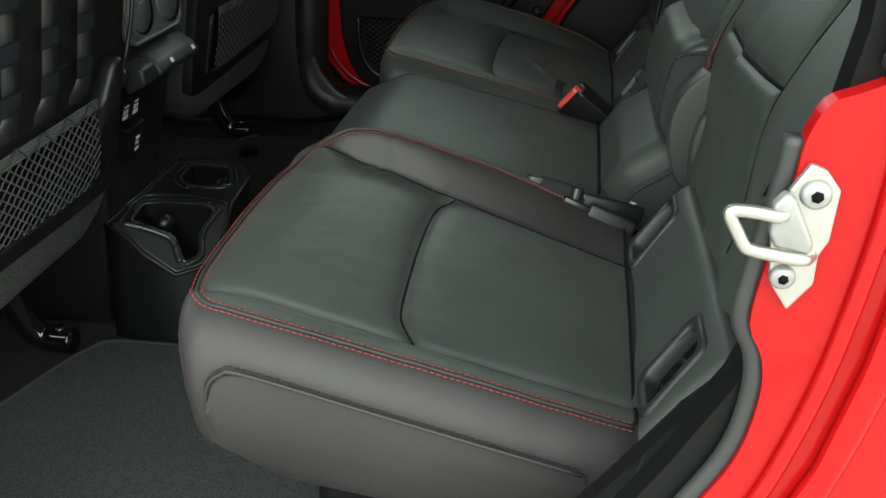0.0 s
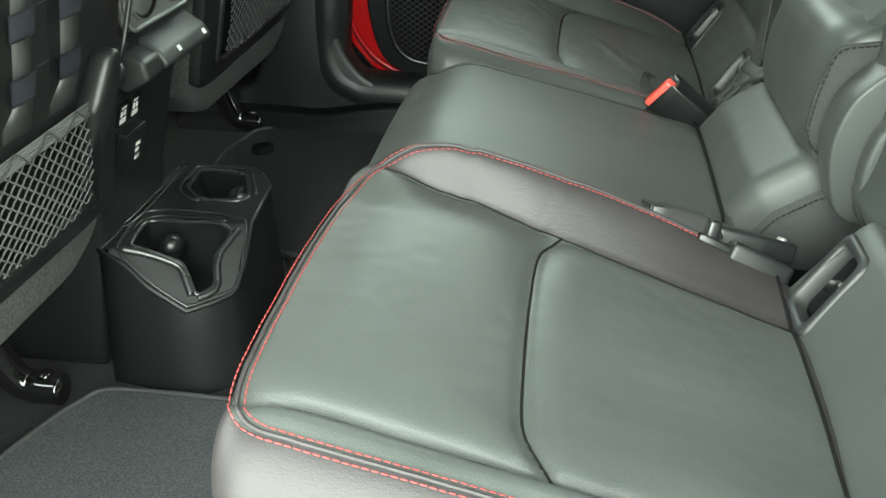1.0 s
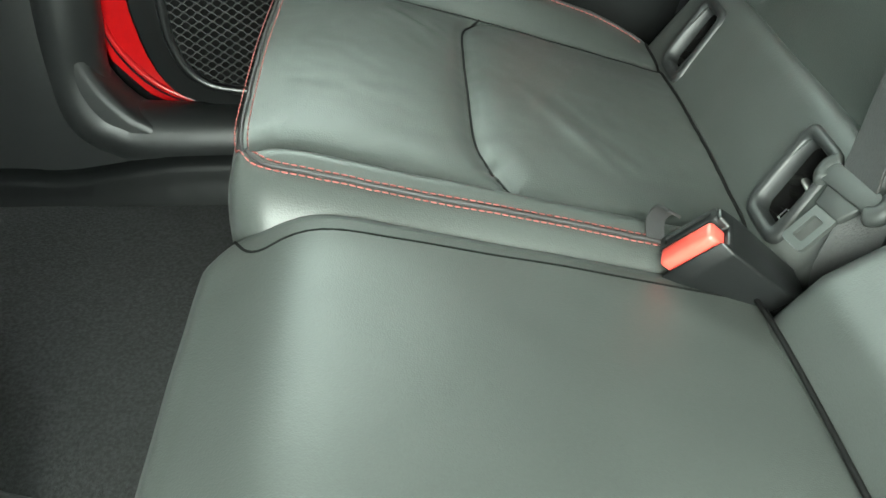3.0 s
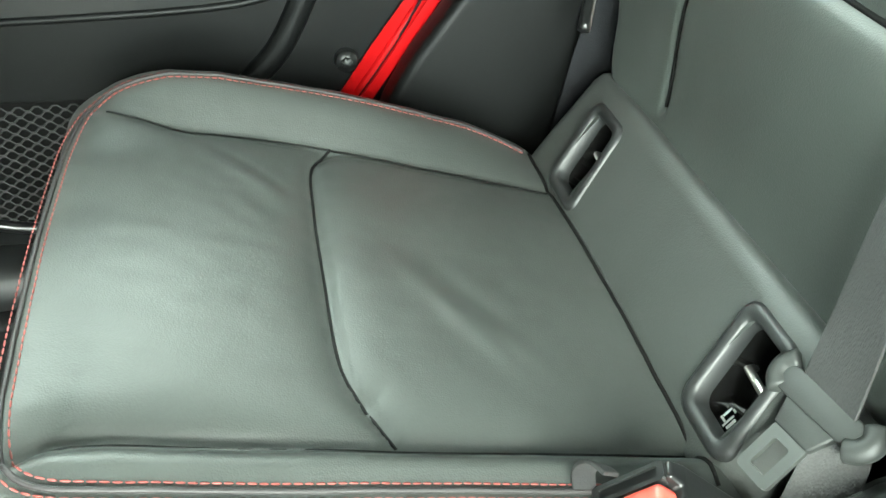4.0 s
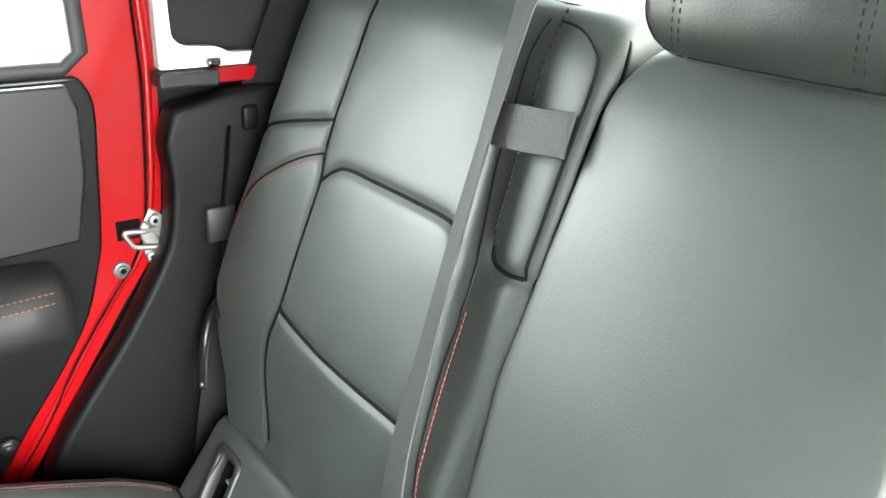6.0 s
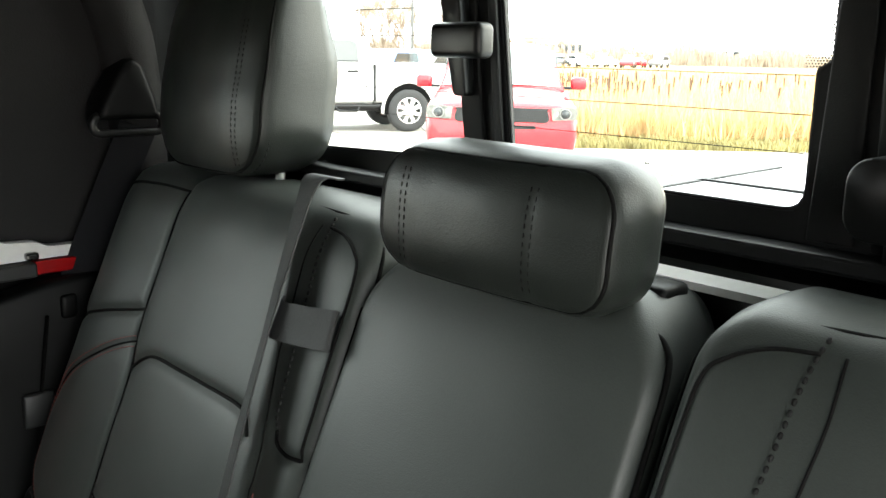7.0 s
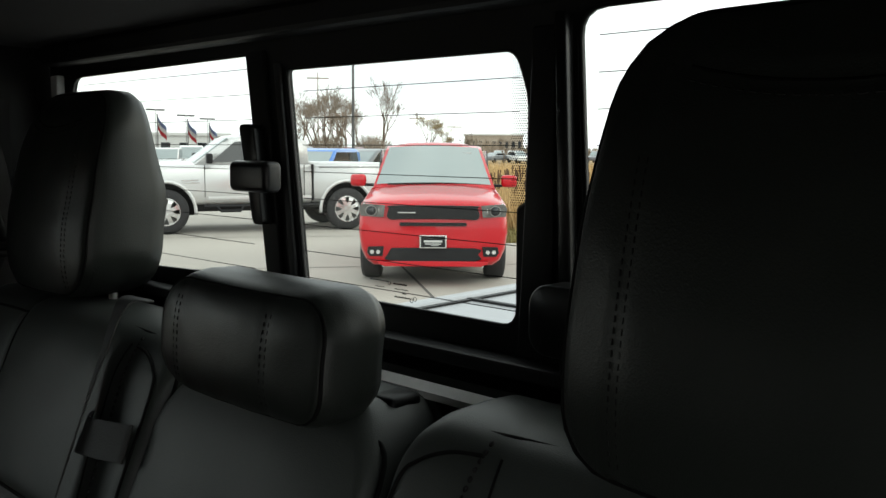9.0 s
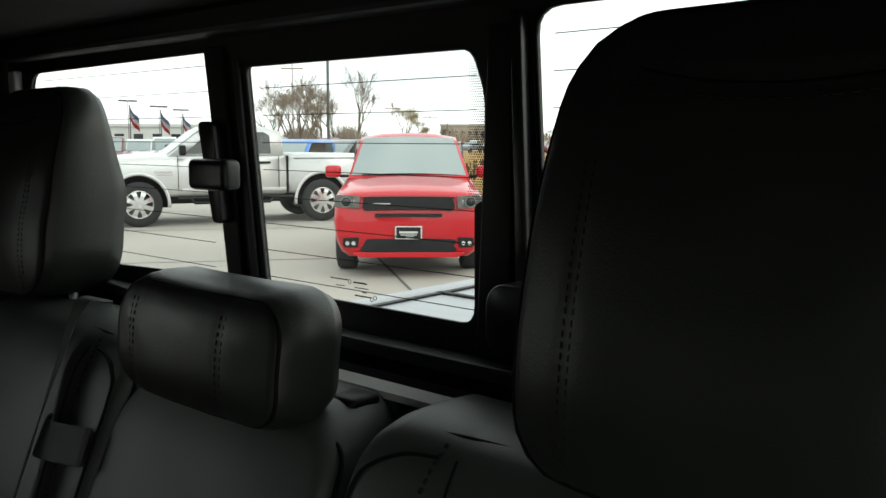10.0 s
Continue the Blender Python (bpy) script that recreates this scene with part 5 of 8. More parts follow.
sub("trim_body", prism_bm(smooth2(pillar, 2), "y", 0.694, 0.7345, 0.020, 4), PLASTIC, pt, "", True)
sub("cover", box_bm(0.474, 0.512, 0.684, 0.692, 0.560, 0.605, 0.004), PLASTIC_GREY, pt, "square access cover")
sub("trim_groove", tube_bm([(0.512, 0.688, 0.70), (0.475, 0.688, 0.45), (0.425, 0.688, 0.235)], 0.0022, 6), PIT_BLACK, pt, "dark joint line")
structure("trim_belt_line", box_bm(0.44, 0.51, 0.700, 0.734, 0.7465, 0.764, 0.003), PLASTIC_GREY, "dark grey rail over the pillar trim", "trim")
structure("trim_red_rail", box_bm(0.5105, 0.62, 0.712, 0.734, 0.7465, 0.764, 0.002), RED_PAINT, "red painted body rail over the pillar trim", "trim")
structure("trim_hardtop_edge", prism_bm(soft_corners([(0.445, 0.7655), (0.640, 0.7655), (0.640, 0.778), (0.530, 0.780), (0.515, 0.788), (0.476, 0.790), (0.462, 0.800), (0.458, 0.935), (0.445, 0.935)], (0.004, 0.003, 0.003, 0.006, 0.006, 0.008, 0.008, 0.003, 0.003)), "y", 0.716, 0.7335, 0.002), WHITE_METAL, "pale bare hardtop window edge", "trim")
structure("trim_quarter_panel", box_bm(0.462, 0.70, 0.742, 0.752, 0.775, 1.13), HEADLINER, "black quarter panel of the hardtop", "trim")
structure("trim_hinge", box_bm(0.500, 0.516, 0.708, 0.722, 0.7665, 0.776, 0.003), GLOSS_BLACK, "black fastener on the hardtop edge", "trim")
structure("trim_rear_clip", box_bm(0.745, 0.7575, 0.690, 0.712, 1.10, 1.165, 0.003), WHITE_METAL, "small pale clip beside the rear window", "trim")

# sill and pillar foot on the far side
sill = [(-0.60, 0.055), (0.30, 0.055), (0.30, 0.135), (0.10, 0.135), (-0.08, 0.138), (-0.18, 0.155), (-0.235, 0.20), (-0.262, 0.27), (-0.27, 0.36), (-0.275, 0.80), (-0.40, 0.80), (-0.41, 0.30), (-0.44, 0.15), (-0.60, 0.10)]
st = empty("sill_trim", (-0.3, 0.70, 0.05), label="black plastic sill and centre pillar trim", category="sill trim")
sub("sill_body", prism_bm(smooth2(sill, 2), "y", 0.672, 0.7345, 0.016, 3), PLASTIC_CAB, st, "", True)
ridge = spline([Vector((-0.276, 0.689, 0.80)), Vector((-0.274, 0.688, 0.42)), Vector((-0.277, 0.687, 0.30)), Vector((-0.284, 0.690, 0.225)), Vector((-0.272, 0.688, 0.172)), Vector((-0.240, 0.688, 0.144)), Vector((-0.17, 0.688, 0.132)), Vector((0.20, 0.688, 0.128))], 6)
sub("sill_ridge", tube_bm([p + Vector((0, 0.021, 0)) for p in ridge], 0.042, 24), PLASTIC_CAB, st, "rounded moulding of the trim")
ledge = [(-0.60, 0.098), (-0.372, 0.095), (-0.330, 0.092), (-0.296, 0.093), (-0.25, 0.100), (-0.194, 0.109), (-0.126, 0.114), (0.25, 0.118)]
bm = bmesh.new()
ring = []
for x, z in smooth2(ledge, 5):
    ring.append([bm.verts.new(q) for q in ((x, 0.690, z + 0.016), (x, 0.668, z + 0.010), (x, 0.656, z + 0.003), (x, 0.652, z - 0.004), (x, 0.653, z - 0.014), (x, 0.648, z - 0.024), (x, 0.640, 0.03))])
for r0, r1 in zip(ring, ring[1:]):
    for k in range(6):
        bm.faces.new((r0[k], r0[k + 1], r1[k + 1], r1[k]))
sub("sill_step", bm, PLASTIC, st, "moulded step of the sill")

# near side: red jamb of the open door with its seal
jamb_edge = [(0.452, 0.640), (0.438, 0.634), (0.426, 0.628), (0.419, 0.610), (0.417, 0.584), (0.411, 0.54), (0.409, 0.508), (0.418, 0.488), (0.421, 0.462), (0.415, 0.421), (0.396, 0.379), (0.35, 0.29), (0.30, 0.21), (0.26, 0.16)]
jamb = jamb_edge + [(0.26, -0.05), (0.80, -0.05), (0.80, 0.640)]
jm = empty("door_jamb", (0.55, -0.79, 0), label="glossy red door jamb of the open driver-side door", category="door jamb")
sub("jamb_plate", prism_bm(smooth2(jamb_edge, 3) + jamb[len(jamb_edge):], "y", -0.768, -0.7565), RED_PAINT, jm, "", False)
fold = [(0.462, -0.770, 0.634), (0.461, -0.770, 0.572), (0.453, -0.770, 0.494), (0.441, -0.770, 0.433), (0.425, -0.770, 0.38), (0.39, -0.770, 0.30)]
sub("jamb_fold", tube_bm(spline(fold, 5), 0.005, 8), RED_PAINT, jm, "rolled red fold")
sub("jamb_fold", tube_bm([(p.x + 0.024, p.y - 0.002, p.z - 0.01) for p in spline(fold, 5)], 0.007, 8), RED_PAINT, jm, "rolled red fold")
sub("jamb_step", prism_bm([(0.486, 0.636), (0.478, 0.628), (0.476, 0.57), (0.468, 0.49), (0.455, 0.42), (0.43, 0.35), (0.40, 0.28), (0.46, 0.28), (0.80, 0.28), (0.80, 0.636)], "y", -0.7765, -0.7682, 0.003), RED_PAINT, jm, "raised outer step of the jamb", False)
sub("seal", tube_bm([(x - 0.003, -0.760, z) for x, z in smooth2(jamb_edge[3:], 4)], 0.006, 8), RUBBER, jm, "black rubber door seal")
sub("belt_line_trim", prism_bm(soft_corners([(0.447, 0.6425), (0.452, 0.70), (0.80, 0.72), (0.80, 0.6425)], (0.004, 0.02, 0.004, 0.004)), "y", -0.772, -0.757, 0.003), PLASTIC_GREY, jm, "dark trim over the red jamb", False)
trim_bolt = sub("trim_bolt", tube_bm([(0.475, -0.770, 0.672), (0.475, -0.781, 0.672), (0.475, -0.783, 0.672)], [0.011, 0.011, 0.009], 20), GLOSS_BLACK, jm, "round black bolt")
sub("bolt_socket", tube_bm([(0.475, -0.7831, 0.672), (0.475, -0.7845, 0.672)], [0.005, 0.0045], 6), STEEL_DULL, trim_bolt, "grey socket")
striker(-0.7685, 1, "zinc-plated door striker on the red driver-side jamb")
near_trim = [(0.455, 0.64), (0.440, 0.52), (0.425, 0.479), (0.417, 0.46), (0.409, 0.434), (0.389, 0.41), (0.364, 0.372), (0.323, 0.313), (0.27, 0.24), (0.23, 0.18), (0.23, 0.05), (0.66, 0.05), (0.66, 0.70)]
nt_ob = empty("pillar_trim", (0.5, -0.72, 0.05), label="black plastic trim of the rear pillar beside the open door", category="pillar trim")
sub("trim_body", prism_bm(near_trim, "y", -0.7345, -0.700, 0.010, 2), PLASTIC, nt_ob, "", False)

# ------------------------------------------------------------------ belts and buckles
def flap(points, dirs, width, thick=0.0016):
    return ribbon_bm(points, dirs, width, thick)


mb = empty("middle_seat_belt", (0.5, 0.25, 0.4), label="grey seat belt hanging over the backrest with a steel tongue", category="seat belt", group="seat belts")
run = [Vector(p) for p in ((0.655, 0.296, 0.905), (0.630, 0.294, 0.900), (0.600, 0.286, 0.845), (0.562, 0.272, 0.770), (0.524, 0.258, 0.692), (0.488, 0.243, 0.615), (0.453, 0.227, 0.540), (0.435, 0.216, 0.475), (0.429, 0.2095, 0.415), (0.4255, 0.2065, 0.362))]
sub("webbing", flap(spline(run, 6), [Vector((np.interp(i, [0, 18, 30, 42, 54], [0.2, 0.60, 0.50, 0.22, -0.10]), 1, 0)) for i in range(len(run) * 6 - 5)], 0.042), WEBBING, mb, "dark grey woven webbing")
loop = bmesh.new()
lp = [(0.585, 0.285, 0.783), (0.570, 0.262, 0.785), (0.572, 0.230, 0.787), (0.578, 0.190, 0.790)]
ribbon_bm(spline([Vector(p) for p in lp], 5), Vector((0.42, 0, 0.9)), 0.036, 0.003, loop)
sub("guide_loop", loop, WEBBING, mb, "dark elastic guide loop")
g_mid = Vector((0.4245, 0.2065, 0.358))
g_u = Vector((0.0065, -0.055, 0.006)).normalized()
g_v = Vector((0.0365, 0.016, 0.036))
g_v = (g_v - g_u * g_v.dot(g_u)).normalized()
g_n = g_u.cross(g_v)
tm = Matrix(((g_u.x, g_v.x, g_n.x, g_mid.x), (g_u.y, g_v.y, g_n.y, g_mid.y), (g_u.z, g_v.z, g_n.z, g_mid.z), (0, 0, 0, 1)))


def tongue(name, bm, mat, label, smooth=True):
    bmesh.ops.transform(bm, matrix=tm, verts=bm.verts)
    return sub(name, bm, mat, mb, label, smooth)


tongue("tongue_grip", prism_bm(rounded(-0.030, 0.030, -0.009, 0.008, 0.006, 4), "z", -0.005, 0.006, 0.003), TONGUE, "grey plastic tongue grip")
for sgn in (-1, 1):
    tongue("tongue_end", tube_bm(spline([Vector((sgn * 0.026, -0.009, 0.001)), Vector((sgn * 0.033, -0.004, 0.001)), Vector((sgn * 0.035, 0.004, 0.001)), Vector((sgn * 0.030, 0.012, 0.001))], 5), [0.004] + [0.0072] * 14 + [0.004], 10), TONGUE, "rounded plastic end")
tongue("tongue_shoulder", prism_bm([(-0.020, -0.007), (0.020, -0.007), (0.0135, -0.024), (-0.0135, -0.024)], "z", -0.003, 0.0035, 0.0015), TONGUE, "plastic-coated shoulder")
tongue("tongue_plate", frame_bm(rounded(-0.013, 0.013, -0.056, -0.022, 0.004), rounded(-0.0062, 0.0062, -0.050, -0.030, 0.002), "z", -0.0015, 0.0015), TONGUE_STEEL, "steel tongue plate with a slot", False)
tail = [Vector((0.428, 0.190, 0.352)), Vector((0.420, 0.180, 0.335)), Vector((0.41, 0.172, 0.305)), Vector((0.42, 0.175, 0.25))]
sub("webbing", flap(spline(tail, 5), Vector((0.6, -0.8, 0)), 0.034), WEBBING, mb, "dark grey woven webbing")


def buckle(m, label, sleeve):
    """A belt buckle: m puts its mouth at the origin with the stalk along +x. sleeve: a pile sleeve and a plastic boot round the stalk."""
    bk = empty("seat_belt_buckle", m.translation, label=label, category="buckle", group="seat belt buckles")

    def put(name, bm, mat, text, smooth=True):
        bmesh.ops.transform(bm, matrix=m, verts=bm.verts)
        return sub(name, bm, mat, bk, text, smooth)
    put("buckle_body", prism_bm([(-0.002, -0.013), (0.008, -0.0155), (0.058, -0.013), (0.066, 0.0), (0.058, 0.011), (0.006, 0.0135), (-0.004, 0.012), (-0.004, 0.004), (0.004, 0.003), (0.004, -0.011)], "y", -0.0225, 0.0225, 0.003, 3), PLASTIC_SMOOTH, "black plastic buckle body")
    put("release_button", box_bm(-0.007, 0.006, -0.0185, 0.0185, -0.0105, 0.0025, 0.003, 3), BUCKLE_RED, "orange-red release button")
    put("tongue_slot", frame_bm(rounded(-0.020, 0.020, 0.0035, 0.0125, 0.002, 3), rounded(-0.0165, 0.0165, 0.0055, 0.0105, 0.001, 3), "x", -0.0055, 0.004), PLASTIC_GREY, "grey tongue slot lip", False)
    put("slot_dark", box_bm(-0.003, 0.003, -0.0164, 0.0164, 0.0056, 0.0104), PIT_BLACK, "dark slot for the tongue", False)
    if sleeve:
        put("pile_sleeve", box_bm(0.008, 0.050, -0.0245, 0.0245, -0.0165, 0.0150, 0.006, 3), SEAM_CLOTH, "black pile sleeve")
        put("boot_collar", box_bm(0.049, 0.062, -0.0235, 0.0235, -0.0150, 0.0140, 0.004, 3), PLASTIC_SMOOTH, "satin black boot collar")
        put("boot", prism_bm([(0.060, -0.021), (0.060, 0.021), (0.105, 0.017), (0.140, 0.008), (0.140, -0.010), (0.105, -0.019)], "z", -0.011, 0.010, 0.005, 3), PLASTIC_CAB, "black plastic boot")
        put("boot_rivet", tube_bm([(0.126, 0.0, 0.0095), (0.126, 0.0, 0.0125)], [0.005, 0.004], 12), STEEL_DULL, "small steel rivet")
    else:
        put("stalk", box_bm(0.062, 0.14, -0.014, 0.014, -0.006, 0.006, 0.004), SEAM_CLOTH, "black cloth stalk")
    return bk


buckle(Matrix.Translation((0.309, 0.184, 0.331)) @ Euler((0, radians(38), radians(-8))).to_matrix().to_4x4() @ Matrix.Rotation(radians(-76), 4, "X") @ Matrix.Scale(1.22, 4), "black belt buckle standing in its pouch, orange-red button", False)
buckle(Matrix.Translation((0.266, -0.212, 0.344)) @ Euler((radians(-20), radians(14), radians(3))).to_matrix().to_4x4(), "black belt buckle in a pile sleeve between the cushions", True)
# a lower boot of the second stalk beside it
boot = empty("belt_anchor", (0.36, -0.215, 0.30), label="black plastic belt anchor boot behind the cushion", category="belt anchor")
boot_m = Matrix.Translation((0.335, -0.236, 0.328)) @ Euler((radians(-24), radians(22), radians(-4))).to_matrix().to_4x4()
bm = prism_bm([(0.0, -0.016), (0.0, 0.016), (0.030, 0.018), (0.060, 0.012), (0.060, -0.014)], "z", -0.010, 0.010, 0.005, 3)
bmesh.ops.transform(bm, matrix=boot_m, verts=bm.verts)
sub("boot", bm, PLASTIC_CAB, boot, "", True)
bm = box_bm(-0.030, 0.002, -0.012, 0.012, -0.004, 0.004, 0.002)
bmesh.ops.transform(bm, matrix=boot_m, verts=bm.verts)
sub("strap_end", bm, PLASTIC_SMOOTH, boot, "black strap end", True)
pouch = bmesh.new()
ribbon_bm(spline([Vector((0.292, 0.207, 0.312)), Vector((0.288, 0.208, 0.334)), Vector((0.290, 0.200, 0.349)), Vector((0.294, 0.190, 0.352))], 6), Vector((0.8, 0, -0.5)), 0.013, 0.0022, pouch)
sub("buckle_pouch", pouch, SEAM_CLOTH, bench, "black cloth rim of the buckle pouch", True)

ob_belt = empty("outer_seat_belt", (0.6, 0.7, 0.6), label="grey outboard seat belt running up to its pillar guide", category="seat belt", group="seat belts")
path = [Vector(p) for p in ((0.648, 0.700, 0.925), (0.600, 0.706, 0.820), (0.556, 0.708, 0.720), (0.532, 0.700, 0.640), (0.500, 0.675, 0.50), (0.460, 0.655, 0.36), (0.435, 0.650, 0.22))]
sub("webbing", flap(spline(path, 6), Vector((0.9, -0.35, 0)), 0.046), BELT_BLACK, ob_belt, "black woven webbing")
sub("belt_clip", box_bm(0.530, 0.552, 0.690, 0.722, 0.690, 0.722, 0.006, 3), PLASTIC, ob_belt, "black belt guide clip")
shell = prism_bm([(0.590, 0.935), (0.596, 0.955), (0.618, 0.995), (0.636, 1.012), (0.652, 1.006), (0.668, 0.96), (0.674, 0.935)], "y", 0.684, 0.735, 0.012, 3)
sub("guide_cover", shell, PLASTIC, ob_belt, "black plastic guide cover")
sub("guide_ring", tube_bm([(x, 0.694, z) for x, z in rounded(0.586, 0.678, 0.918, 0.940, 0.010, 5)], 0.0055, 8, closed=True), PLASTIC_SMOOTH, ob_belt, "black guide ring")
rb = empty("roll_bar", (0.6, 0.72, 0.75), label="padded black roll bar over the rear pillar", category="roll bar")
sub("padding", tube_bm(spline([(0.665, 0.735, 0.74), (0.660, 0.735, 0.95), (0.645, 0.735, 1.06), (0.60, 0.735, 1.14), (0.50, 0.73, 1.19), (0.30, 0.72, 1.20)], 8), 0.036, 14), HEADLINER, rb, "black padded cover")

# recliner loops at the outer edge of the backrest
lev = empty("seat_lever", (0.45, 0.63, 0.42), label="black plastic strap loop beside the backrest", category="lever")
sub("loop", tube_bm(spline([(0.430, 0.625, 0.405), (0.447, 0.655, 0.44), (0.460, 0.662, 0.475), (0.466, 0.645, 0.50), (0.462, 0.625, 0.485)], 6), 0.006, 8), PLASTIC_SMOOTH, lev)


# ------------------------------------------------------------------ front seats
def front_seat(edge, out, x, label, webbed, foot_y):
    """The back of a front seat. edge: y of its edge towards the console; out: 1 or -1, the way to its other edge; u runs that way from the edge."""
    s = empty("front_seat", (x, edge + out * 0.237, 0.2), label=label, category="car seat", group="front seats")

    def lean(z):
        return x + 0.22 * (z - 0.30)

    def at(u, z, lift=0.0):
        return (lean(z) + lift, edge + out * u, z)

    def slab(ring, d0, d1, bevel, seg=3):
        ring = [(edge + out * u, z) for u, z in ring]
        bm = prism_bm(ring if out > 0 else ring[::-1], "x", 0, 1, 0)
        for v in bm.verts:
            v.co.x = lean(v.co.z) + (d0 if v.co.x < 0.5 else d1)
        if bevel:
            bmesh.ops.bevel(bm, geom=bm.edges[:], offset=bevel, segments=seg, affect="EDGES", profile=0.5, clamp_overlap=True)
        return bm
    shell = [(-0.004, 0.34), (-0.002, 0.290), (0.026, 0.250), (0.072, 0.226), (0.40, 0.222), (0.455, 0.25), (0.482, 0.32), (0.482, 0.94), (0.42, 1.0), (0.06, 1.0), (-0.004, 0.94)]
    sub("seat_back", slab(shell, -0.15, -0.002, 0.028, 4), CLOTH, s, "grey cloth-backed seat shell", True)
    panel = [(0.0, 0.33), (0.002, 0.298), (0.016, 0.288), (0.06, 0.284), (0.42, 0.292), (0.462, 0.312), (0.475, 0.34), (0.475, 0.93), (0.42, 0.985), (0.06, 0.985), (0.0, 0.93)]
    sub("back_panel", slab(panel, -0.03, 0.004, 0.004, 2), PLASTIC_CAB, s, "black plastic back panel", True)
    net_poly = [(0.075, 0.424), (0.072, 0.330), (0.078, 0.320), (0.13, 0.317), (0.40, 0.324), (0.424, 0.336), (0.43, 0.418)]
    # pocket shade as a flat near-black sheet
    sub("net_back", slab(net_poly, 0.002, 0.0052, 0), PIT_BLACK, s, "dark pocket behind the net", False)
    sub("net", net_bm(0.06, 0.44, 0.315, 0.43, in_poly(net_poly), lambda u, v: at(u, v, 0.017 - 0.06 * abs(v - 0.37)), 0.0175, 0.0066, 0.0009), NET, s, "grey elastic net pocket")
    top = [Vector(at(u, 0.421 - 0.008 * (u - 0.075) / 0.35, 0.016)) for u in np.linspace(0.070, 0.432, 14)]
    for k in range(5):
        sub("net_hem", tube_bm([p + Vector((0.001, 0, 0.0027 * k)) for p in top], 0.0013, 5), NET, s, "elastic hem cord")
    for k in range(7):
        u = 0.09 + 0.05 * k
        sub("hem_lacing", tube_bm(spline([Vector(at(u, 0.416, 0.017)), Vector(at(u + 0.010, 0.424, 0.021)), Vector(at(u + 0.020, 0.432, 0.017)), Vector(at(u + 0.034, 0.424, 0.0205)), Vector(at(u + 0.05, 0.416, 0.017))], 4), 0.0011, 5), NET_DARK, s, "dark lacing round the hem")
    sub("net_rim", tube_bm([at(u, z, 0.004) for u, z in smooth2([(0.066, 0.42), (0.066, 0.330), (0.072, 0.316), (0.13, 0.311), (0.40, 0.318), (0.43, 0.330), (0.438, 0.418)], 4)], 0.0055, 8), PLASTIC_CAB, s, "rounded pocket rim")
    if webbed:
        hook = [(0.079, 0.316), (0.0805, 0.40), (0.086, 0.420), (0.083, 0.432), (0.068, 0.462), (0.059, 0.473), (0.047, 0.475), (0.039, 0.468), (0.037, 0.447), (0.045, 0.415), (0.049, 0.38), (0.047, 0.32), (0.058, 0.306)]
        bm = slab(smooth2(hook + hook[:1], 2)[:-1], 0.0, 0.014, 0)
        for v in bm.verts:
            if v.co.x > lean(v.co.z) + 0.007:
                v.co.x += 0.013 * step(0.35, 0.43, v.co.z)
        bmesh.ops.bevel(bm, geom=[e for e in bm.edges if all(v.co.x > lean(v.co.z) + 0.007 for v in e.verts)], offset=0.008, segments=4, affect="EDGES", profile=0.5, clamp_overlap=True)
        sub("hook", bm, PLASTIC_CAB, s, "dark grey moulded hook at the pocket's edge")
        pull = sub("pull_cord", tube_bm([at(-0.006, 0.60, 0.012), at(-0.004, 0.508, 0.012), at(0.006, 0.47, 0.012), at(0.017, 0.446, 0.012)], 0.003, 8), PLASTIC_CAB, s, "thin cord along the seat's edge")
        sub("pull_knob", tube_bm([at(0.016, 0.450, 0.012), at(0.019, 0.444, 0.012), at(0.021, 0.434, 0.012), at(0.023, 0.427, 0.012)], [0.004, 0.0085, 0.0085, 0.004], 12), PLASTIC_CAB, pull, "rounded knob")
        for k in range(5):
            u = 0.113 + 0.0735 * k
            # moulded upright whose foot runs out into the panel
            bm = bmesh.new()
            rows = []
            for z in np.linspace(0.436, 0.95, 40):
                wd = 0.0105 + 0.016 * step(0.468, 0.436, z)
                up = 0.0075 * step(0.434, 0.462, z)
                c = u - 0.010 + 0.010 * step(0.468, 0.436, z)
                rows.append([bm.verts.new(at(c - wd, z, 0.0045)), bm.verts.new(at(c - wd * 0.7, z, 0.0045 + up)), bm.verts.new(at(c + wd * 0.7, z, 0.0045 + up)), bm.verts.new(at(c + wd, z, 0.0045))])
            for r0, r1 in zip(rows, rows[1:]):
                for q in range(3):
                    bm.faces.new((r0[q], r0[q + 1], r1[q + 1], r1[q]))
            sub("upright", bm, PLASTIC_GREY, s, "dark grey moulded upright")
            for j in range(9):
                z = 0.4695 + 0.052 * j
                bm = bmesh.new()
                rows = []
                for i in range(9):
                    t = i / 8
                    zz = z + 0.023 * t
                    rows.append([bm.verts.new(at(u - 0.0185 + 0.037 * q / 16, zz, 0.0115 + 0.0042 * math.sin(math.pi * (0.08 + 0.84 * q / 16)) ** 0.5 + 0.0007 * (q % 2))) for q in range(17)])
                for r0, r1 in zip(rows, rows[1:]):
                    for q in range(16):
                        bm.faces.new((r0[q], r0[q + 1], r1[q + 1], r1[q]))
                bmesh.ops.solidify(bm, geom=bm.faces[:], thickness=0.0014)
                sub("webbing_loop", bm, WEBBING_BLUE, s, "blue-black ribbed webbing loop")
                zz = z + 0.018 - 0.022 * (k % 2)
                sub("slot_bar", slab([(u + 0.023, zz), (u + 0.052, zz), (u + 0.052, zz + 0.0013), (u + 0.023, zz + 0.0013)], 0.003, 0.0074, 0), PLASTIC_GREY, s, "thin moulded slit line", False)
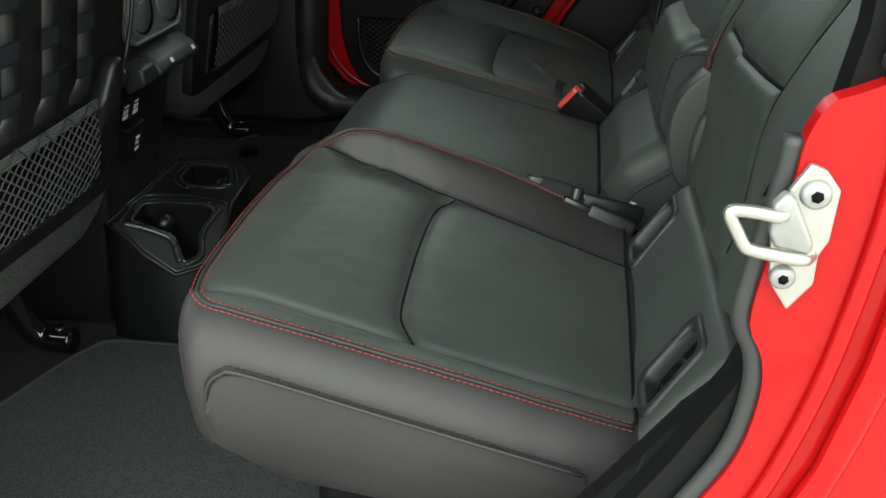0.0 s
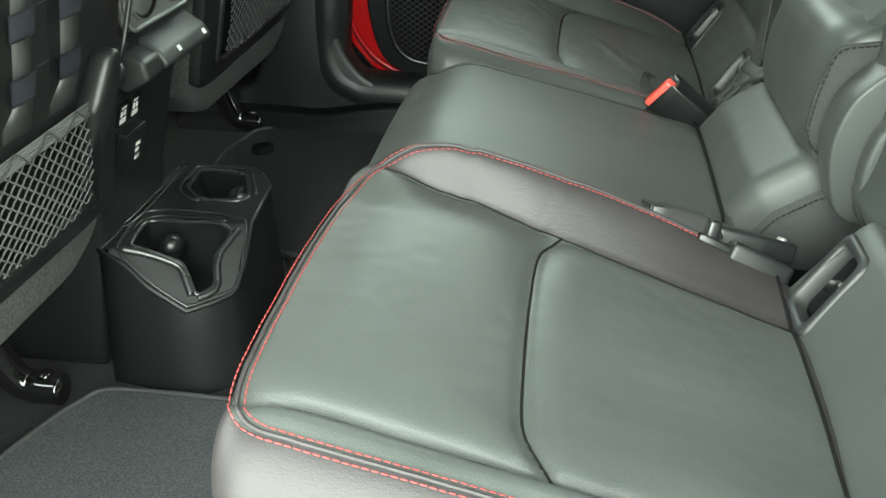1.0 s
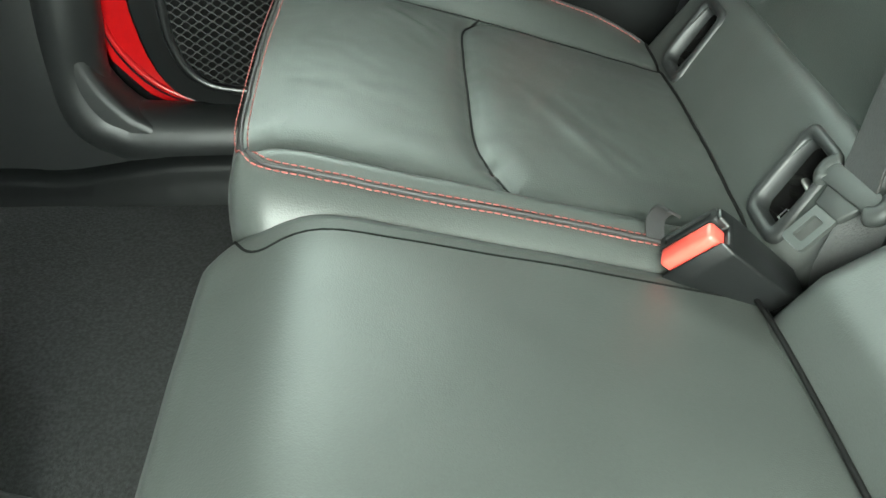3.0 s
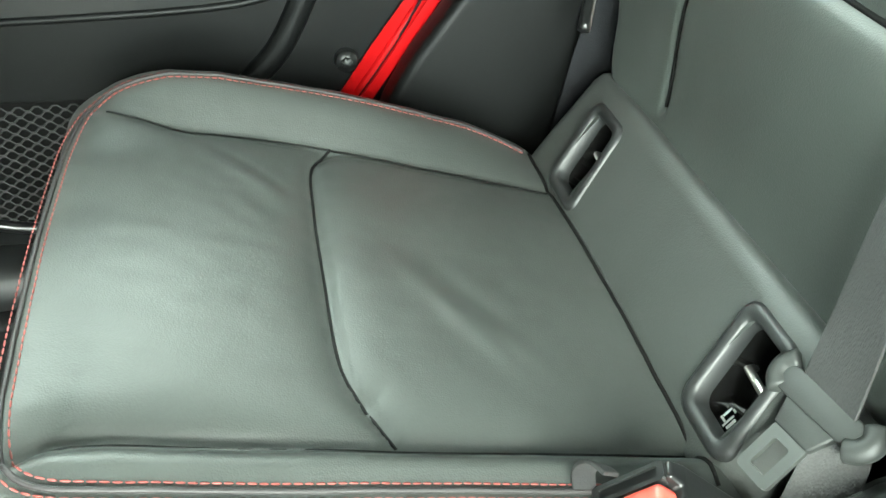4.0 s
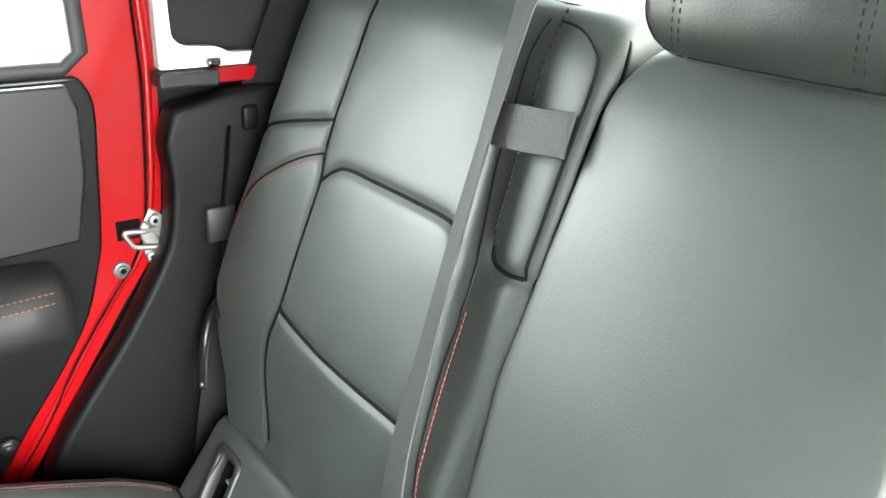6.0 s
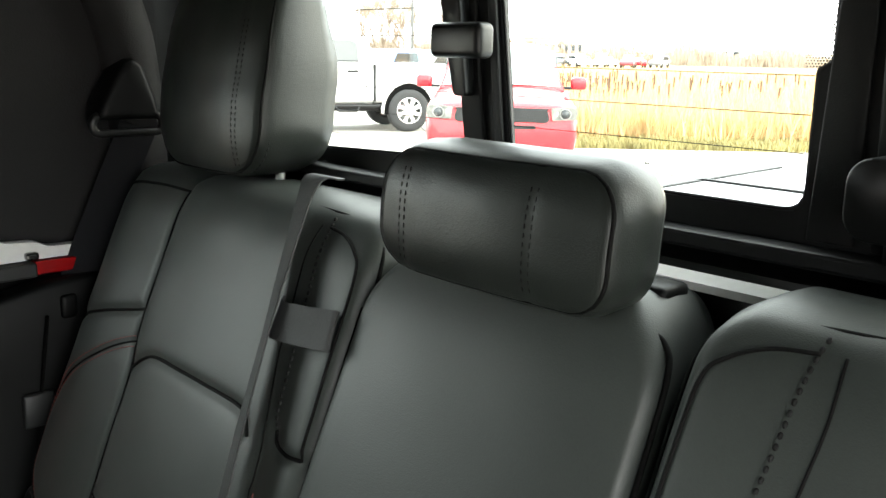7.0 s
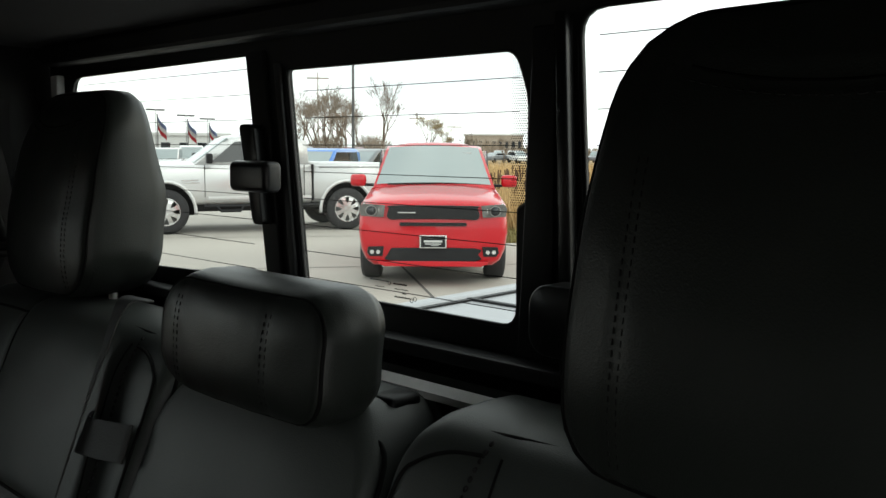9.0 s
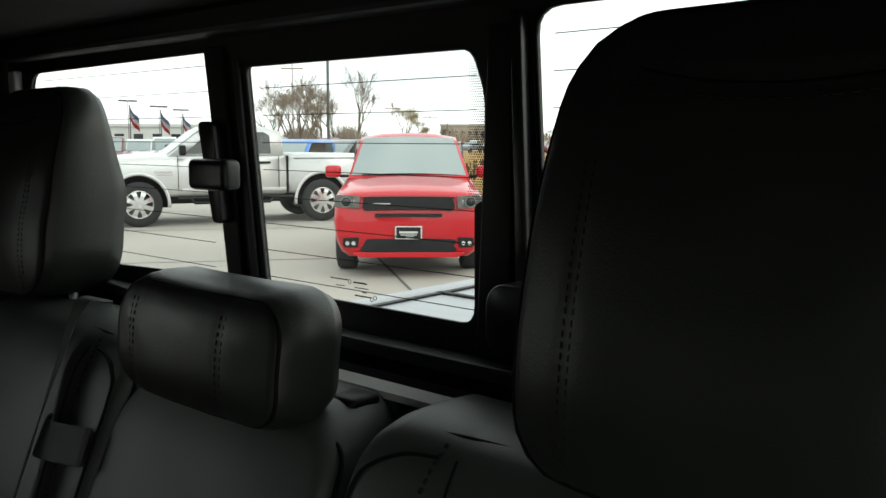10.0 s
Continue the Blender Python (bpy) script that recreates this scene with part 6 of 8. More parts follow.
            # dark rib between two columns
            sub("rib", slab([(u + 0.021, 0.438), (u + 0.054, 0.438), (u + 0.054, 0.95), (u + 0.021, 0.95)], 0.0, 0.0065 if k % 2 else 0.0055, 0), PLASTIC_CAB, s, "flat dark rib", False)
    fx = -0.34
    for yy in foot_y:
        fz = floor_z(fx, yy)
        rail = [(fx - 0.165, yy - 0.012, fz + 0.15), (fx - 0.155, yy - 0.010, fz + 0.085), (fx - 0.140, yy - 0.006, fz + 0.040), (fx - 0.120, yy - 0.002, fz + 0.022), (fx - 0.080, yy, fz + 0.019)]
        sub("rail_foot", tube_bm(spline([Vector(p) for p in rail], 6), 0.020, 14), GLOSS_BLACK, s, "gloss black seat rail foot")
        sub("rail_bolt", tube_bm([(fx - 0.100, yy, fz + 0.034), (fx - 0.100, yy, fz + 0.043)], 0.010, 6), GLOSS_BLACK, s, "rail bolt")
    return s


front_seat(-0.140, -1, -0.304, "black front seat back with webbing loops and a net pocket", True, (-0.150, -0.58))
front_seat(0.220, 1, -0.352, "black front seat back with a net pocket", False, (0.250, 0.655))

# ------------------------------------------------------------------ console between the front seats
con = empty("centre_console", (-0.4, 0.05, 0), label="black plastic console with vents, switches, sockets and cup holders", category="console")
face = [(-0.62, 0.0), (-0.400, 0.0), (-0.385, 0.10), (-0.368, 0.195), (-0.352, 0.27), (-0.325, 0.36), (-0.300, 0.43), (-0.300, 0.50), (-0.325, 0.56), (-0.40, 0.60), (-0.62, 0.61)]
sub("console_body", prism_bm(face, "y", -0.078, 0.105, 0.012, 3), PLASTIC_CAB, con, "", True)


def on_face(y, z, lift=0.0):
    zs, xs_ = [p[1] for p in face[1:8]], [p[0] for p in face[1:8]]
    return Vector((np.interp(z, zs, xs_) + lift, y, z))


def plate(y0, y1, z0, z1, lift0, lift1, bevel, mat, name, label, r=0.004):
    c = on_face((y0 + y1) / 2, (z0 + z1) / 2)
    up = (on_face(0, z1) - on_face(0, z0)).normalized()
    nrm = Vector((0, 1, 0)).cross(up).normalized()
    m = Matrix(((nrm.x, 0, up.x, c.x), (nrm.y, 1, up.y, c.y), (nrm.z, 0, up.z, c.z), (0, 0, 0, 1)))
    half = (z1 - z0) / 2 / max(0.2, up.z)
    bm = prism_bm(rounded(-(y1 - y0) / 2, (y1 - y0) / 2, -half, half, r, 4), "x", lift0, lift1, bevel)
    bmesh.ops.transform(bm, matrix=m, verts=bm.verts)
    return sub(name, bm, mat, con, label, False)


vent = plate(-0.072, 0.098, 0.452, 0.525, 0.0, 0.010, 0.004, VENT_GREY, "vent_frame", "light grey vent frame", 0.02)
for yc in (-0.030, 0.058):
    m = Matrix.Translation(on_face(yc, 0.495, 0.008))
    bm = tube_bm([(0, 0, 0), (0.006, 0, 0.0)], [0.036, 0.033], 28)
    bmesh.ops.transform(bm, matrix=m, verts=bm.verts)
    disc = sub("vent_disc", bm, VENT_GREY, con, "round grey air vent")
    # crescent of shade along the disc's lower right edge, laid on as a black tube
    arc = [Vector((0.0062, 0.0305 * math.cos(q), 0.0305 * math.sin(q))) for q in np.linspace(-2.4, 0.9, 30)]
    crescent = tube_bm(arc, [0.0004 + 0.0026 * math.sin(math.pi * k / 29) for k in range(30)], 6)
    bmesh.ops.transform(crescent, matrix=m, verts=crescent.verts)
    sub("vent_gap", crescent, PIT_BLACK, disc, "dark gap round the vent flap")
    tab = prism_bm(rounded(-0.009, 0.009, -0.003, 0.012, 0.004, 4), "x", 0.005, 0.0085, 0.0015)
    bmesh.ops.transform(tab, matrix=m, verts=tab.verts)
    sub("vent_tab", tab, VENT_GREY, disc, "grey thumb tab")
vent_rim = [on_face(y, z, 0.011) for y, z in rounded(-0.070, 0.096, 0.454, 0.523, 0.02, 6)]
sub("vent_rim", tube_bm(vent_rim, 0.0028, 8, closed=True), VENT_GREY, vent, "rounded rim of the vent frame")
bar = prism_bm([(-0.302, 0.416), (-0.274, 0.402), (-0.268, 0.409), (-0.277, 0.424), (-0.302, 0.440)], "y", -0.030, 0.104, 0.004, 3)
sub("switch_bar", bar, PLASTIC_GREY, con, "dark grey window switch bar", True)
wing = prism_bm([(-0.312, 0.392), (-0.304, 0.386), (-0.274, 0.402), (-0.277, 0.424), (-0.312, 0.436)], "y", -0.072, -0.0302, 0.005, 3)
sub("switch_bracket", wing, PLASTIC_GREY, con, "sloping switch bracket", True)
for yc in (0.012, 0.088):
    sub("switch_symbol", box_bm(-0.001, 0.001, yc - 0.0032, yc + 0.0032, -0.0034, 0.0034, 0, 2, None, Matrix.Translation((-0.2722, 0, 0.4168)) @ Matrix.Rotation(radians(-31), 4, "Y")), WHITE_PRINT, con, "white switch symbol", False)
plate(-0.074, -0.010, 0.338, 0.380, 0.0, 0.004, 0.0015, PLASTIC_SMOOTH, "port_plate", "glossy port plate")
for yc in (-0.058, -0.027):
    plate(yc - 0.012, yc + 0.012, 0.344, 0.374, 0.004, 0.0055, 0, PLASTIC, "usb_port", "covered charging port")
    for k, (dy, z0, z1, wd) in enumerate(((0.0, 0.3475, 0.354, 0.015), (-0.004, 0.356, 0.363, 0.004), (0.004, 0.3565, 0.3625, 0.005), (0.0, 0.366, 0.3685, 0.012))):
        plate(yc + dy - wd / 2, yc + dy + wd / 2, z0, z1, 0.0055, 0.0062, 0, WHITE_PRINT, "port_symbol", "small white symbol", 0.0005)
plate(-0.052, 0.002, 0.275, 0.330, 0.0, 0.010, 0.003, PLASTIC_SMOOTH, "socket_cover", "black socket cover")
for dz, wd in ((0.287, 0.012), (0.297, 0.009), (0.305, 0.012)):
    plate(-0.022, -0.022 + wd, dz, dz + 0.005, 0.010, 0.0106, 0, WHITE_PRINT, "socket_symbol", "small white symbol", 0.0005)

# cup holder box with a chamfered corner and a notch in the nearer cup
box = [(-0.372, -0.083), (-0.372, 0.184), (-0.262, 0.176), (-0.246, 0.162), (-0.220, 0.122), (-0.211, 0.012), (-0.2095, -0.030), (-0.2125, -0.056), (-0.217, -0.0645), (-0.233, -0.0785), (-0.262, -0.1005), (-0.308, -0.097), (-0.338, -0.088)]
cl, cr, ct = Vector((-0.351, -0.078, 0.190)), Vector((-0.217, 0.008, 0.190)), Vector((-0.258, -0.098, 0.122))
cn = (cr - cl).cross(ct - cl)


def box_top(x, y):
    z = cl.z - (cn.x * (x - cl.x) + cn.y * (y - cl.y)) / cn.z
    return min(0.190, z)


cup_near = [(-0.337, -0.070), (-0.344, -0.020), (-0.334, -0.004), (-0.290, 0.0), (-0.248, 0.0), (-0.230, -0.010), (-0.2395, -0.034), (-0.2405, -0.048), (-0.236, -0.062), (-0.240, -0.072), (-0.254, -0.083), (-0.265, -0.073), (-0.275, -0.0635), (-0.288, -0.063)]
near_z = [box_top(*c) for c in cup_near]
cup_far = [(-0.333, 0.102), (-0.336, 0.155), (-0.326, 0.163), (-0.274, 0.157), (-0.262, 0.146), (-0.238, 0.088), (-0.242, 0.072), (-0.258, 0.066), (-0.304, 0.069)]
far_z = [box_top(*c) for c in cup_far]
bm = bmesh.new()
in_box, in_near, in_far = in_poly(box), in_poly(cup_near), in_poly(cup_far)
seen = {}


def top_vert(i, j):
    if (i, j) not in seen:
        x, y = -0.366 + 0.0026 * i, -0.102 + 0.0026 * j
        seen[(i, j)] = bm.verts.new((x, y, box_top(x, y)))
    return seen[(i, j)]


for i in range(60):
    for j in range(112):
        x, y = -0.366 + 0.0026 * (i + 0.5), -0.102 + 0.0026 * (j + 0.5)
        if in_box(x, y) and not in_near(x, y) and not in_far(x, y):
            bm.faces.new((top_vert(i, j), top_vert(i + 1, j), top_vert(i + 1, j + 1), top_vert(i, j + 1)))
holder = sub("cup_holder", bm, PLASTIC_CAB, con, "black moulded cup holder top")
bm = bmesh.new()
ring = smooth2(box + [box[0]], 1)[:-1]
n = len(ring)
rows = []
for k in (0.0, 0.25, 0.6, 1.0):
    rows.append([bm.verts.new((x + 0.006 * k * (1 if x > -0.3 else -1), y - 0.018 * k * (1 if y < 0 else -0.5), box_top(x, y) * (1 - k))) for x, y in ring])
for r0, r1 in zip(rows, rows[1:]):
    for k in range(n):
        bm.faces.new((r0[k], r0[(k + 1) % n], r1[(k + 1) % n], r1[k]))
sub("cup_holder_wall", bm, PLASTIC_CAB, holder, "black moulded box side", True)
sub("cup_holder_edge", tube_bm([(x, y, box_top(x, y) - 0.003) for x, y in ring], 0.0042, 8, closed=True), PLASTIC_CAB, holder, "rounded edge")
for cup, tops in ((cup_near, near_z), (cup_far, far_z)):
    rim = spline([(c[0], c[1], z) for c, z in zip(cup + [cup[0]], tops + tops[:1])], 4)[:-1]
    bm = bmesh.new()
    cx, cy = sum(p.x for p in rim) / len(rim), sum(p.y for p in rim) / len(rim)
    prev = [bm.verts.new(p) for p in rim]
    for sc, z in ((0.985, 0.150), (0.93, 0.112), (0.88, 0.088), (0.5, 0.086)):
        nxt = [bm.verts.new((cx + (p.x - cx) * sc, cy + (p.y - cy) * sc, min(z, p.z - 0.004))) for p in rim]
        for k in range(len(rim)):
            bm.faces.new((prev[k], prev[(k + 1) % len(rim)], nxt[(k + 1) % len(rim)], nxt[k]))
        prev = nxt
    bm.faces.new(prev)
    sub("cup_well", bm, PLASTIC_SMOOTH, holder, "dark cup well")
    sub("cup_rim", tube_bm([p + Vector((0, 0, 0.0006)) for p in rim], 0.0032, 8, closed=True), RIM_PLASTIC, holder, "rounded cup holder rim")


def on_top(points, lift):
    return [(x, y, box_top(x, y) + lift) for x, y in smooth2(points, 4)]


# fat lips on both sides of the notch
sub("cup_lip", tube_bm(on_top([(-0.346, -0.078), (-0.320, -0.071), (-0.292, -0.0665), (-0.277, -0.067), (-0.268, -0.076), (-0.259, -0.0865)], 0.0010), 0.0052, 10), RIM_PLASTIC, holder, "rounded lip beside the notch")
sub("cup_lip", tube_bm(on_top([(-0.222, -0.002), (-0.232, -0.022), (-0.2375, -0.036), (-0.2375, -0.049), (-0.233, -0.063), (-0.238, -0.0745), (-0.252, -0.0865)], 0.0010), 0.0046, 10), RIM_PLASTIC, holder, "rounded lip beside the notch")
outer_line = [(-0.350, -0.079), (-0.356, -0.045), (-0.361, -0.008), (-0.358, 0.014), (-0.345, 0.024), (-0.316, 0.029), (-0.270, 0.027), (-0.232, 0.019), (-0.217, 0.010), (-0.212, -0.008), (-0.212, -0.050), (-0.216, -0.062), (-0.232, -0.076), (-0.258, -0.096), (-0.266, -0.098), (-0.307, -0.094), (-0.336, -0.086), (-0.350, -0.079)]
sub("cup_line", tube_bm(on_top(outer_line, 0.0010), 0.0021, 8), RIM_PLASTIC, holder, "raised moulding line")
inner_line = [(-0.350, -0.030), (-0.352, -0.012), (-0.342, 0.006), (-0.316, 0.013), (-0.270, 0.011), (-0.242, 0.008)]
sub("cup_line", tube_bm(on_top(inner_line, 0.0006), 0.0014, 6), RIM_PLASTIC, holder, "raised moulding line")
far_line = [(-0.300, 0.060), (-0.318, 0.066), (-0.342, 0.098), (-0.346, 0.160), (-0.338, 0.172), (-0.276, 0.168), (-0.258, 0.158), (-0.230, 0.092)]
sub("cup_line", tube_bm(on_top(far_line, 0.0010), 0.0022, 8), RIM_PLASTIC, holder, "raised moulding line")
for off in (0.0, 0.009):
    sub("base_line", tube_bm([(x + off, y + off * 0.4, 0.1915) for x, y in smooth2([(-0.402, -0.066), (-0.385, -0.046), (-0.369, -0.016), (-0.368, 0.06), (-0.372, 0.172)], 4)], 0.0020, 6), RIM_PLASTIC, con, "moulded line along the console's foot")
for x, y, z in ((-0.310, -0.020, 0.163), (-0.270, 0.132, 0.163)):
    bm = bmesh.new()
    bmesh.ops.create_uvsphere(bm, u_segments=20, v_segments=14, radius=0.0175)
    bmesh.ops.transform(bm, matrix=Matrix.Translation((x, y, z)), verts=bm.verts)
    grip = sub("cup_grip", bm, PLASTIC_SMOOTH, con, "rounded rubber cup grip")
    for u, v in (((1, 0, 0), (0, 0, 1)), ((0, 1, 0), (0, 0, 1)), ((1, 0, 0), (0, 1, 0))):
        ring = [Vector((x, y, z)) + 0.0175 * (math.cos(math.tau * k / 28) * Vector(u) + math.sin(math.tau * k / 28) * Vector(v)) for k in range(28)]
        sub("grip_rib", tube_bm(ring, 0.0007, 5, closed=True), PIPING, grip, "fine moulded rib")

# ------------------------------------------------------------------ outside: ground, truck bed, vehicles
CONCRETE = material("pale_concrete", (0.365, 0.338, 0.300), 0.85, grain=60, bump=0.25, vary=0.10, fine=0.35)
FIELD = material("dry_field", (0.30, 0.21, 0.11), 0.95, grain=4, bump=0.3, vary=0.35, fine=0.25)
STRAW = material("dry_straw", (0.50, 0.34, 0.16), 0.9, vary=0.35, fine=0.8)
CATTAIL = material("cattail_brown", (0.10, 0.055, 0.03), 0.9, vary=0.3, fine=2)
GREEN_GRASS = material("green_grass", (0.22, 0.19, 0.075), 0.9, vary=0.4, fine=1.0)
SILVER_PAINT = material("silver_car_paint", (0.60, 0.60, 0.595), 0.25, metal=0.25, vary=0.03, coat=0.5, fine=1)
CAR_RED = material("red_car_paint", (0.46, 0.006, 0.014), 0.34, vary=0.04, coat=0.7, fine=1, spec=0.2)
CAR_WHITE = material("white_car_paint", (0.75, 0.75, 0.74), 0.3, vary=0.03, coat=0.5, fine=1)
CAR_GREY = material("grey_car_paint", (0.16, 0.17, 0.18), 0.3, vary=0.05, coat=0.5, fine=1)
CAR_MAROON = material("maroon_car_paint", (0.14, 0.02, 0.03), 0.3, vary=0.05, coat=0.5, fine=1)
CAR_BLUE = material("blue_car_paint", (0.05, 0.18, 0.52), 0.3, vary=0.05, coat=0.5, fine=1)
# windscreen glass: the pale base colour stands in for reflected sky
CAR_GLASS = material("grey_car_glass", (0.25, 0.29, 0.29), 0.06, vary=0.05, spec=0.9, fine=2)
TINT_GLASS = material("tinted_car_glass", (0.022, 0.025, 0.028), 0.06, vary=0.05, spec=0.5, fine=2)
# darker copy of the alloy with shade put into its colour
RIM_SHADE = material("shaded_alloy", (0.22, 0.22, 0.215), 0.4, metal=0.5, vary=0.2)
TYRE = material("tyre_rubber", (0.022, 0.022, 0.023), 0.85, vary=0.2, grain=80, bump=0.3)
ALLOY = material("polished_alloy", (0.66, 0.66, 0.65), 0.25, metal=0.8, vary=0.08)
GRILLE = material("black_grille", (0.012, 0.012, 0.013), 0.55, vary=0.2, grain=70, bump=0.8, spec=0.25)
LAMP_GLASS = material("headlamp_lens", (0.10, 0.098, 0.092), 0.16, vary=0.5, coat=0.5, fine=14)
AMBER = material("amber_lens", (0.75, 0.38, 0.10), 0.2, vary=0.1)
BARK = material("grey_bark", (0.16, 0.12, 0.09), 0.95, vary=0.3, fine=3)
TWIGS = material("brown_twigs", (0.25, 0.20, 0.155), 0.95, vary=0.35, fine=0.6)
LEAF_YELLOW = material("sparse_yellow_leaves", (0.34, 0.25, 0.06), 0.9, vary=0.3, fine=1)
FACADE = material("pale_grey_cladding", (0.52, 0.52, 0.51), 0.7, vary=0.08, fine=0.3)
FACADE_DARK = material("tan_brick_facade", (0.33, 0.28, 0.23), 0.85, vary=0.12, fine=0.3)
POLE = material("dark_steel_pole", (0.10, 0.10, 0.10), 0.6, vary=0.1)
POLE_LIGHT = material("pale_wood_pole", (0.36, 0.31, 0.25), 0.85, vary=0.2)
FLAG_RED = material("red_flag_cloth", (0.62, 0.06, 0.08), 0.8, vary=0.1)
FLAG_BLUE = material("blue_flag_cloth", (0.24, 0.30, 0.50), 0.8, vary=0.1)
FLAG_WHITE = material("white_flag_cloth", (0.78, 0.78, 0.78), 0.8, vary=0.05)
BED_COVER = material("silver_grey_bed_cover", (0.33, 0.335, 0.35), 0.42, metal=0.2, vary=0.05, fine=2)
JOINT = material("dark_joint_filler", (0.10, 0.095, 0.09), 0.9, vary=0.2)

G = GROUND_Z
bm = bmesh.new()
bm.faces.new([bm.verts.new(p) for p in ((-2500, -2500, G - 0.03), (2500, -2500, G - 0.03), (2500, 2500, G - 0.03), (-2500, 2500, G - 0.03))])
structure("ground", bm, FIELD, "dry brown field reaching to the horizon", "ground")
lot = [(-60, -60), (60, -60), (60, -37.5), (12.35, 10.15), (13.2, 11.2), (80, 76), (60, 140), (-60, 140)]
structure("pavement", prism_bm(lot, "z", G - 0.12, G), CONCRETE, "pale concrete car lot with dark joints", "pavement")
# joints between the slabs
joints = bmesh.new()
jd = Vector((0.80, -0.60, 0))
jn = Vector((0.60, 0.80, 0))
for k in range(-3, 16):
    c = jn * (3.2 + 4.6 * k)
    a, b = c - jd * 26 + jd * 4, c + jd * 7
    w = jn * 0.02
    joints.faces.new([joints.verts.new((p.x, p.y, G + 0.004)) for p in (a - w, b - w, b + w, a + w)])
for k in range(-3, 5):
    c = jd * (1.0 + 4.6 * k) - jd * 8
    a, b = c + jn * 2, c + jn * 60
    w = jd * 0.02
    joints.faces.new([joints.verts.new((p.x, p.y, G + 0.0045)) for p in (a - w, b - w, b + w, a + w)])
structure("pavement_joints", joints, JOINT, "dark joints between concrete slabs", "pavement")

# bed of this truck behind the cab
bed = empty("truck_bed", (1.6, 0, G + 0.9), label="silver-grey folding cover over the truck bed", category="truck bed")
sub("bed_cover", box_bm(0.84, 2.42, -0.70, 0.685, 0.715, 0.738, 0.006), BED_COVER, bed, "silver-grey panelled cover", False)
for x0 in (1.22, 1.62, 2.02):
    sub("panel_joint", box_bm(x0, x0 + 0.014, -0.698, 0.683, 0.7385, 0.7435), GRILLE, bed, "dark hinge joint", False)
for y0 in (0.688, -0.745):
    sub("bed_rail", box_bm(0.82, 2.46, y0, y0 + 0.055, 0.69, 0.745, 0.012, 3), BED_COVER, bed, "silver-grey bed rail", True)
sub("rail_gap", box_bm(0.84, 2.42, 0.668, 0.682, 0.7385, 0.7425), GRILLE, bed, "dark gap along the rail", False)
sub("bed_side", box_bm(0.82, 2.46, 0.70, 0.76, 0.10, 0.688, 0.02), RED_PAINT, bed, "red bed side", False)
sub("bed_side", box_bm(0.82, 2.46, -0.78, -0.72, 0.10, 0.688, 0.02), RED_PAINT, bed, "red bed side", False)
sub("bed_floor", box_bm(0.82, 2.44, -0.70, 0.68, 0.08, 0.12), GRILLE, bed, "bed floor", False)


def local(m):
    """A part builder in a vehicle's own metres: u ahead, v to its left, w up."""
    def add(name, bm, mat, parent, label="", smooth=False):
        bmesh.ops.transform(bm, matrix=m, verts=bm.verts)
        return sub(name, bm, mat, parent, label, smooth)
    return add


def loft_bm(stations, close=True):
    """Stations: (u, [(v, w) ...]) half profiles on the left side, from the bottom to the top; mirrored to the right."""
    bm = bmesh.new()
    rows = []
    for u, prof in stations:
        ring = [(v, w) for v, w in prof] + [(-v, w) for v, w in prof[::-1]]
        rows.append([bm.verts.new((u, v, w)) for v, w in ring])
    n = len(rows[0])
    for r0, r1 in zip(rows, rows[1:]):
        for k in range(n):
            bm.faces.new((r0[k], r0[(k + 1) % n], r1[(k + 1) % n], r1[k]))
    if close:
        bm.faces.new(rows[0])
        bm.faces.new(rows[-1][::-1])
    return bm


def wheel(add, parent, u, v, radius, width, side, spokes=6):
    wh = sub("wheel", bmesh.new(), TYRE, parent)
    prof = [(radius * 0.62, -0.5), (radius * 0.80, -0.52), (radius * 0.95, -0.46), (radius, -0.32), (radius, 0.32), (radius * 0.95, 0.46), (radius * 0.80, 0.52), (radius * 0.62, 0.5)]
    bm = bmesh.new()
    rings = []
    for k in range(28):
        a = math.tau * k / 28
        rings.append([bm.verts.new((u + r * math.cos(a), v + s * width, radius + r * math.sin(a))) for r, s in prof])
    for k in range(28):
        r0, r1 = rings[k], rings[(k + 1) % 28]
        for j in range(len(prof) - 1):
            bm.faces.new((r0[j], r0[j + 1], r1[j + 1], r1[j]))
    add("tyre", bm, TYRE, wh, "black tyre", True)
    out = v + side * width * 0.40
    bm = bmesh.new()
    tube_bm([(u, out - side * 0.10, radius), (u, out - side * 0.02, radius)], [radius * 0.60, radius * 0.63], 28, bm)
    add("rim_barrel", bm, RIM_SHADE, wh, "dark wheel barrel", True)
    bm = bmesh.new()
    tube_bm([(u + radius * 0.60 * math.cos(math.tau * k / 28), out, radius + radius * 0.60 * math.sin(math.tau * k / 28)) for k in range(28)], radius * 0.045, 6, bm, closed=True)
    tube_bm([(u, out - side * 0.02, radius), (u, out + side * 0.03, radius)], [radius * 0.20, radius * 0.15], 14, bm)
    for k in range(spokes):
        a = math.tau * (k + 0.5) / spokes
        d = Vector((math.cos(a), 0, math.sin(a)))
        t = Vector((-math.sin(a), 0, math.cos(a)))
        c = Vector((u, out, radius))
        vs = []
        for s, wd, dep in ((0.14, 0.10, 0.02), (0.40, 0.085, 0.015), (0.61, 0.13, 0.0)):
            for q in (-1, 1):
                vs.append(bm.verts.new(c + d * radius * s + t * radius * wd * q + Vector((0, side * dep, 0))))
        bm.faces.new((vs[0], vs[1], vs[3], vs[2]))
        bm.faces.new((vs[2], vs[3], vs[5], vs[4]))
    add("rim", bm, ALLOY, wh, "bright alloy rim")
    return wh


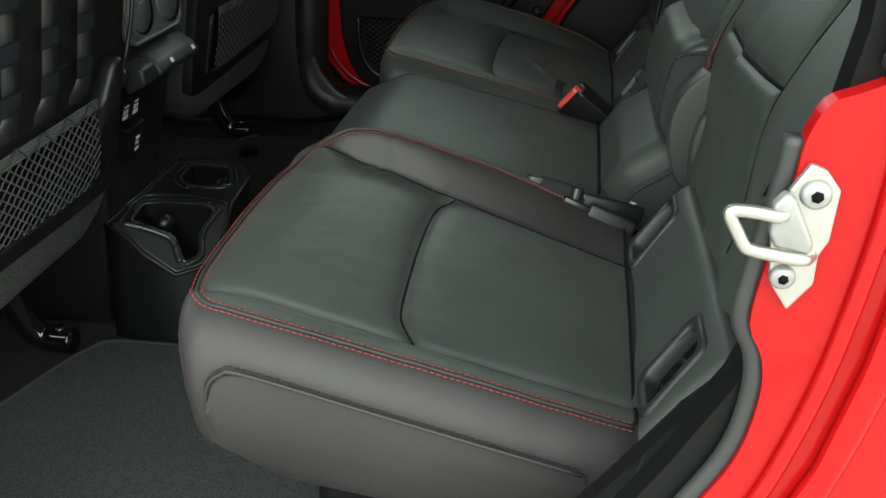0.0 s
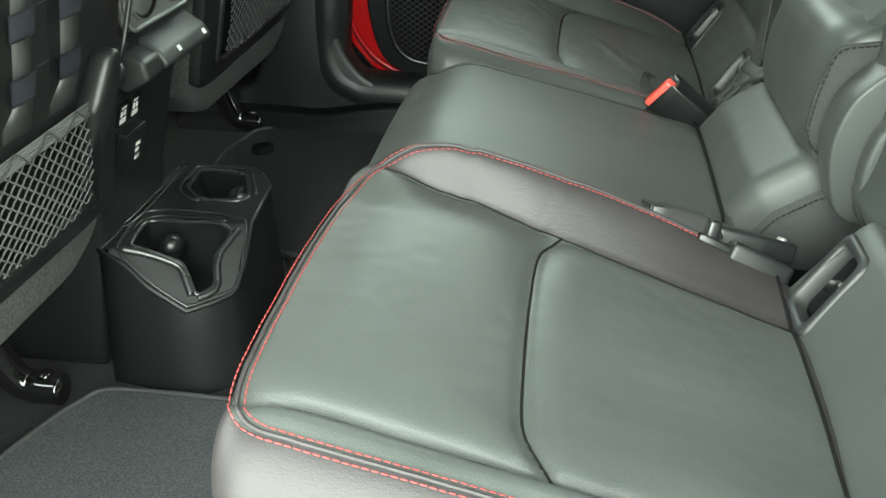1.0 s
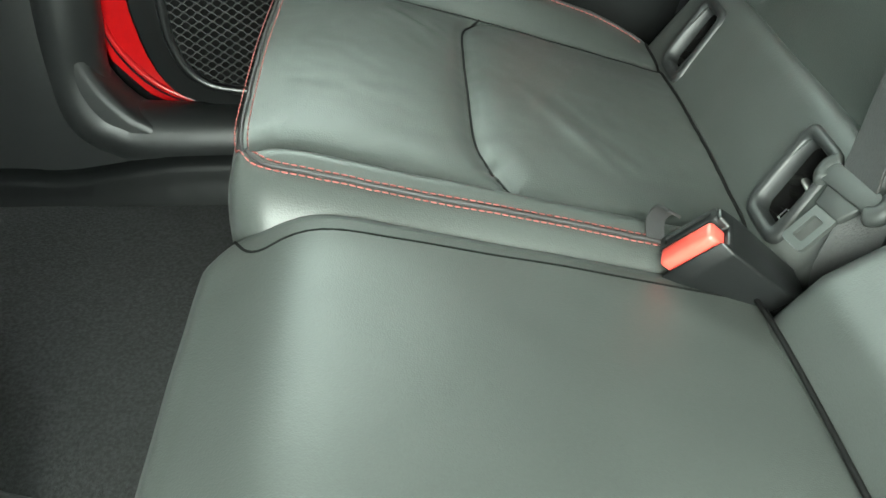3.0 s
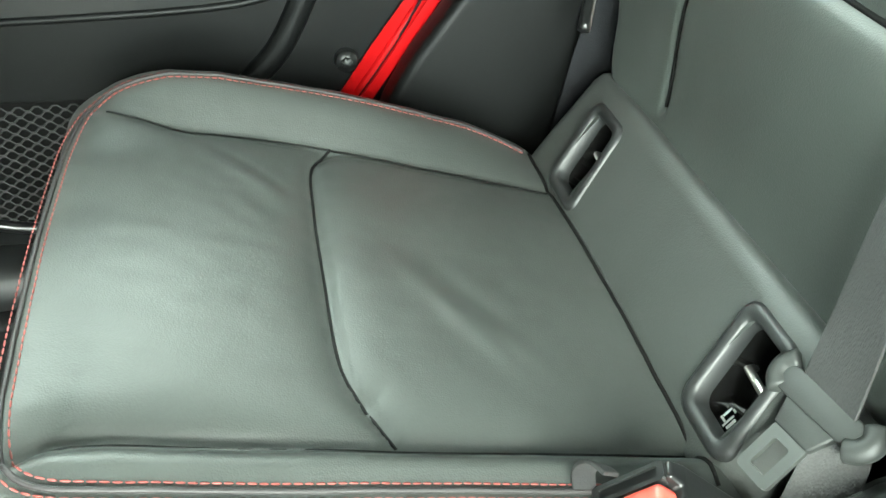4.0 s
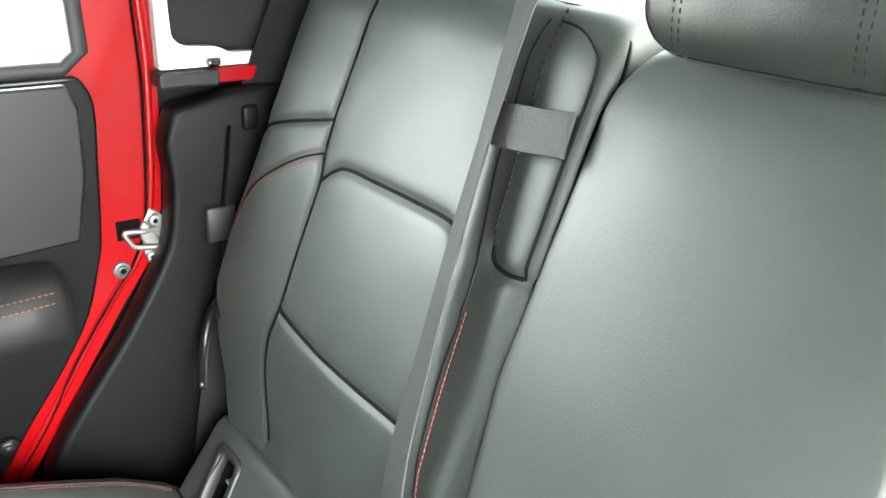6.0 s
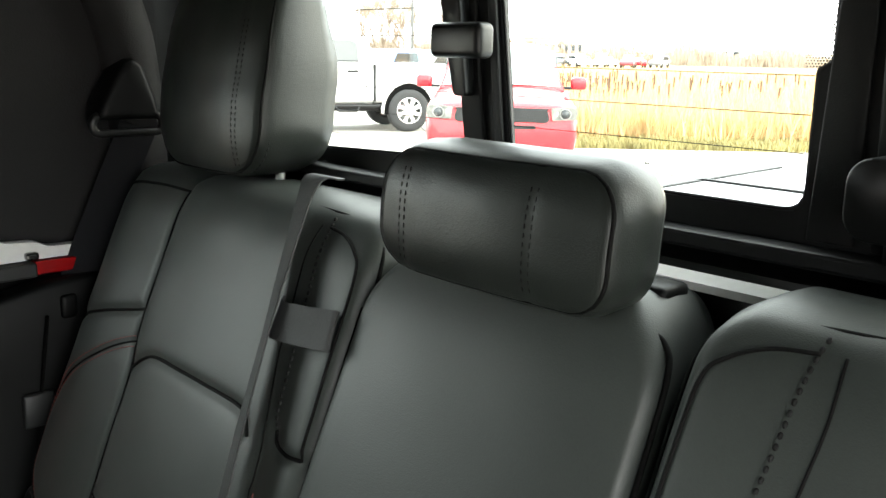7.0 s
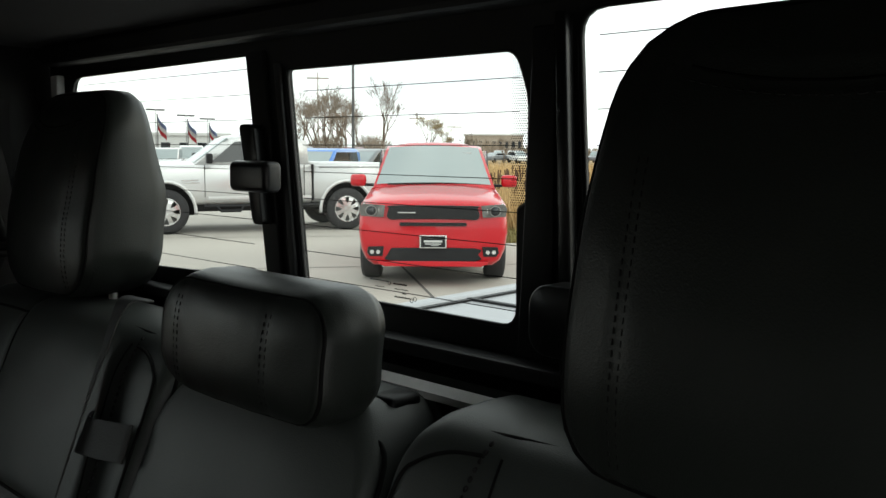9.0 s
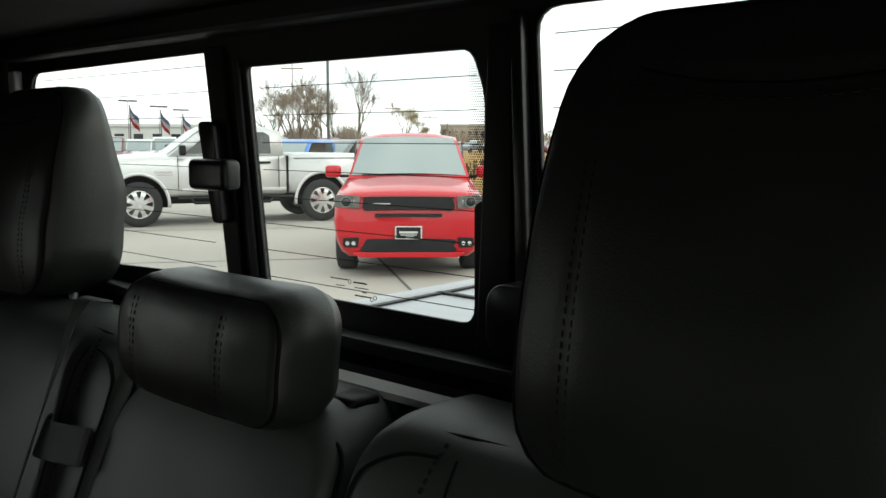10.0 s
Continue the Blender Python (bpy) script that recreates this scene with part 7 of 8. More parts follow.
def place_vehicle(x, y, facing):
    """Vehicle metres to the world: its front at (x, y), heading along facing (degrees from +x, anticlockwise)."""
    return Matrix.Translation((x, y, G)) @ Matrix.Rotation(radians(facing), 4, "Z")


def suv_front(x, y, facing):
    m = place_vehicle(x, y, facing)
    c = empty("suv", (x, y, G), label="red mid-size SUV with a black grille and dealer plate, parked head-on", category="car")
    add = local(m)

    def prof(hw, low, mid, top, crown, nose=True):
        # the bumper's lower corners are cut back and show the tyres
        foot = [(hw * 0.80, low), (hw * 0.90, low + 0.07), (hw * 0.965, low + 0.20)] if nose else [(hw * 0.80, low), (hw * 0.96, low + 0.05), (hw, (low + mid) / 2)]
        return foot + [(hw, mid), (hw * 0.975, mid + (top - mid) * 0.6), (hw * 0.90, top - 0.02), (hw * 0.72, top + crown * 0.4), (hw * 0.40, top + crown * 0.85), (0.02, top + crown)]
    st = [(-0.02, prof(0.86, 0.36, 0.66, 0.985, 0.02)), (-0.05, prof(0.905, 0.30, 0.68, 1.035, 0.02)), (-0.16, prof(0.94, 0.27, 0.70, 1.075, 0.03)), (-0.34, prof(0.95, 0.28, 0.72, 1.10, 0.045)), (-0.56, prof(0.968, 0.60, 0.84, 1.125, 0.055)), (-1.1, prof(0.968, 0.64, 0.86, 1.17, 0.06)), (-1.42, prof(0.965, 0.56, 0.86, 1.20, 0.05)), (-1.5, prof(0.965, 0.32, 0.8, 1.205, 0.05, False)), (-1.9, prof(0.965, 0.32, 0.8, 1.21, 0.02, False)), (-3.6, prof(0.965, 0.34, 0.8, 1.22, 0.02, False)), (-4.6, prof(0.93, 0.36, 0.8, 1.22, 0.02, False)), (-4.95, prof(0.84, 0.42, 0.8, 1.15, 0.02, False))]
    body = add("body", loft_bm(st), CAR_RED, c, "red painted body", True)
    cab = [(-1.36, [(0.86, 1.18), (0.84, 1.20), (0.42, 1.235), (0.02, 1.245)]), (-2.02, [(0.85, 1.20), (0.70, 1.715), (0.38, 1.775), (0.02, 1.785)]), (-2.4, [(0.85, 1.20), (0.700, 1.77), (0.38, 1.825), (0.02, 1.835)]), (-3.6, [(0.85, 1.20), (0.69, 1.775), (0.38, 1.825), (0.02, 1.835)]), (-4.75, [(0.82, 1.20), (0.66, 1.72), (0.36, 1.77), (0.02, 1.78)])]
    add("cabin", loft_bm(cab), CAR_RED, c, "red roof and pillars", True)
    glass_bm = bmesh.new()
    g0, g1 = (-1.40, 1.235), (-2.005, 1.745)
    rows = []
    for k in range(7):
        t = k / 6
        u, w = g0[0] + (g1[0] - g0[0]) * t + 0.045, g0[1] + (g1[1] - g0[1]) * t + 0.035
        half = 0.80 + (0.645 - 0.80) * t
        rows.append([glass_bm.verts.new((u - 0.04 * (s / 4) ** 2, half * s / 4, w - 0.03 * (s / 4) ** 2)) for s in range(-4, 5)])
    for r0, r1 in zip(rows, rows[1:]):
        for j in range(8):
            glass_bm.faces.new((r0[j], r0[j + 1], r1[j + 1], r1[j]))
    add("windscreen", glass_bm, CAR_GLASS, c, "grey reflecting windscreen", True)
    add("wiper", tube_bm([(-1.33, -0.64, 1.245), (-1.37, 0.1, 1.262), (-1.40, 0.66, 1.250)], 0.012, 6), GRILLE, c, "black wiper")
    add("sticker", box_bm(-1.88, -1.875, 0.40, 0.54, 1.655, 1.685, 0, 2, None, Matrix()), WHITE_PRINT, c, "small white paper sticker")
    gr = [(-0.515, 0.90), (-0.49, 1.00), (-0.44, 1.03), (0.44, 1.03), (0.49, 1.00), (0.515, 0.90), (0.47, 0.855), (0.30, 0.862), (-0.30, 0.862), (-0.47, 0.855)]
    add("grille", prism_bm(smooth2([(v * 1.12, w) for v, w in gr] + [(gr[0][0] * 1.12, gr[0][1])], 3)[:-1], "x", -0.10, 0.012, 0.01), GRILLE, c, "black honeycomb grille", False)
    add("grille_badge", box_bm(0.012, 0.022, -0.44, -0.22, 0.935, 0.950, 0.003), ALLOY, c, "small chrome badge bar")
    add("hood_scoop", prism_bm(rounded(-0.42, 0.42, 0.775, 0.820, 0.020), "x", -0.08, 0.004), GRILLE, c, "thin black intake slot", False)
    for s in (-1, 1):
        lamp = [(s * 0.595, 1.035), (s * 0.88, 1.050), (s * 0.925, 1.00), (s * 0.905, 0.895), (s * 0.615, 0.885)]
        bm = bmesh.new()
        a = [bm.verts.new((-0.05 - 0.32 * max(0, abs(v) - 0.6) ** 1.2 + 0.085, v, w)) for v, w in lamp]
        b = [bm.verts.new((-0.30, v, w)) for v, w in lamp]
        bm.faces.new(a)
        for k in range(5):
            bm.faces.new((a[k], a[(k + 1) % 5], b[(k + 1) % 5], b[k]))
        hl = add("headlamp", bm, LAMP_GLASS, c, "clear headlamp lens", False)
        sp = bmesh.new()
        bmesh.ops.create_uvsphere(sp, u_segments=16, v_segments=10, radius=0.062)
        bmesh.ops.translate(sp, vec=(-0.030, s * 0.77, 0.965), verts=sp.verts)
        add("projector", sp, TINT_GLASS, hl, "dark projector lens", True)
        ring = tube_bm([(0.020, s * 0.77 + 0.068 * math.cos(k * math.tau / 20), 0.965 + 0.062 * math.sin(k * math.tau / 20)) for k in range(20)], 0.005, 6, closed=True)
        add("lamp_ring", ring, RIM_SHADE, hl, "bright lamp ring", True)
        add("side_marker", box_bm(-0.14, -0.075, *sorted((s * 0.862, s * 0.905)), 0.925, 1.0, 0.008), AMBER, hl, "amber side marker")
        add("lamp_reflector", box_bm(-0.03, 0.018, *sorted((s * 0.625, s * 0.685)), 0.925, 1.0, 0.012), ALLOY, hl, "bright inner reflector")
        fog = prism_bm([(s * 0.615, 0.520), (s * 0.81, 0.515), (s * 0.825, 0.44), (s * 0.79, 0.395), (s * 0.63, 0.395)], "x", -0.17, 0.004, 0.006)
        fg = add("fog_lamp", fog, GRILLE, c, "black fog lamp housing", False)
        for k in range(2):
            add("fog_bulb", tube_bm([(0.0, s * (0.685 + 0.075 * k), 0.450), (0.012, s * (0.685 + 0.075 * k), 0.450)], 0.026, 10), ALLOY, fg, "small fog lamp")
        mir = bmesh.new()
        bmesh.ops.create_cube(mir, size=1)
        bmesh.ops.scale(mir, vec=(0.14, 0.22, 0.17), verts=mir.verts)
        bmesh.ops.translate(mir, vec=(-1.62, s * 1.07, 1.285), verts=mir.verts)
        bmesh.ops.bevel(mir, geom=mir.edges[:], offset=0.045, segments=3, affect="EDGES", profile=0.5)
        mo = add("mirror", mir, CAR_RED, c, "red door mirror", True)
        add("mirror_foot", box_bm(-1.66, -1.58, min(s * 0.85, s * 0.98), max(s * 0.85, s * 0.98), 1.20, 1.24, 0.01), GRILLE, mo, "black mirror foot")
        add("tow_lug", box_bm(-0.22, -0.10, s * 0.55 - 0.09, s * 0.55 + 0.09, 0.245, 0.285, 0.008), ALLOY, c, "pale skid tab")
        add("side_glass", prism_bm([(-1.75, 1.24), (-2.35, 1.71), (-4.3, 1.71), (-4.5, 1.26)], "y", min(s * 0.78, s * 0.80), max(s * 0.78, s * 0.80)), TINT_GLASS, c, "tinted side glass", False)
    add("lower_intake", prism_bm(smooth2([(-0.52, 0.50), (0.52, 0.50), (0.565, 0.42), (0.52, 0.335), (-0.52, 0.335), (-0.565, 0.42), (-0.52, 0.50)], 3)[:-1], "x", -0.16, -0.004, 0.008), GRILLE, c, "black lower intake", False)
    add("chin", prism_bm([(-0.68, 0.30), (-0.60, 0.268), (0.60, 0.268), (0.68, 0.30), (0.70, 0.335), (-0.70, 0.335)], "x", -0.30, 0.012, 0.010), CAR_RED, c, "red chin spoiler", False)
    pl = add("plate_frame", box_bm(0.012, 0.030, -0.17, 0.17, 0.50, 0.665, 0.006), ALLOY, c, "chrome plate frame")
    add("plate", box_bm(0.0305, 0.034, -0.150, 0.150, 0.515, 0.650), GRILLE, pl, "black dealer plate")
    for v, w, wd, ht in ((0.0, 0.588, 0.23, 0.026), (0.0, 0.556, 0.20, 0.012), (0.02, 0.536, 0.10, 0.006)):
        add("plate_bar", box_bm(0.0345, 0.036, v - wd / 2, v + wd / 2, w - ht / 2, w + ht / 2), WHITE_PRINT, pl, "white printed bar")
    for u in (-0.98, -4.0):
        for s in (-1, 1):
            wheel(add, c, u, s * 0.825, 0.39, 0.27, s, 5)
    add("underside", box_bm(-4.6, -0.35, -0.80, 0.80, 0.24, 0.40, 0.02), GRILLE, c, "dark underside")
    return c


def pickup_side(x, y, facing, paint, label, detail=True):
    m = place_vehicle(x, y, facing) @ Matrix.Scale(1.03, 4)
    c = empty("pickup_truck", (x, y, G), label=label, category="truck", group="" if detail else "far vehicles")
    add = local(m)

    def prof(hw, low, mid, top, crown):
        return [(hw * 0.86, low), (hw * 0.98, low + 0.06), (hw, mid - 0.15), (hw, mid), (hw * 0.985, top - 0.10), (hw * 0.95, top - 0.02), (hw * 0.70, top + crown * 0.5), (0.02, top + crown)]
    st = [(0.0, prof(0.86, 0.62, 0.9, 1.12, 0.02)), (-0.10, prof(0.94, 0.52, 0.9, 1.22, 0.03)), (-0.45, prof(0.985, 0.55, 0.95, 1.29, 0.06)), (-1.2, prof(1.0, 0.56, 1.0, 1.34, 0.07)), (-1.65, prof(1.0, 0.56, 1.0, 1.35, 0.05)), (-1.95, prof(1.0, 0.56, 1.0, 1.36, 0.0)), (-3.85, prof(1.0, 0.56, 1.0, 1.37, 0.0))]
    add("body", loft_bm(st), paint, c, "painted front body", True)
    add("bed", loft_bm([(-3.90, prof(1.0, 0.58, 1.0, 1.40, 0.0)), (-5.40, prof(1.0, 0.60, 1.0, 1.40, 0.0)), (-5.50, prof(0.97, 0.64, 1.0, 1.36, 0.0))]), paint, c, "painted load bed", True)
    cab = [(-1.55, [(0.88, 1.33), (0.86, 1.36), (0.02, 1.40)]), (-2.20, [(0.90, 1.36), (0.72, 1.86), (0.02, 1.92)]), (-2.7, [(0.91, 1.36), (0.74, 1.92), (0.02, 1.98)]), (-3.5, [(0.91, 1.36), (0.74, 1.91), (0.02, 1.97)]), (-3.82, [(0.90, 1.36), (0.72, 1.84), (0.02, 1.88)])]
    add("cab", loft_bm(cab), paint, c, "painted cab roof and pillars", True)
    for s in (-1, 1):
        def pane(pts, name, label_):
            bm = bmesh.new()
            a = [bm.verts.new((u, s * (0.914 - 0.29 * (w - 1.36) + 0.012), w)) for u, w in pts]
            b = [bm.verts.new((u, s * (0.914 - 0.29 * (w - 1.36) - 0.03), w)) for u, w in pts]
            n = len(pts)
            bm.faces.new(a)
            for k in range(n):
                bm.faces.new((a[k], a[(k + 1) % n], b[(k + 1) % n], b[k]))
            add(name, bm, TINT_GLASS, c, label_)
        pane([(-1.86, 1.40), (-2.34, 1.80), (-2.74, 1.84), (-2.74, 1.40)], "door_glass", "dark front door glass")
        pane([(-2.84, 1.40), (-2.84, 1.84), (-3.45, 1.83), (-3.56, 1.76), (-3.56, 1.40)], "door_glass", "dark rear door glass")
        if not detail:
            continue
        for u in (-1.72, -2.79, -3.70):
            add("door_gap", box_bm(u - 0.006, u + 0.006, *sorted((s * 0.99, s * 1.003)), 0.72, 1.35), GRILLE, c, "dark door gap")
        add("bed_gap", box_bm(-3.900, -3.86, *sorted((s * 0.93, s * 0.995)), 0.62, 1.36), GRILLE, c, "dark gap before the bed")
        for u in (-2.50, -3.42):
            add("door_handle", box_bm(u - 0.11, u + 0.11, *sorted((s * 1.0, s * 1.025)), 1.20, 1.245, 0.008), GRILLE, c, "dark door handle")
        add("rocker", box_bm(-3.85, -1.78, *sorted((s * 0.98, s * 1.012)), 0.66, 0.72, 0.01), paint, c, "painted rocker moulding")
        add("side_step", tube_bm([(-1.95, s * 0.98, 0.52), (-2.02, s * 1.04, 0.44), (-2.40, s * 1.04, 0.44), (-2.46, s * 0.98, 0.52)], 0.03, 8), GRILLE, c, "black side step")
        add("side_step", tube_bm([(-3.05, s * 0.98, 0.52), (-3.12, s * 1.04, 0.44), (-3.50, s * 1.04, 0.44), (-3.56, s * 0.98, 0.52)], 0.03, 8), GRILLE, c, "black side step")
        add("side_bar", tube_bm([(-1.7, s * 0.97, 0.53), (-4.0, s * 0.97, 0.53)], 0.04, 8), GRILLE, c, "black side bar")
        for uc in (-0.98, -4.60):
            arch = [(uc + 0.56 * math.cos(radians(a)), 0.42 + 0.60 * math.sin(radians(a))) for a in range(-5, 186, 10)]
            # solid block coloured as the shade inside the arch
            add("arch_dark", prism_bm(arch, "y", *sorted((s * 0.80, s * 1.004))), PIT_BLACK, c, "dark wheel arch", False)
            add("arch_lip", tube_bm([(u, s * 1.0, w) for u, w in arch], 0.035, 8), paint, c, "painted wheel arch lip", True)
        add("headlamp", box_bm(-0.42, -0.04, *sorted((s * 0.80, s * 0.955)), 0.98, 1.19, 0.03), LAMP_GLASS, c, "clear headlamp")
        add("turn_lamp", box_bm(-0.42, -0.20, *sorted((s * 0.93, s * 0.962)), 1.02, 1.14, 0.02), AMBER, c, "amber turn lamp")
        mir = box_bm(-1.86, -1.74, *sorted((s * 0.98, s * 1.20)), 1.37, 1.57, 0.035, 3)
        add("mirror", mir, GRILLE, c, "black door mirror", True)
        add("badge", box_bm(-1.60, -1.28, *sorted((s * 1.0, s * 1.008)), 1.03, 1.06), ALLOY, c, "chrome badge bar")
        add("badge", box_bm(-1.62, -1.30, *sorted((s * 1.0, s * 1.008)), 0.985, 1.005), ALLOY, c, "chrome badge bar")
        add("bed_line", box_bm(-5.38, -4.0, *sorted((s * 0.99, s * 1.004)), 1.30, 1.312), GRILLE, c, "dark bed crease")
    add("windscreen", prism_bm([(-1.56, 1.40), (-2.19, 1.88), (-2.22, 1.86), (-1.60, 1.37)], "y", -0.74, 0.74), CAR_GLASS, c, "windscreen", False)
    add("bumper", box_bm(-0.22, 0.10, -0.97, 0.97, 0.58, 0.86, 0.05, 3), ALLOY, c, "chrome front bumper", True)
    add("grille", box_bm(-0.10, 0.02, -0.62, 0.62, 0.88, 1.20, 0.03), GRILLE, c, "black grille")
    add("underside", box_bm(-5.3, -0.4, -0.8, 0.8, 0.42, 0.66, 0.02), GRILLE, c, "dark chassis")
    for u in (-0.98, -4.60):
        for s in (-1, 1):
            wheel(add, c, u, s * 0.912, 0.437, 0.28, s, 8)
    return c


def lot_car(x, y, facing, paint, kind, label):
    """A parked vehicle far off: body, glass band and wheels."""
    m = place_vehicle(x, y, facing)
    c = empty("parked_car", (x, y, G), label=label, category="car", group="far parked cars")
    add = local(m)
    top = {"suv": 1.75, "car": 1.45, "truck": 1.9}[kind]
    body = [(0, 0.35), (0.0, 0.80), (-0.15, 0.98), (-1.2, 1.08), (-4.5, 1.10), (-4.7, 0.9), (-4.7, 0.4)]
    add("body", prism_bm(body, "y", -0.93, 0.93, 0.09, 2), paint, c, "painted body", True)
    end = -3.4 if kind == "truck" else -4.55
    roof = [(-1.25, 1.05), (-2.0, top - 0.06), (-2.3, top), (end + 0.5, top), (end + 0.12, top - 0.1), (end, 1.05)]
    add("cabin", prism_bm(roof, "y", -0.74, 0.74, 0.07, 2), paint, c, "painted cabin", True)
    band = [(-1.50, 1.12), (-2.08, top - 0.12), (end + 0.52, top - 0.12), (end + 0.2, 1.12)]
    add("side_glass", prism_bm(band, "y", -0.752, 0.752), TINT_GLASS, c, "dark side glass", False)
    add("windscreen", prism_bm([(-1.23, 1.10), (-1.95, top - 0.10), (-2.0, top - 0.12), (-1.30, 1.09)], "y", -0.66, 0.66), CAR_GLASS, c, "windscreen", False)
    for u in (-0.9, -3.75):
        for s in (-1, 1):
            add("wheel", tube_bm([(u, s * 0.70, 0.35), (u, s * 0.94, 0.35)], 0.35, 16), TYRE, c, "black wheel", True)
    return c


suv_front(8.05, 6.87, math.degrees(math.atan2(-0.686, -0.728)))
# the silver pickup stands broadside, nose away to the passenger side
fw, rw = Vector((9.22, 15.36)), Vector((12.61, 13.82))
hd = (fw - rw).normalized()
nose = fw + hd * 1.01
side_off = Vector((hd.y, -hd.x)) * 0.9
if side_off.dot(fw) < 0:
    side_off = -side_off
pickup_side(nose.x + side_off.x, nose.y + side_off.y, math.degrees(math.atan2(hd.y, hd.x)), SILVER_PAINT, "silver crew-cab pickup truck parked broadside on the lot")


def polar(px_az, dist):
    """A place seen from the cab at an azimuth (degrees from straight across towards the rear) and a distance."""
    a = radians(px_az)
    return 0.2 + dist * math.sin(a), -0.56 + dist * math.cos(a)


paints = [CAR_WHITE, CAR_GREY, CAR_WHITE, CAR_MAROON, SILVER_PAINT, CAR_WHITE, CAR_RED, CAR_GREY]
names = ["white", "grey", "white", "maroon", "silver", "white", "red", "grey"]
rng = random.Random(4)
for k in range(12):
    az, dist = 22.5 + 1.75 * k, 46 + 3.0 * (k % 3) + 1.2 * k
    x, y = polar(az, dist)
    kd = ("suv", "truck", "car", "truck")[k % 4]
    lot_car(x, y, -118 + rng.uniform(-8, 8), paints[k % 8], kd, f"{names[k % 8]} vehicle parked in a far row of the lot")
for k in range(9):
    az, dist = 50.0 + 0.85 * k, 122 + 5 * (k % 3)
    x, y = polar(az, dist)
    kd = ("car", "suv", "car", "suv", "truck")[k % 5]
    lot_car(x, y, (-130 if k % 2 else 200) + rng.uniform(-14, 14), paints[(k * 3 + 1) % 8], kd, f"{names[(k * 3 + 1) % 8]} vehicle parked beyond the dry field")
x, y = polar(37.2, 26)
lot_car(x, y, -150, CAR_BLUE, "suv", "blue vehicle parked behind the silver pickup")
x, y = polar(39.4, 29)
lot_car(x, y, -170, CAR_GREY, "suv", "dark grey vehicle parked behind the silver pickup")

# ------------------------------------------------------------------ field: straw, cattails, green verge
def blades_bm(count, seed, inside, height, width, lean):
    r = random.Random(seed)
    verts, faces = [], []
    made = 0
    while made < count:
        az, d = r.uniform(47.2, 84), 16.3 + 60 * r.random() ** 2.2
        x, y = polar(az, d)
        if not inside(x, y):
            continue
        made += 1
        h = height * r.uniform(0.55, 1.2)
        a = r.uniform(0, math.tau)
        w = width * r.uniform(0.7, 1.4) * (1 + d / 40)
        dx, dy = math.cos(a) * w, math.sin(a) * w
        lx, ly = r.uniform(-lean, lean) * h, r.uniform(-lean, lean) * h
        n = len(verts)
        verts += [(x - dx, y - dy, G - 0.03), (x + dx, y + dy, G - 0.03), (x + lx * 0.5 + dx * 0.6, y + ly * 0.5 + dy * 0.6, G + h * 0.6), (x + lx * 0.5 - dx * 0.6, y + ly * 0.5 - dy * 0.6, G + h * 0.6), (x + lx, y + ly, G + h)]
        faces += [(n, n + 1, n + 2, n + 3), (n + 3, n + 2, n + 4)]
    me = bpy.data.meshes.new("field")
    me.from_pydata(verts, [], faces)
    return me


def past_edge(gap):
    """True beyond the lot's edge by the given metres."""
    n = Vector((0.707, 0.707))
    base = Vector((12.35, 10.15)).dot(n)

    def test(x, y):
        if Vector((x, y)).dot(n) < base + gap:
            return False
        return (x - 12.35) * (80 - 12.35) ** -1 > (y - 10.15) * (76 - 10.15) ** -1 + 0.004
    return test


def stuff(name, me, mat, label, category):
    me.materials.append(mat)
    return tagged(new(name, me), label=label, category=category, kind="stuff")


stuff("straw_grass", blades_bm(26000, 3, past_edge(1.4), 0.85, 0.012, 0.35), STRAW, "tall dry straw-coloured grass of the field", "grass")
stuff("verge_grass", blades_bm(6000, 5, lambda x, y: past_edge(0.05)(x, y) and not past_edge(2.2)(x, y), 0.16, 0.012, 0.5), GREEN_GRASS, "short green grass along the concrete edge", "grass")
r = random.Random(8)
bm = bmesh.new()
verts, faces = [], []
test = past_edge(5.0)
made = 0
while made < 170:
    az, d = r.gauss(52.5, 3.2) if r.random() < 0.75 else r.uniform(50, 76), r.uniform(19, 34)
    x, y = polar(az, d)
    if not test(x, y):
        continue
    made += 1
    h = r.uniform(0.85, 1.2)
    lx, ly = r.uniform(-0.12, 0.12), r.uniform(-0.12, 0.12)
    for z0, z1, w in ((-0.03, h - 0.28, 0.007), (h - 0.28, h, 0.028)):
        n = len(verts)
        for q in range(4):
            a = q * math.pi / 2
            for z in (z0, z1):
                verts.append((x + lx * z / h + w * math.cos(a), y + ly * z / h + w * math.sin(a), G + z))
        for q in range(4):
            a, b = n + 2 * q, n + 2 * ((q + 1) % 4)
            faces.append((a, b, b + 1, a + 1))
me = bpy.data.meshes.new("cattails")
me.from_pydata(verts, [], faces)
stuff("cattails", me, CATTAIL, "dark brown cattails standing in the dry field", "reeds")


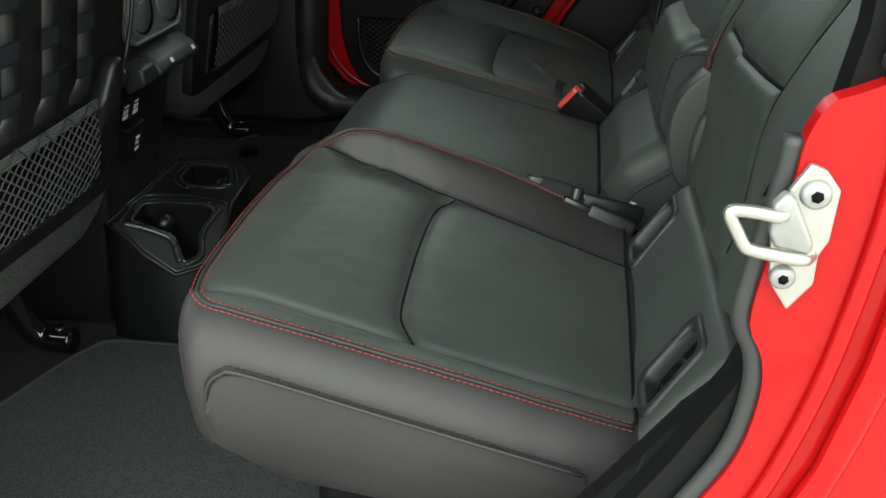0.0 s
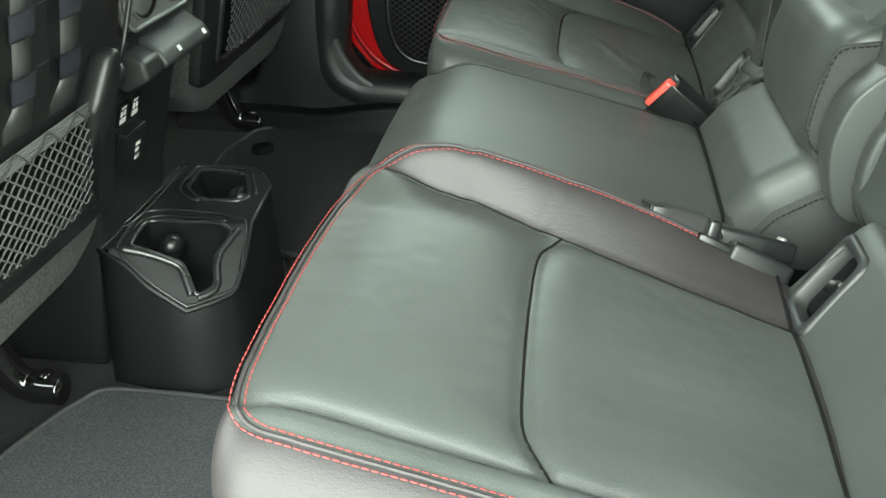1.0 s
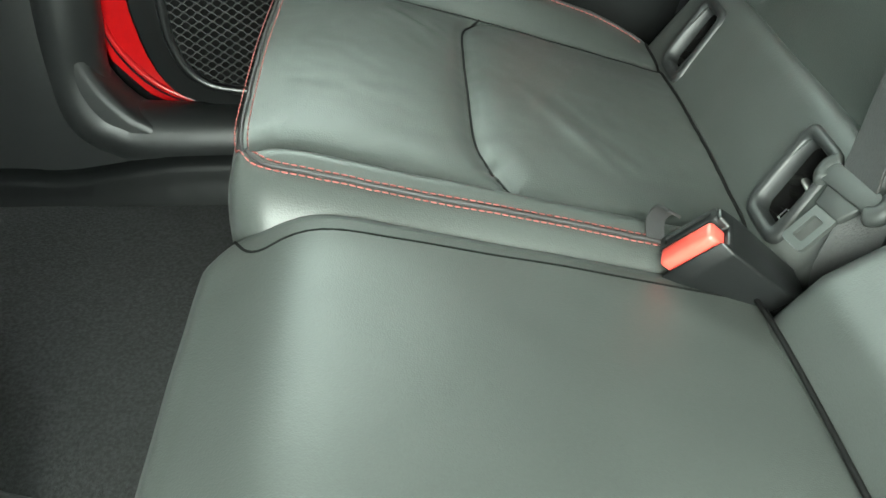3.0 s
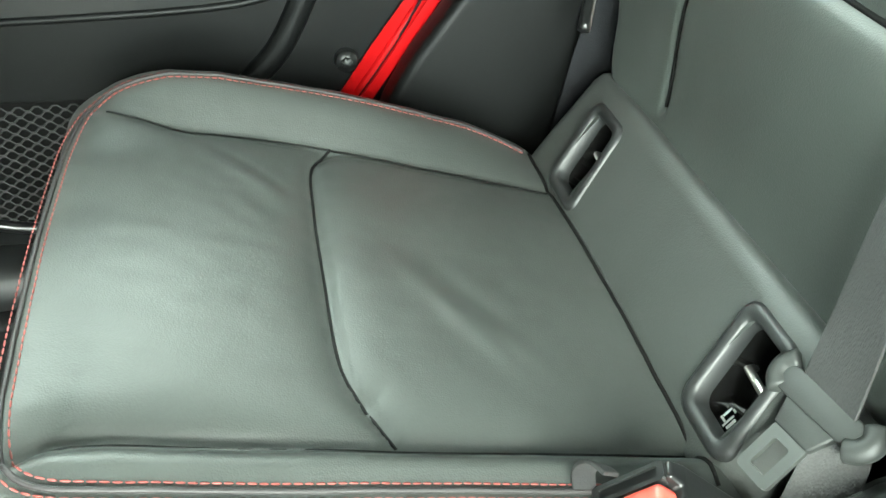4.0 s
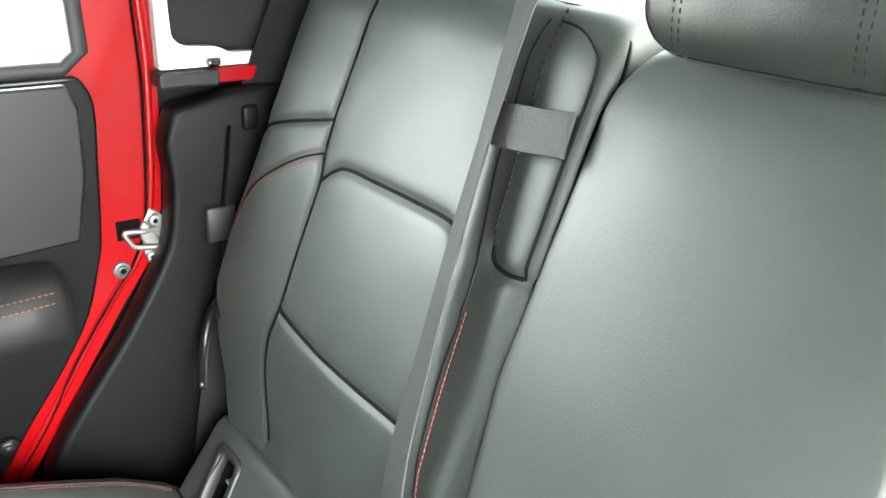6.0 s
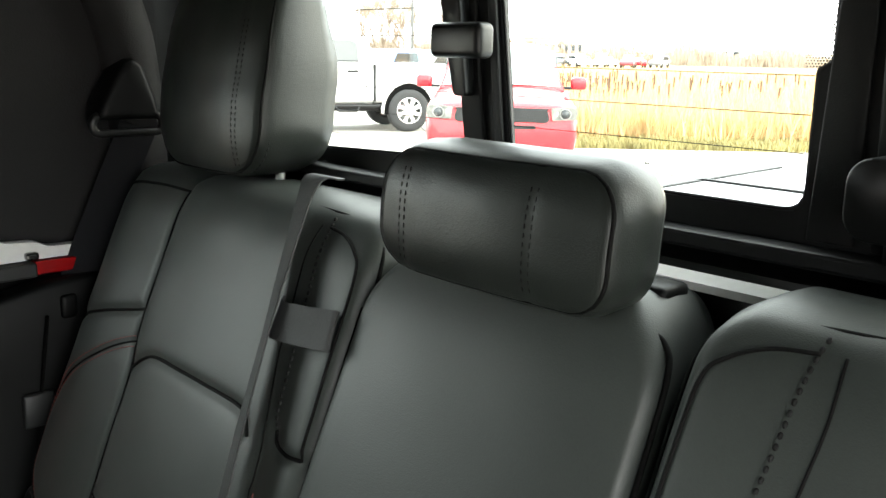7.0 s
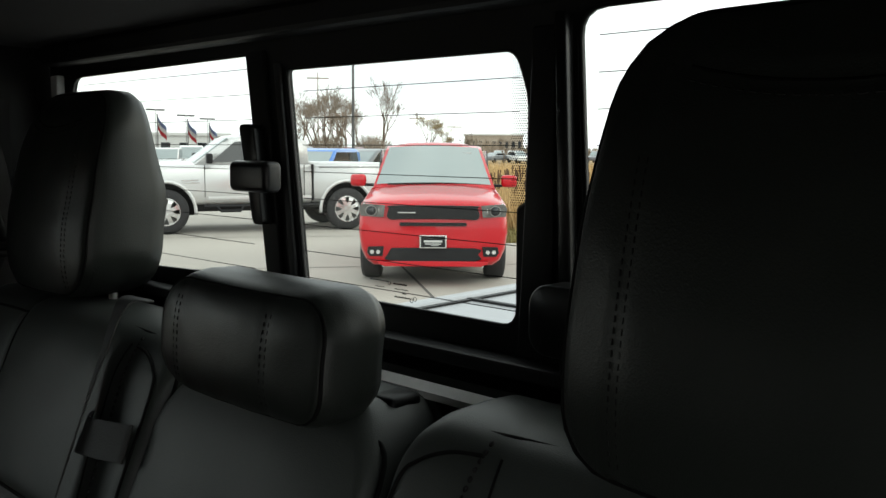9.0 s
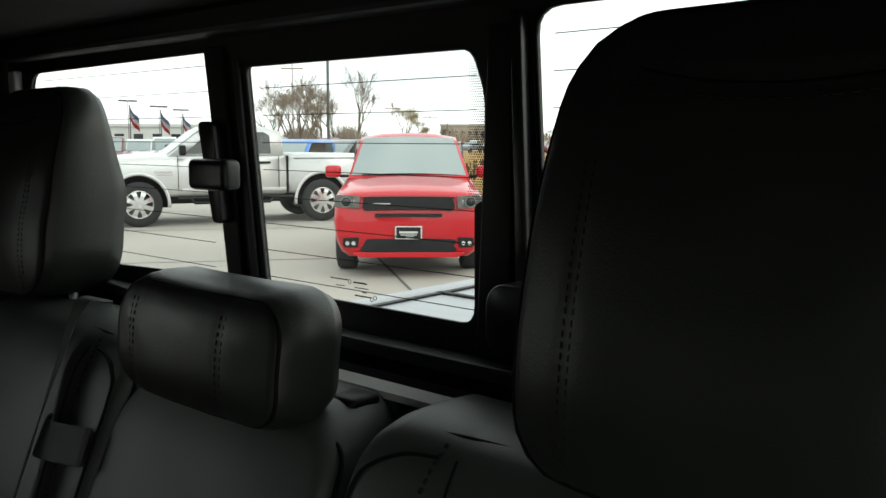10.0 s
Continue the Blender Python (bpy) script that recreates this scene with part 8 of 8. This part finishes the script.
# ------------------------------------------------------------------ trees, poles, flags, buildings
def bare_tree(az, dist, height, spread, seed, leaves=0, label="bare leafless tree on the horizon", trunk=None):
    r = random.Random(seed)
    x, y = polar(az, dist)
    t = empty("tree", (x, y, G), label=label, category="tree", group="far trees")
    wood, fine, tips = bmesh.new(), [], []

    def grow(p, d, length, rad, depth):
        q = p + d * length
        if depth <= 2:
            tube_bm([p, (p + q) / 2 + Vector((r.uniform(-1, 1), r.uniform(-1, 1), 0)) * length * 0.04, q], [rad, rad * 0.85, rad * 0.7], 6, wood)
        else:
            fine.append((p, q, rad))
        if depth >= 6 or length < height * 0.03:
            tips.append(q)
            return
        for _ in range(4 if depth in (1, 4) else 3):
            nd = (d + Vector((r.uniform(-1, 1), r.uniform(-1, 1), r.uniform(-0.25, 0.75))) * spread).normalized()
            grow(p + d * length * r.uniform(0.6, 1.0), nd, length * r.uniform(0.55, 0.80), rad * 0.55, depth + 1)
    grow(Vector((x, y, G - 0.1)), Vector((0, 0, 1)), height * 0.30, trunk or height * 0.014, 0)
    sub("trunk", wood, BARK, t, "grey trunk and limbs", True)
    verts, faces = [], []
    for p, q, rad in fine:
        d = (q - p).normalized()
        s = d.orthogonal().normalized()
        w = d.cross(s)
        for e in (s, w):
            n = len(verts)
            rr = max(rad * 0.45, height * 0.0007)
            verts += [p - e * rr, p + e * rr, q + e * rr * 0.5, q - e * rr * 0.5]
            faces.append((n, n + 1, n + 2, n + 3))
    me = bpy.data.meshes.new("crown")
    me.from_pydata([tuple(v) for v in verts], [], faces)
    me.materials.append(TWIGS)
    cr = new("crown", me)
    cr.parent, cr.location = t, -t.location
    if leaves:
        verts, faces = [], []
        for q in tips:
            for _ in range(leaves):
                c = q + Vector((r.gauss(0, 1), r.gauss(0, 1), r.gauss(0, 0.8))) * height * 0.018
                a, b = Vector((r.uniform(-1, 1), r.uniform(-1, 1), r.uniform(-1, 1))).normalized(), Vector((r.uniform(-1, 1), r.uniform(-1, 1), r.uniform(-1, 1))).normalized()
                n = len(verts)
                s = height * 0.006
                verts += [c + a * s, c + b * s, c - a * s, c - b * s]
                faces.append((n, n + 1, n + 2, n + 3))
        me = bpy.data.meshes.new("leaves")
        me.from_pydata([tuple(v) for v in verts], [], faces)
        me.materials.append(LEAF_YELLOW)
        lv = new("leaf_canopy", me)
        lv.parent, lv.location = t, -t.location
    return t


for az, dist, h, sp, seed in ((38.6, 78, 8.0, 0.62, 1), (39.6, 74, 9.2, 0.60, 2), (40.9, 80, 9.6, 0.62, 3), (40.3, 95, 9.0, 0.6, 6), (37.7, 90, 7.0, 0.6, 7), (39.1, 84, 8.6, 0.62, 8), (40.6, 70, 8.0, 0.6, 9), (38.1, 82, 7.4, 0.62, 10), (41.7, 84, 7.6, 0.62, 14), (40.0, 88, 8.4, 0.66, 15)):
    bare_tree(az, dist, h, sp, seed)
bare_tree(43.3, 70, 9.0, 0.46, 11, 0, "tall bare tree on the horizon")
bare_tree(46.2, 74, 6.2, 0.42, 12, 1, "small tree with sparse yellow leaves")
bare_tree(47.6, 80, 4.6, 0.45, 13, 1, "thin young tree with few leaves")
for az, h, seed in ((49.0, 4.5, 20), (51.2, 4.0, 21), (68.5, 8.5, 22), (71.5, 6.0, 23), (74.0, 7.0, 24), (56.0, 3.6, 25)):
    bare_tree(az, 88, h, 0.55, seed)

# brush and far woods along the horizon
verts, faces = [], []
r = random.Random(31)
for k in range(20000):
    az = r.uniform(35.8, 49.5) if k < 14000 else r.uniform(49, 86)
    d = r.uniform(82, 100) if k < 14000 else r.uniform(170, 230)
    x, y = polar(az, d)
    top = (2.6 + 0.8 * math.sin(az * 2.1) if az < 43.5 else 1.5) if k < 14000 else 3.4 + 0.9 * math.sin(az * 1.3)
    h = top * r.uniform(0.45, 1.0)
    w = r.uniform(0.012, 0.05) * (1 if k < 14000 else 6)
    a = r.uniform(0, math.tau)
    dx, dy = math.cos(a) * w, math.sin(a) * w
    l = r.uniform(-0.28, 0.28) * h
    n = len(verts)
    verts += [(x - dx, y - dy, G), (x + dx, y + dy, G), (x + dx * 0.4 + l, y + dy * 0.4 - l, G + h), (x - dx * 0.4 + l, y - dy * 0.4 - l, G + h)]
    faces.append((n, n + 1, n + 2, n + 3))
me = bpy.data.meshes.new("brush")
me.from_pydata(verts, [], faces)
stuff("far_brush", me, TWIGS, "brown leafless brush and woods along the horizon", "woods")


def lamp_post(az, dist, height, label, head=True, mat=None):
    x, y = polar(az, dist)
    p = empty("street_lamp" if head else "utility_pole", (x, y, G), label=label, category="lamp post" if head else "pole", group="lot lamp posts" if head else "utility poles")
    sub("pole", tube_bm([(x, y, G), (x, y, G + height)], [height * 0.0085, height * 0.006], 8), mat or POLE, p)
    if head:
        for s in (-1, 1):
            sub("lamp_head", box_bm(x + min(s * 0.1, s * 0.9), x + max(s * 0.1, s * 0.9), y - 0.18, y + 0.18, G + height - 0.05, G + height + 0.12, 0.03), POLE, p, "flat lamp head")
    else:
        d = Vector((math.cos(radians(-az)), math.sin(radians(-az)), 0))
        a, b = Vector((x, y, G + height * 0.94)) - d * 1.1, Vector((x, y, G + height * 0.94)) + d * 1.1
        sub("crossarm", tube_bm([a, b], 0.07, 6), mat or POLE, p)
    return p


lamp_post(41.35, 44, 9.4, "tall dark lamp post on the lot")
for az, dist, h in ((25.7, 90, 6.5), (26.2, 84, 5.9), (29.1, 88, 5.3), (30.9, 92, 4.95), (32.2, 100, 4.9)):
    lamp_post(az, dist, h, "dark lamp post over the far lot")
for az, dist, h in ((22.6, 120, 11), (45.5, 120, 6.4), (47.9, 120, 5.2), (60.5, 110, 8.0), (69.6, 100, 8.2), (39.1, 90, 9.4)):
    lamp_post(az, dist, h, "distant wooden utility pole", False, POLE_LIGHT)


def flag(az, dist, top, label):
    x, y = polar(az, dist)
    f = empty("flag", (x, y, G), label=label, category="flag", group="lot flags")
    sub("pole", tube_bm([(x, y, G), (x, y, G + top)], 0.06, 8), POLE, f, "thin flag pole")
    rt = Vector((math.cos(radians(-az)), math.sin(radians(-az)), 0))
    for k, mat in enumerate((FLAG_BLUE, FLAG_WHITE, FLAG_RED)):
        bm = bmesh.new()
        rows = []
        for i in range(7):
            t = i / 6
            off = rt * (0.8 * t) + Vector((0, 0, -1.3 * t - 0.15 * math.sin(t * 5))) + Vector((rt.y, -rt.x, 0)) * 0.12 * math.sin(t * 9)
            rows.append([bm.verts.new(Vector((x, y, G + top - 0.1)) + off + Vector((0, 0, -0.42 * (k + j)))) for j in (0, 1)])
        for r0, r1 in zip(rows, rows[1:]):
            bm.faces.new((r0[0], r1[0], r1[1], r0[1]))
        bmesh.ops.solidify(bm, geom=bm.faces[:], thickness=0.01)
        sub("flag_band", bm, mat, f, "cloth band")
    return f


for az, dist, top in ((26.3, 82, 5.5), (29.2, 86, 4.9), (31.0, 90, 4.6), (32.3, 98, 4.5)):
    flag(az, dist, top, "red, white and blue flag hanging from a pole")


def building(az0, az1, dist, height, mat, label, windows, parapet=0.4):
    a, b = Vector((*polar(az0, dist), 0)), Vector((*polar(az1, dist), 0))
    h = empty("building", (*((a + b) / 2).xy, G), label=label, category="building")
    ln = (b - a).length
    d = (b - a).normalized()
    n = Vector((-d.y, d.x, 0))
    if n.dot(a) < 0:
        n = -n
    m = Matrix(((d.x, n.x, 0, a.x), (d.y, n.y, 0, a.y), (0, 0, 1, G), (0, 0, 0, 1)))

    def put(name, bm, mt, lab):
        bmesh.ops.transform(bm, matrix=m, verts=bm.verts)
        return sub(name, bm, mt, h, lab, False)
    put("wall", box_bm(0, ln, 0, 18, 0, height), mat, "clad wall")
    put("roof", box_bm(-0.3, ln + 0.3, -0.3, 18.3, height, height + parapet), FACADE, "flat roof with a pale edge")
    for k in range(windows):
        u = ln * (k + 0.25) / windows
        put("window", box_bm(u, u + ln / windows * 0.5, -0.06, 0.02, height * 0.25, height * 0.72), TINT_GLASS, "dark window")
    return h


building(18, 33.5, 130, 3.5, FACADE, "long low pale dealership building", 14)
building(22, 25.5, 118, 2.9, FACADE_DARK, "low tan building with dark windows", 5)
building(48.6, 52.4, 260, 6.2, FACADE_DARK, "broad flat-roofed building beyond the field", 9)
building(58, 62, 260, 4.5, FACADE, "distant pale low building", 6)
building(63, 66, 280, 4.0, FACADE, "distant pale low building", 5)
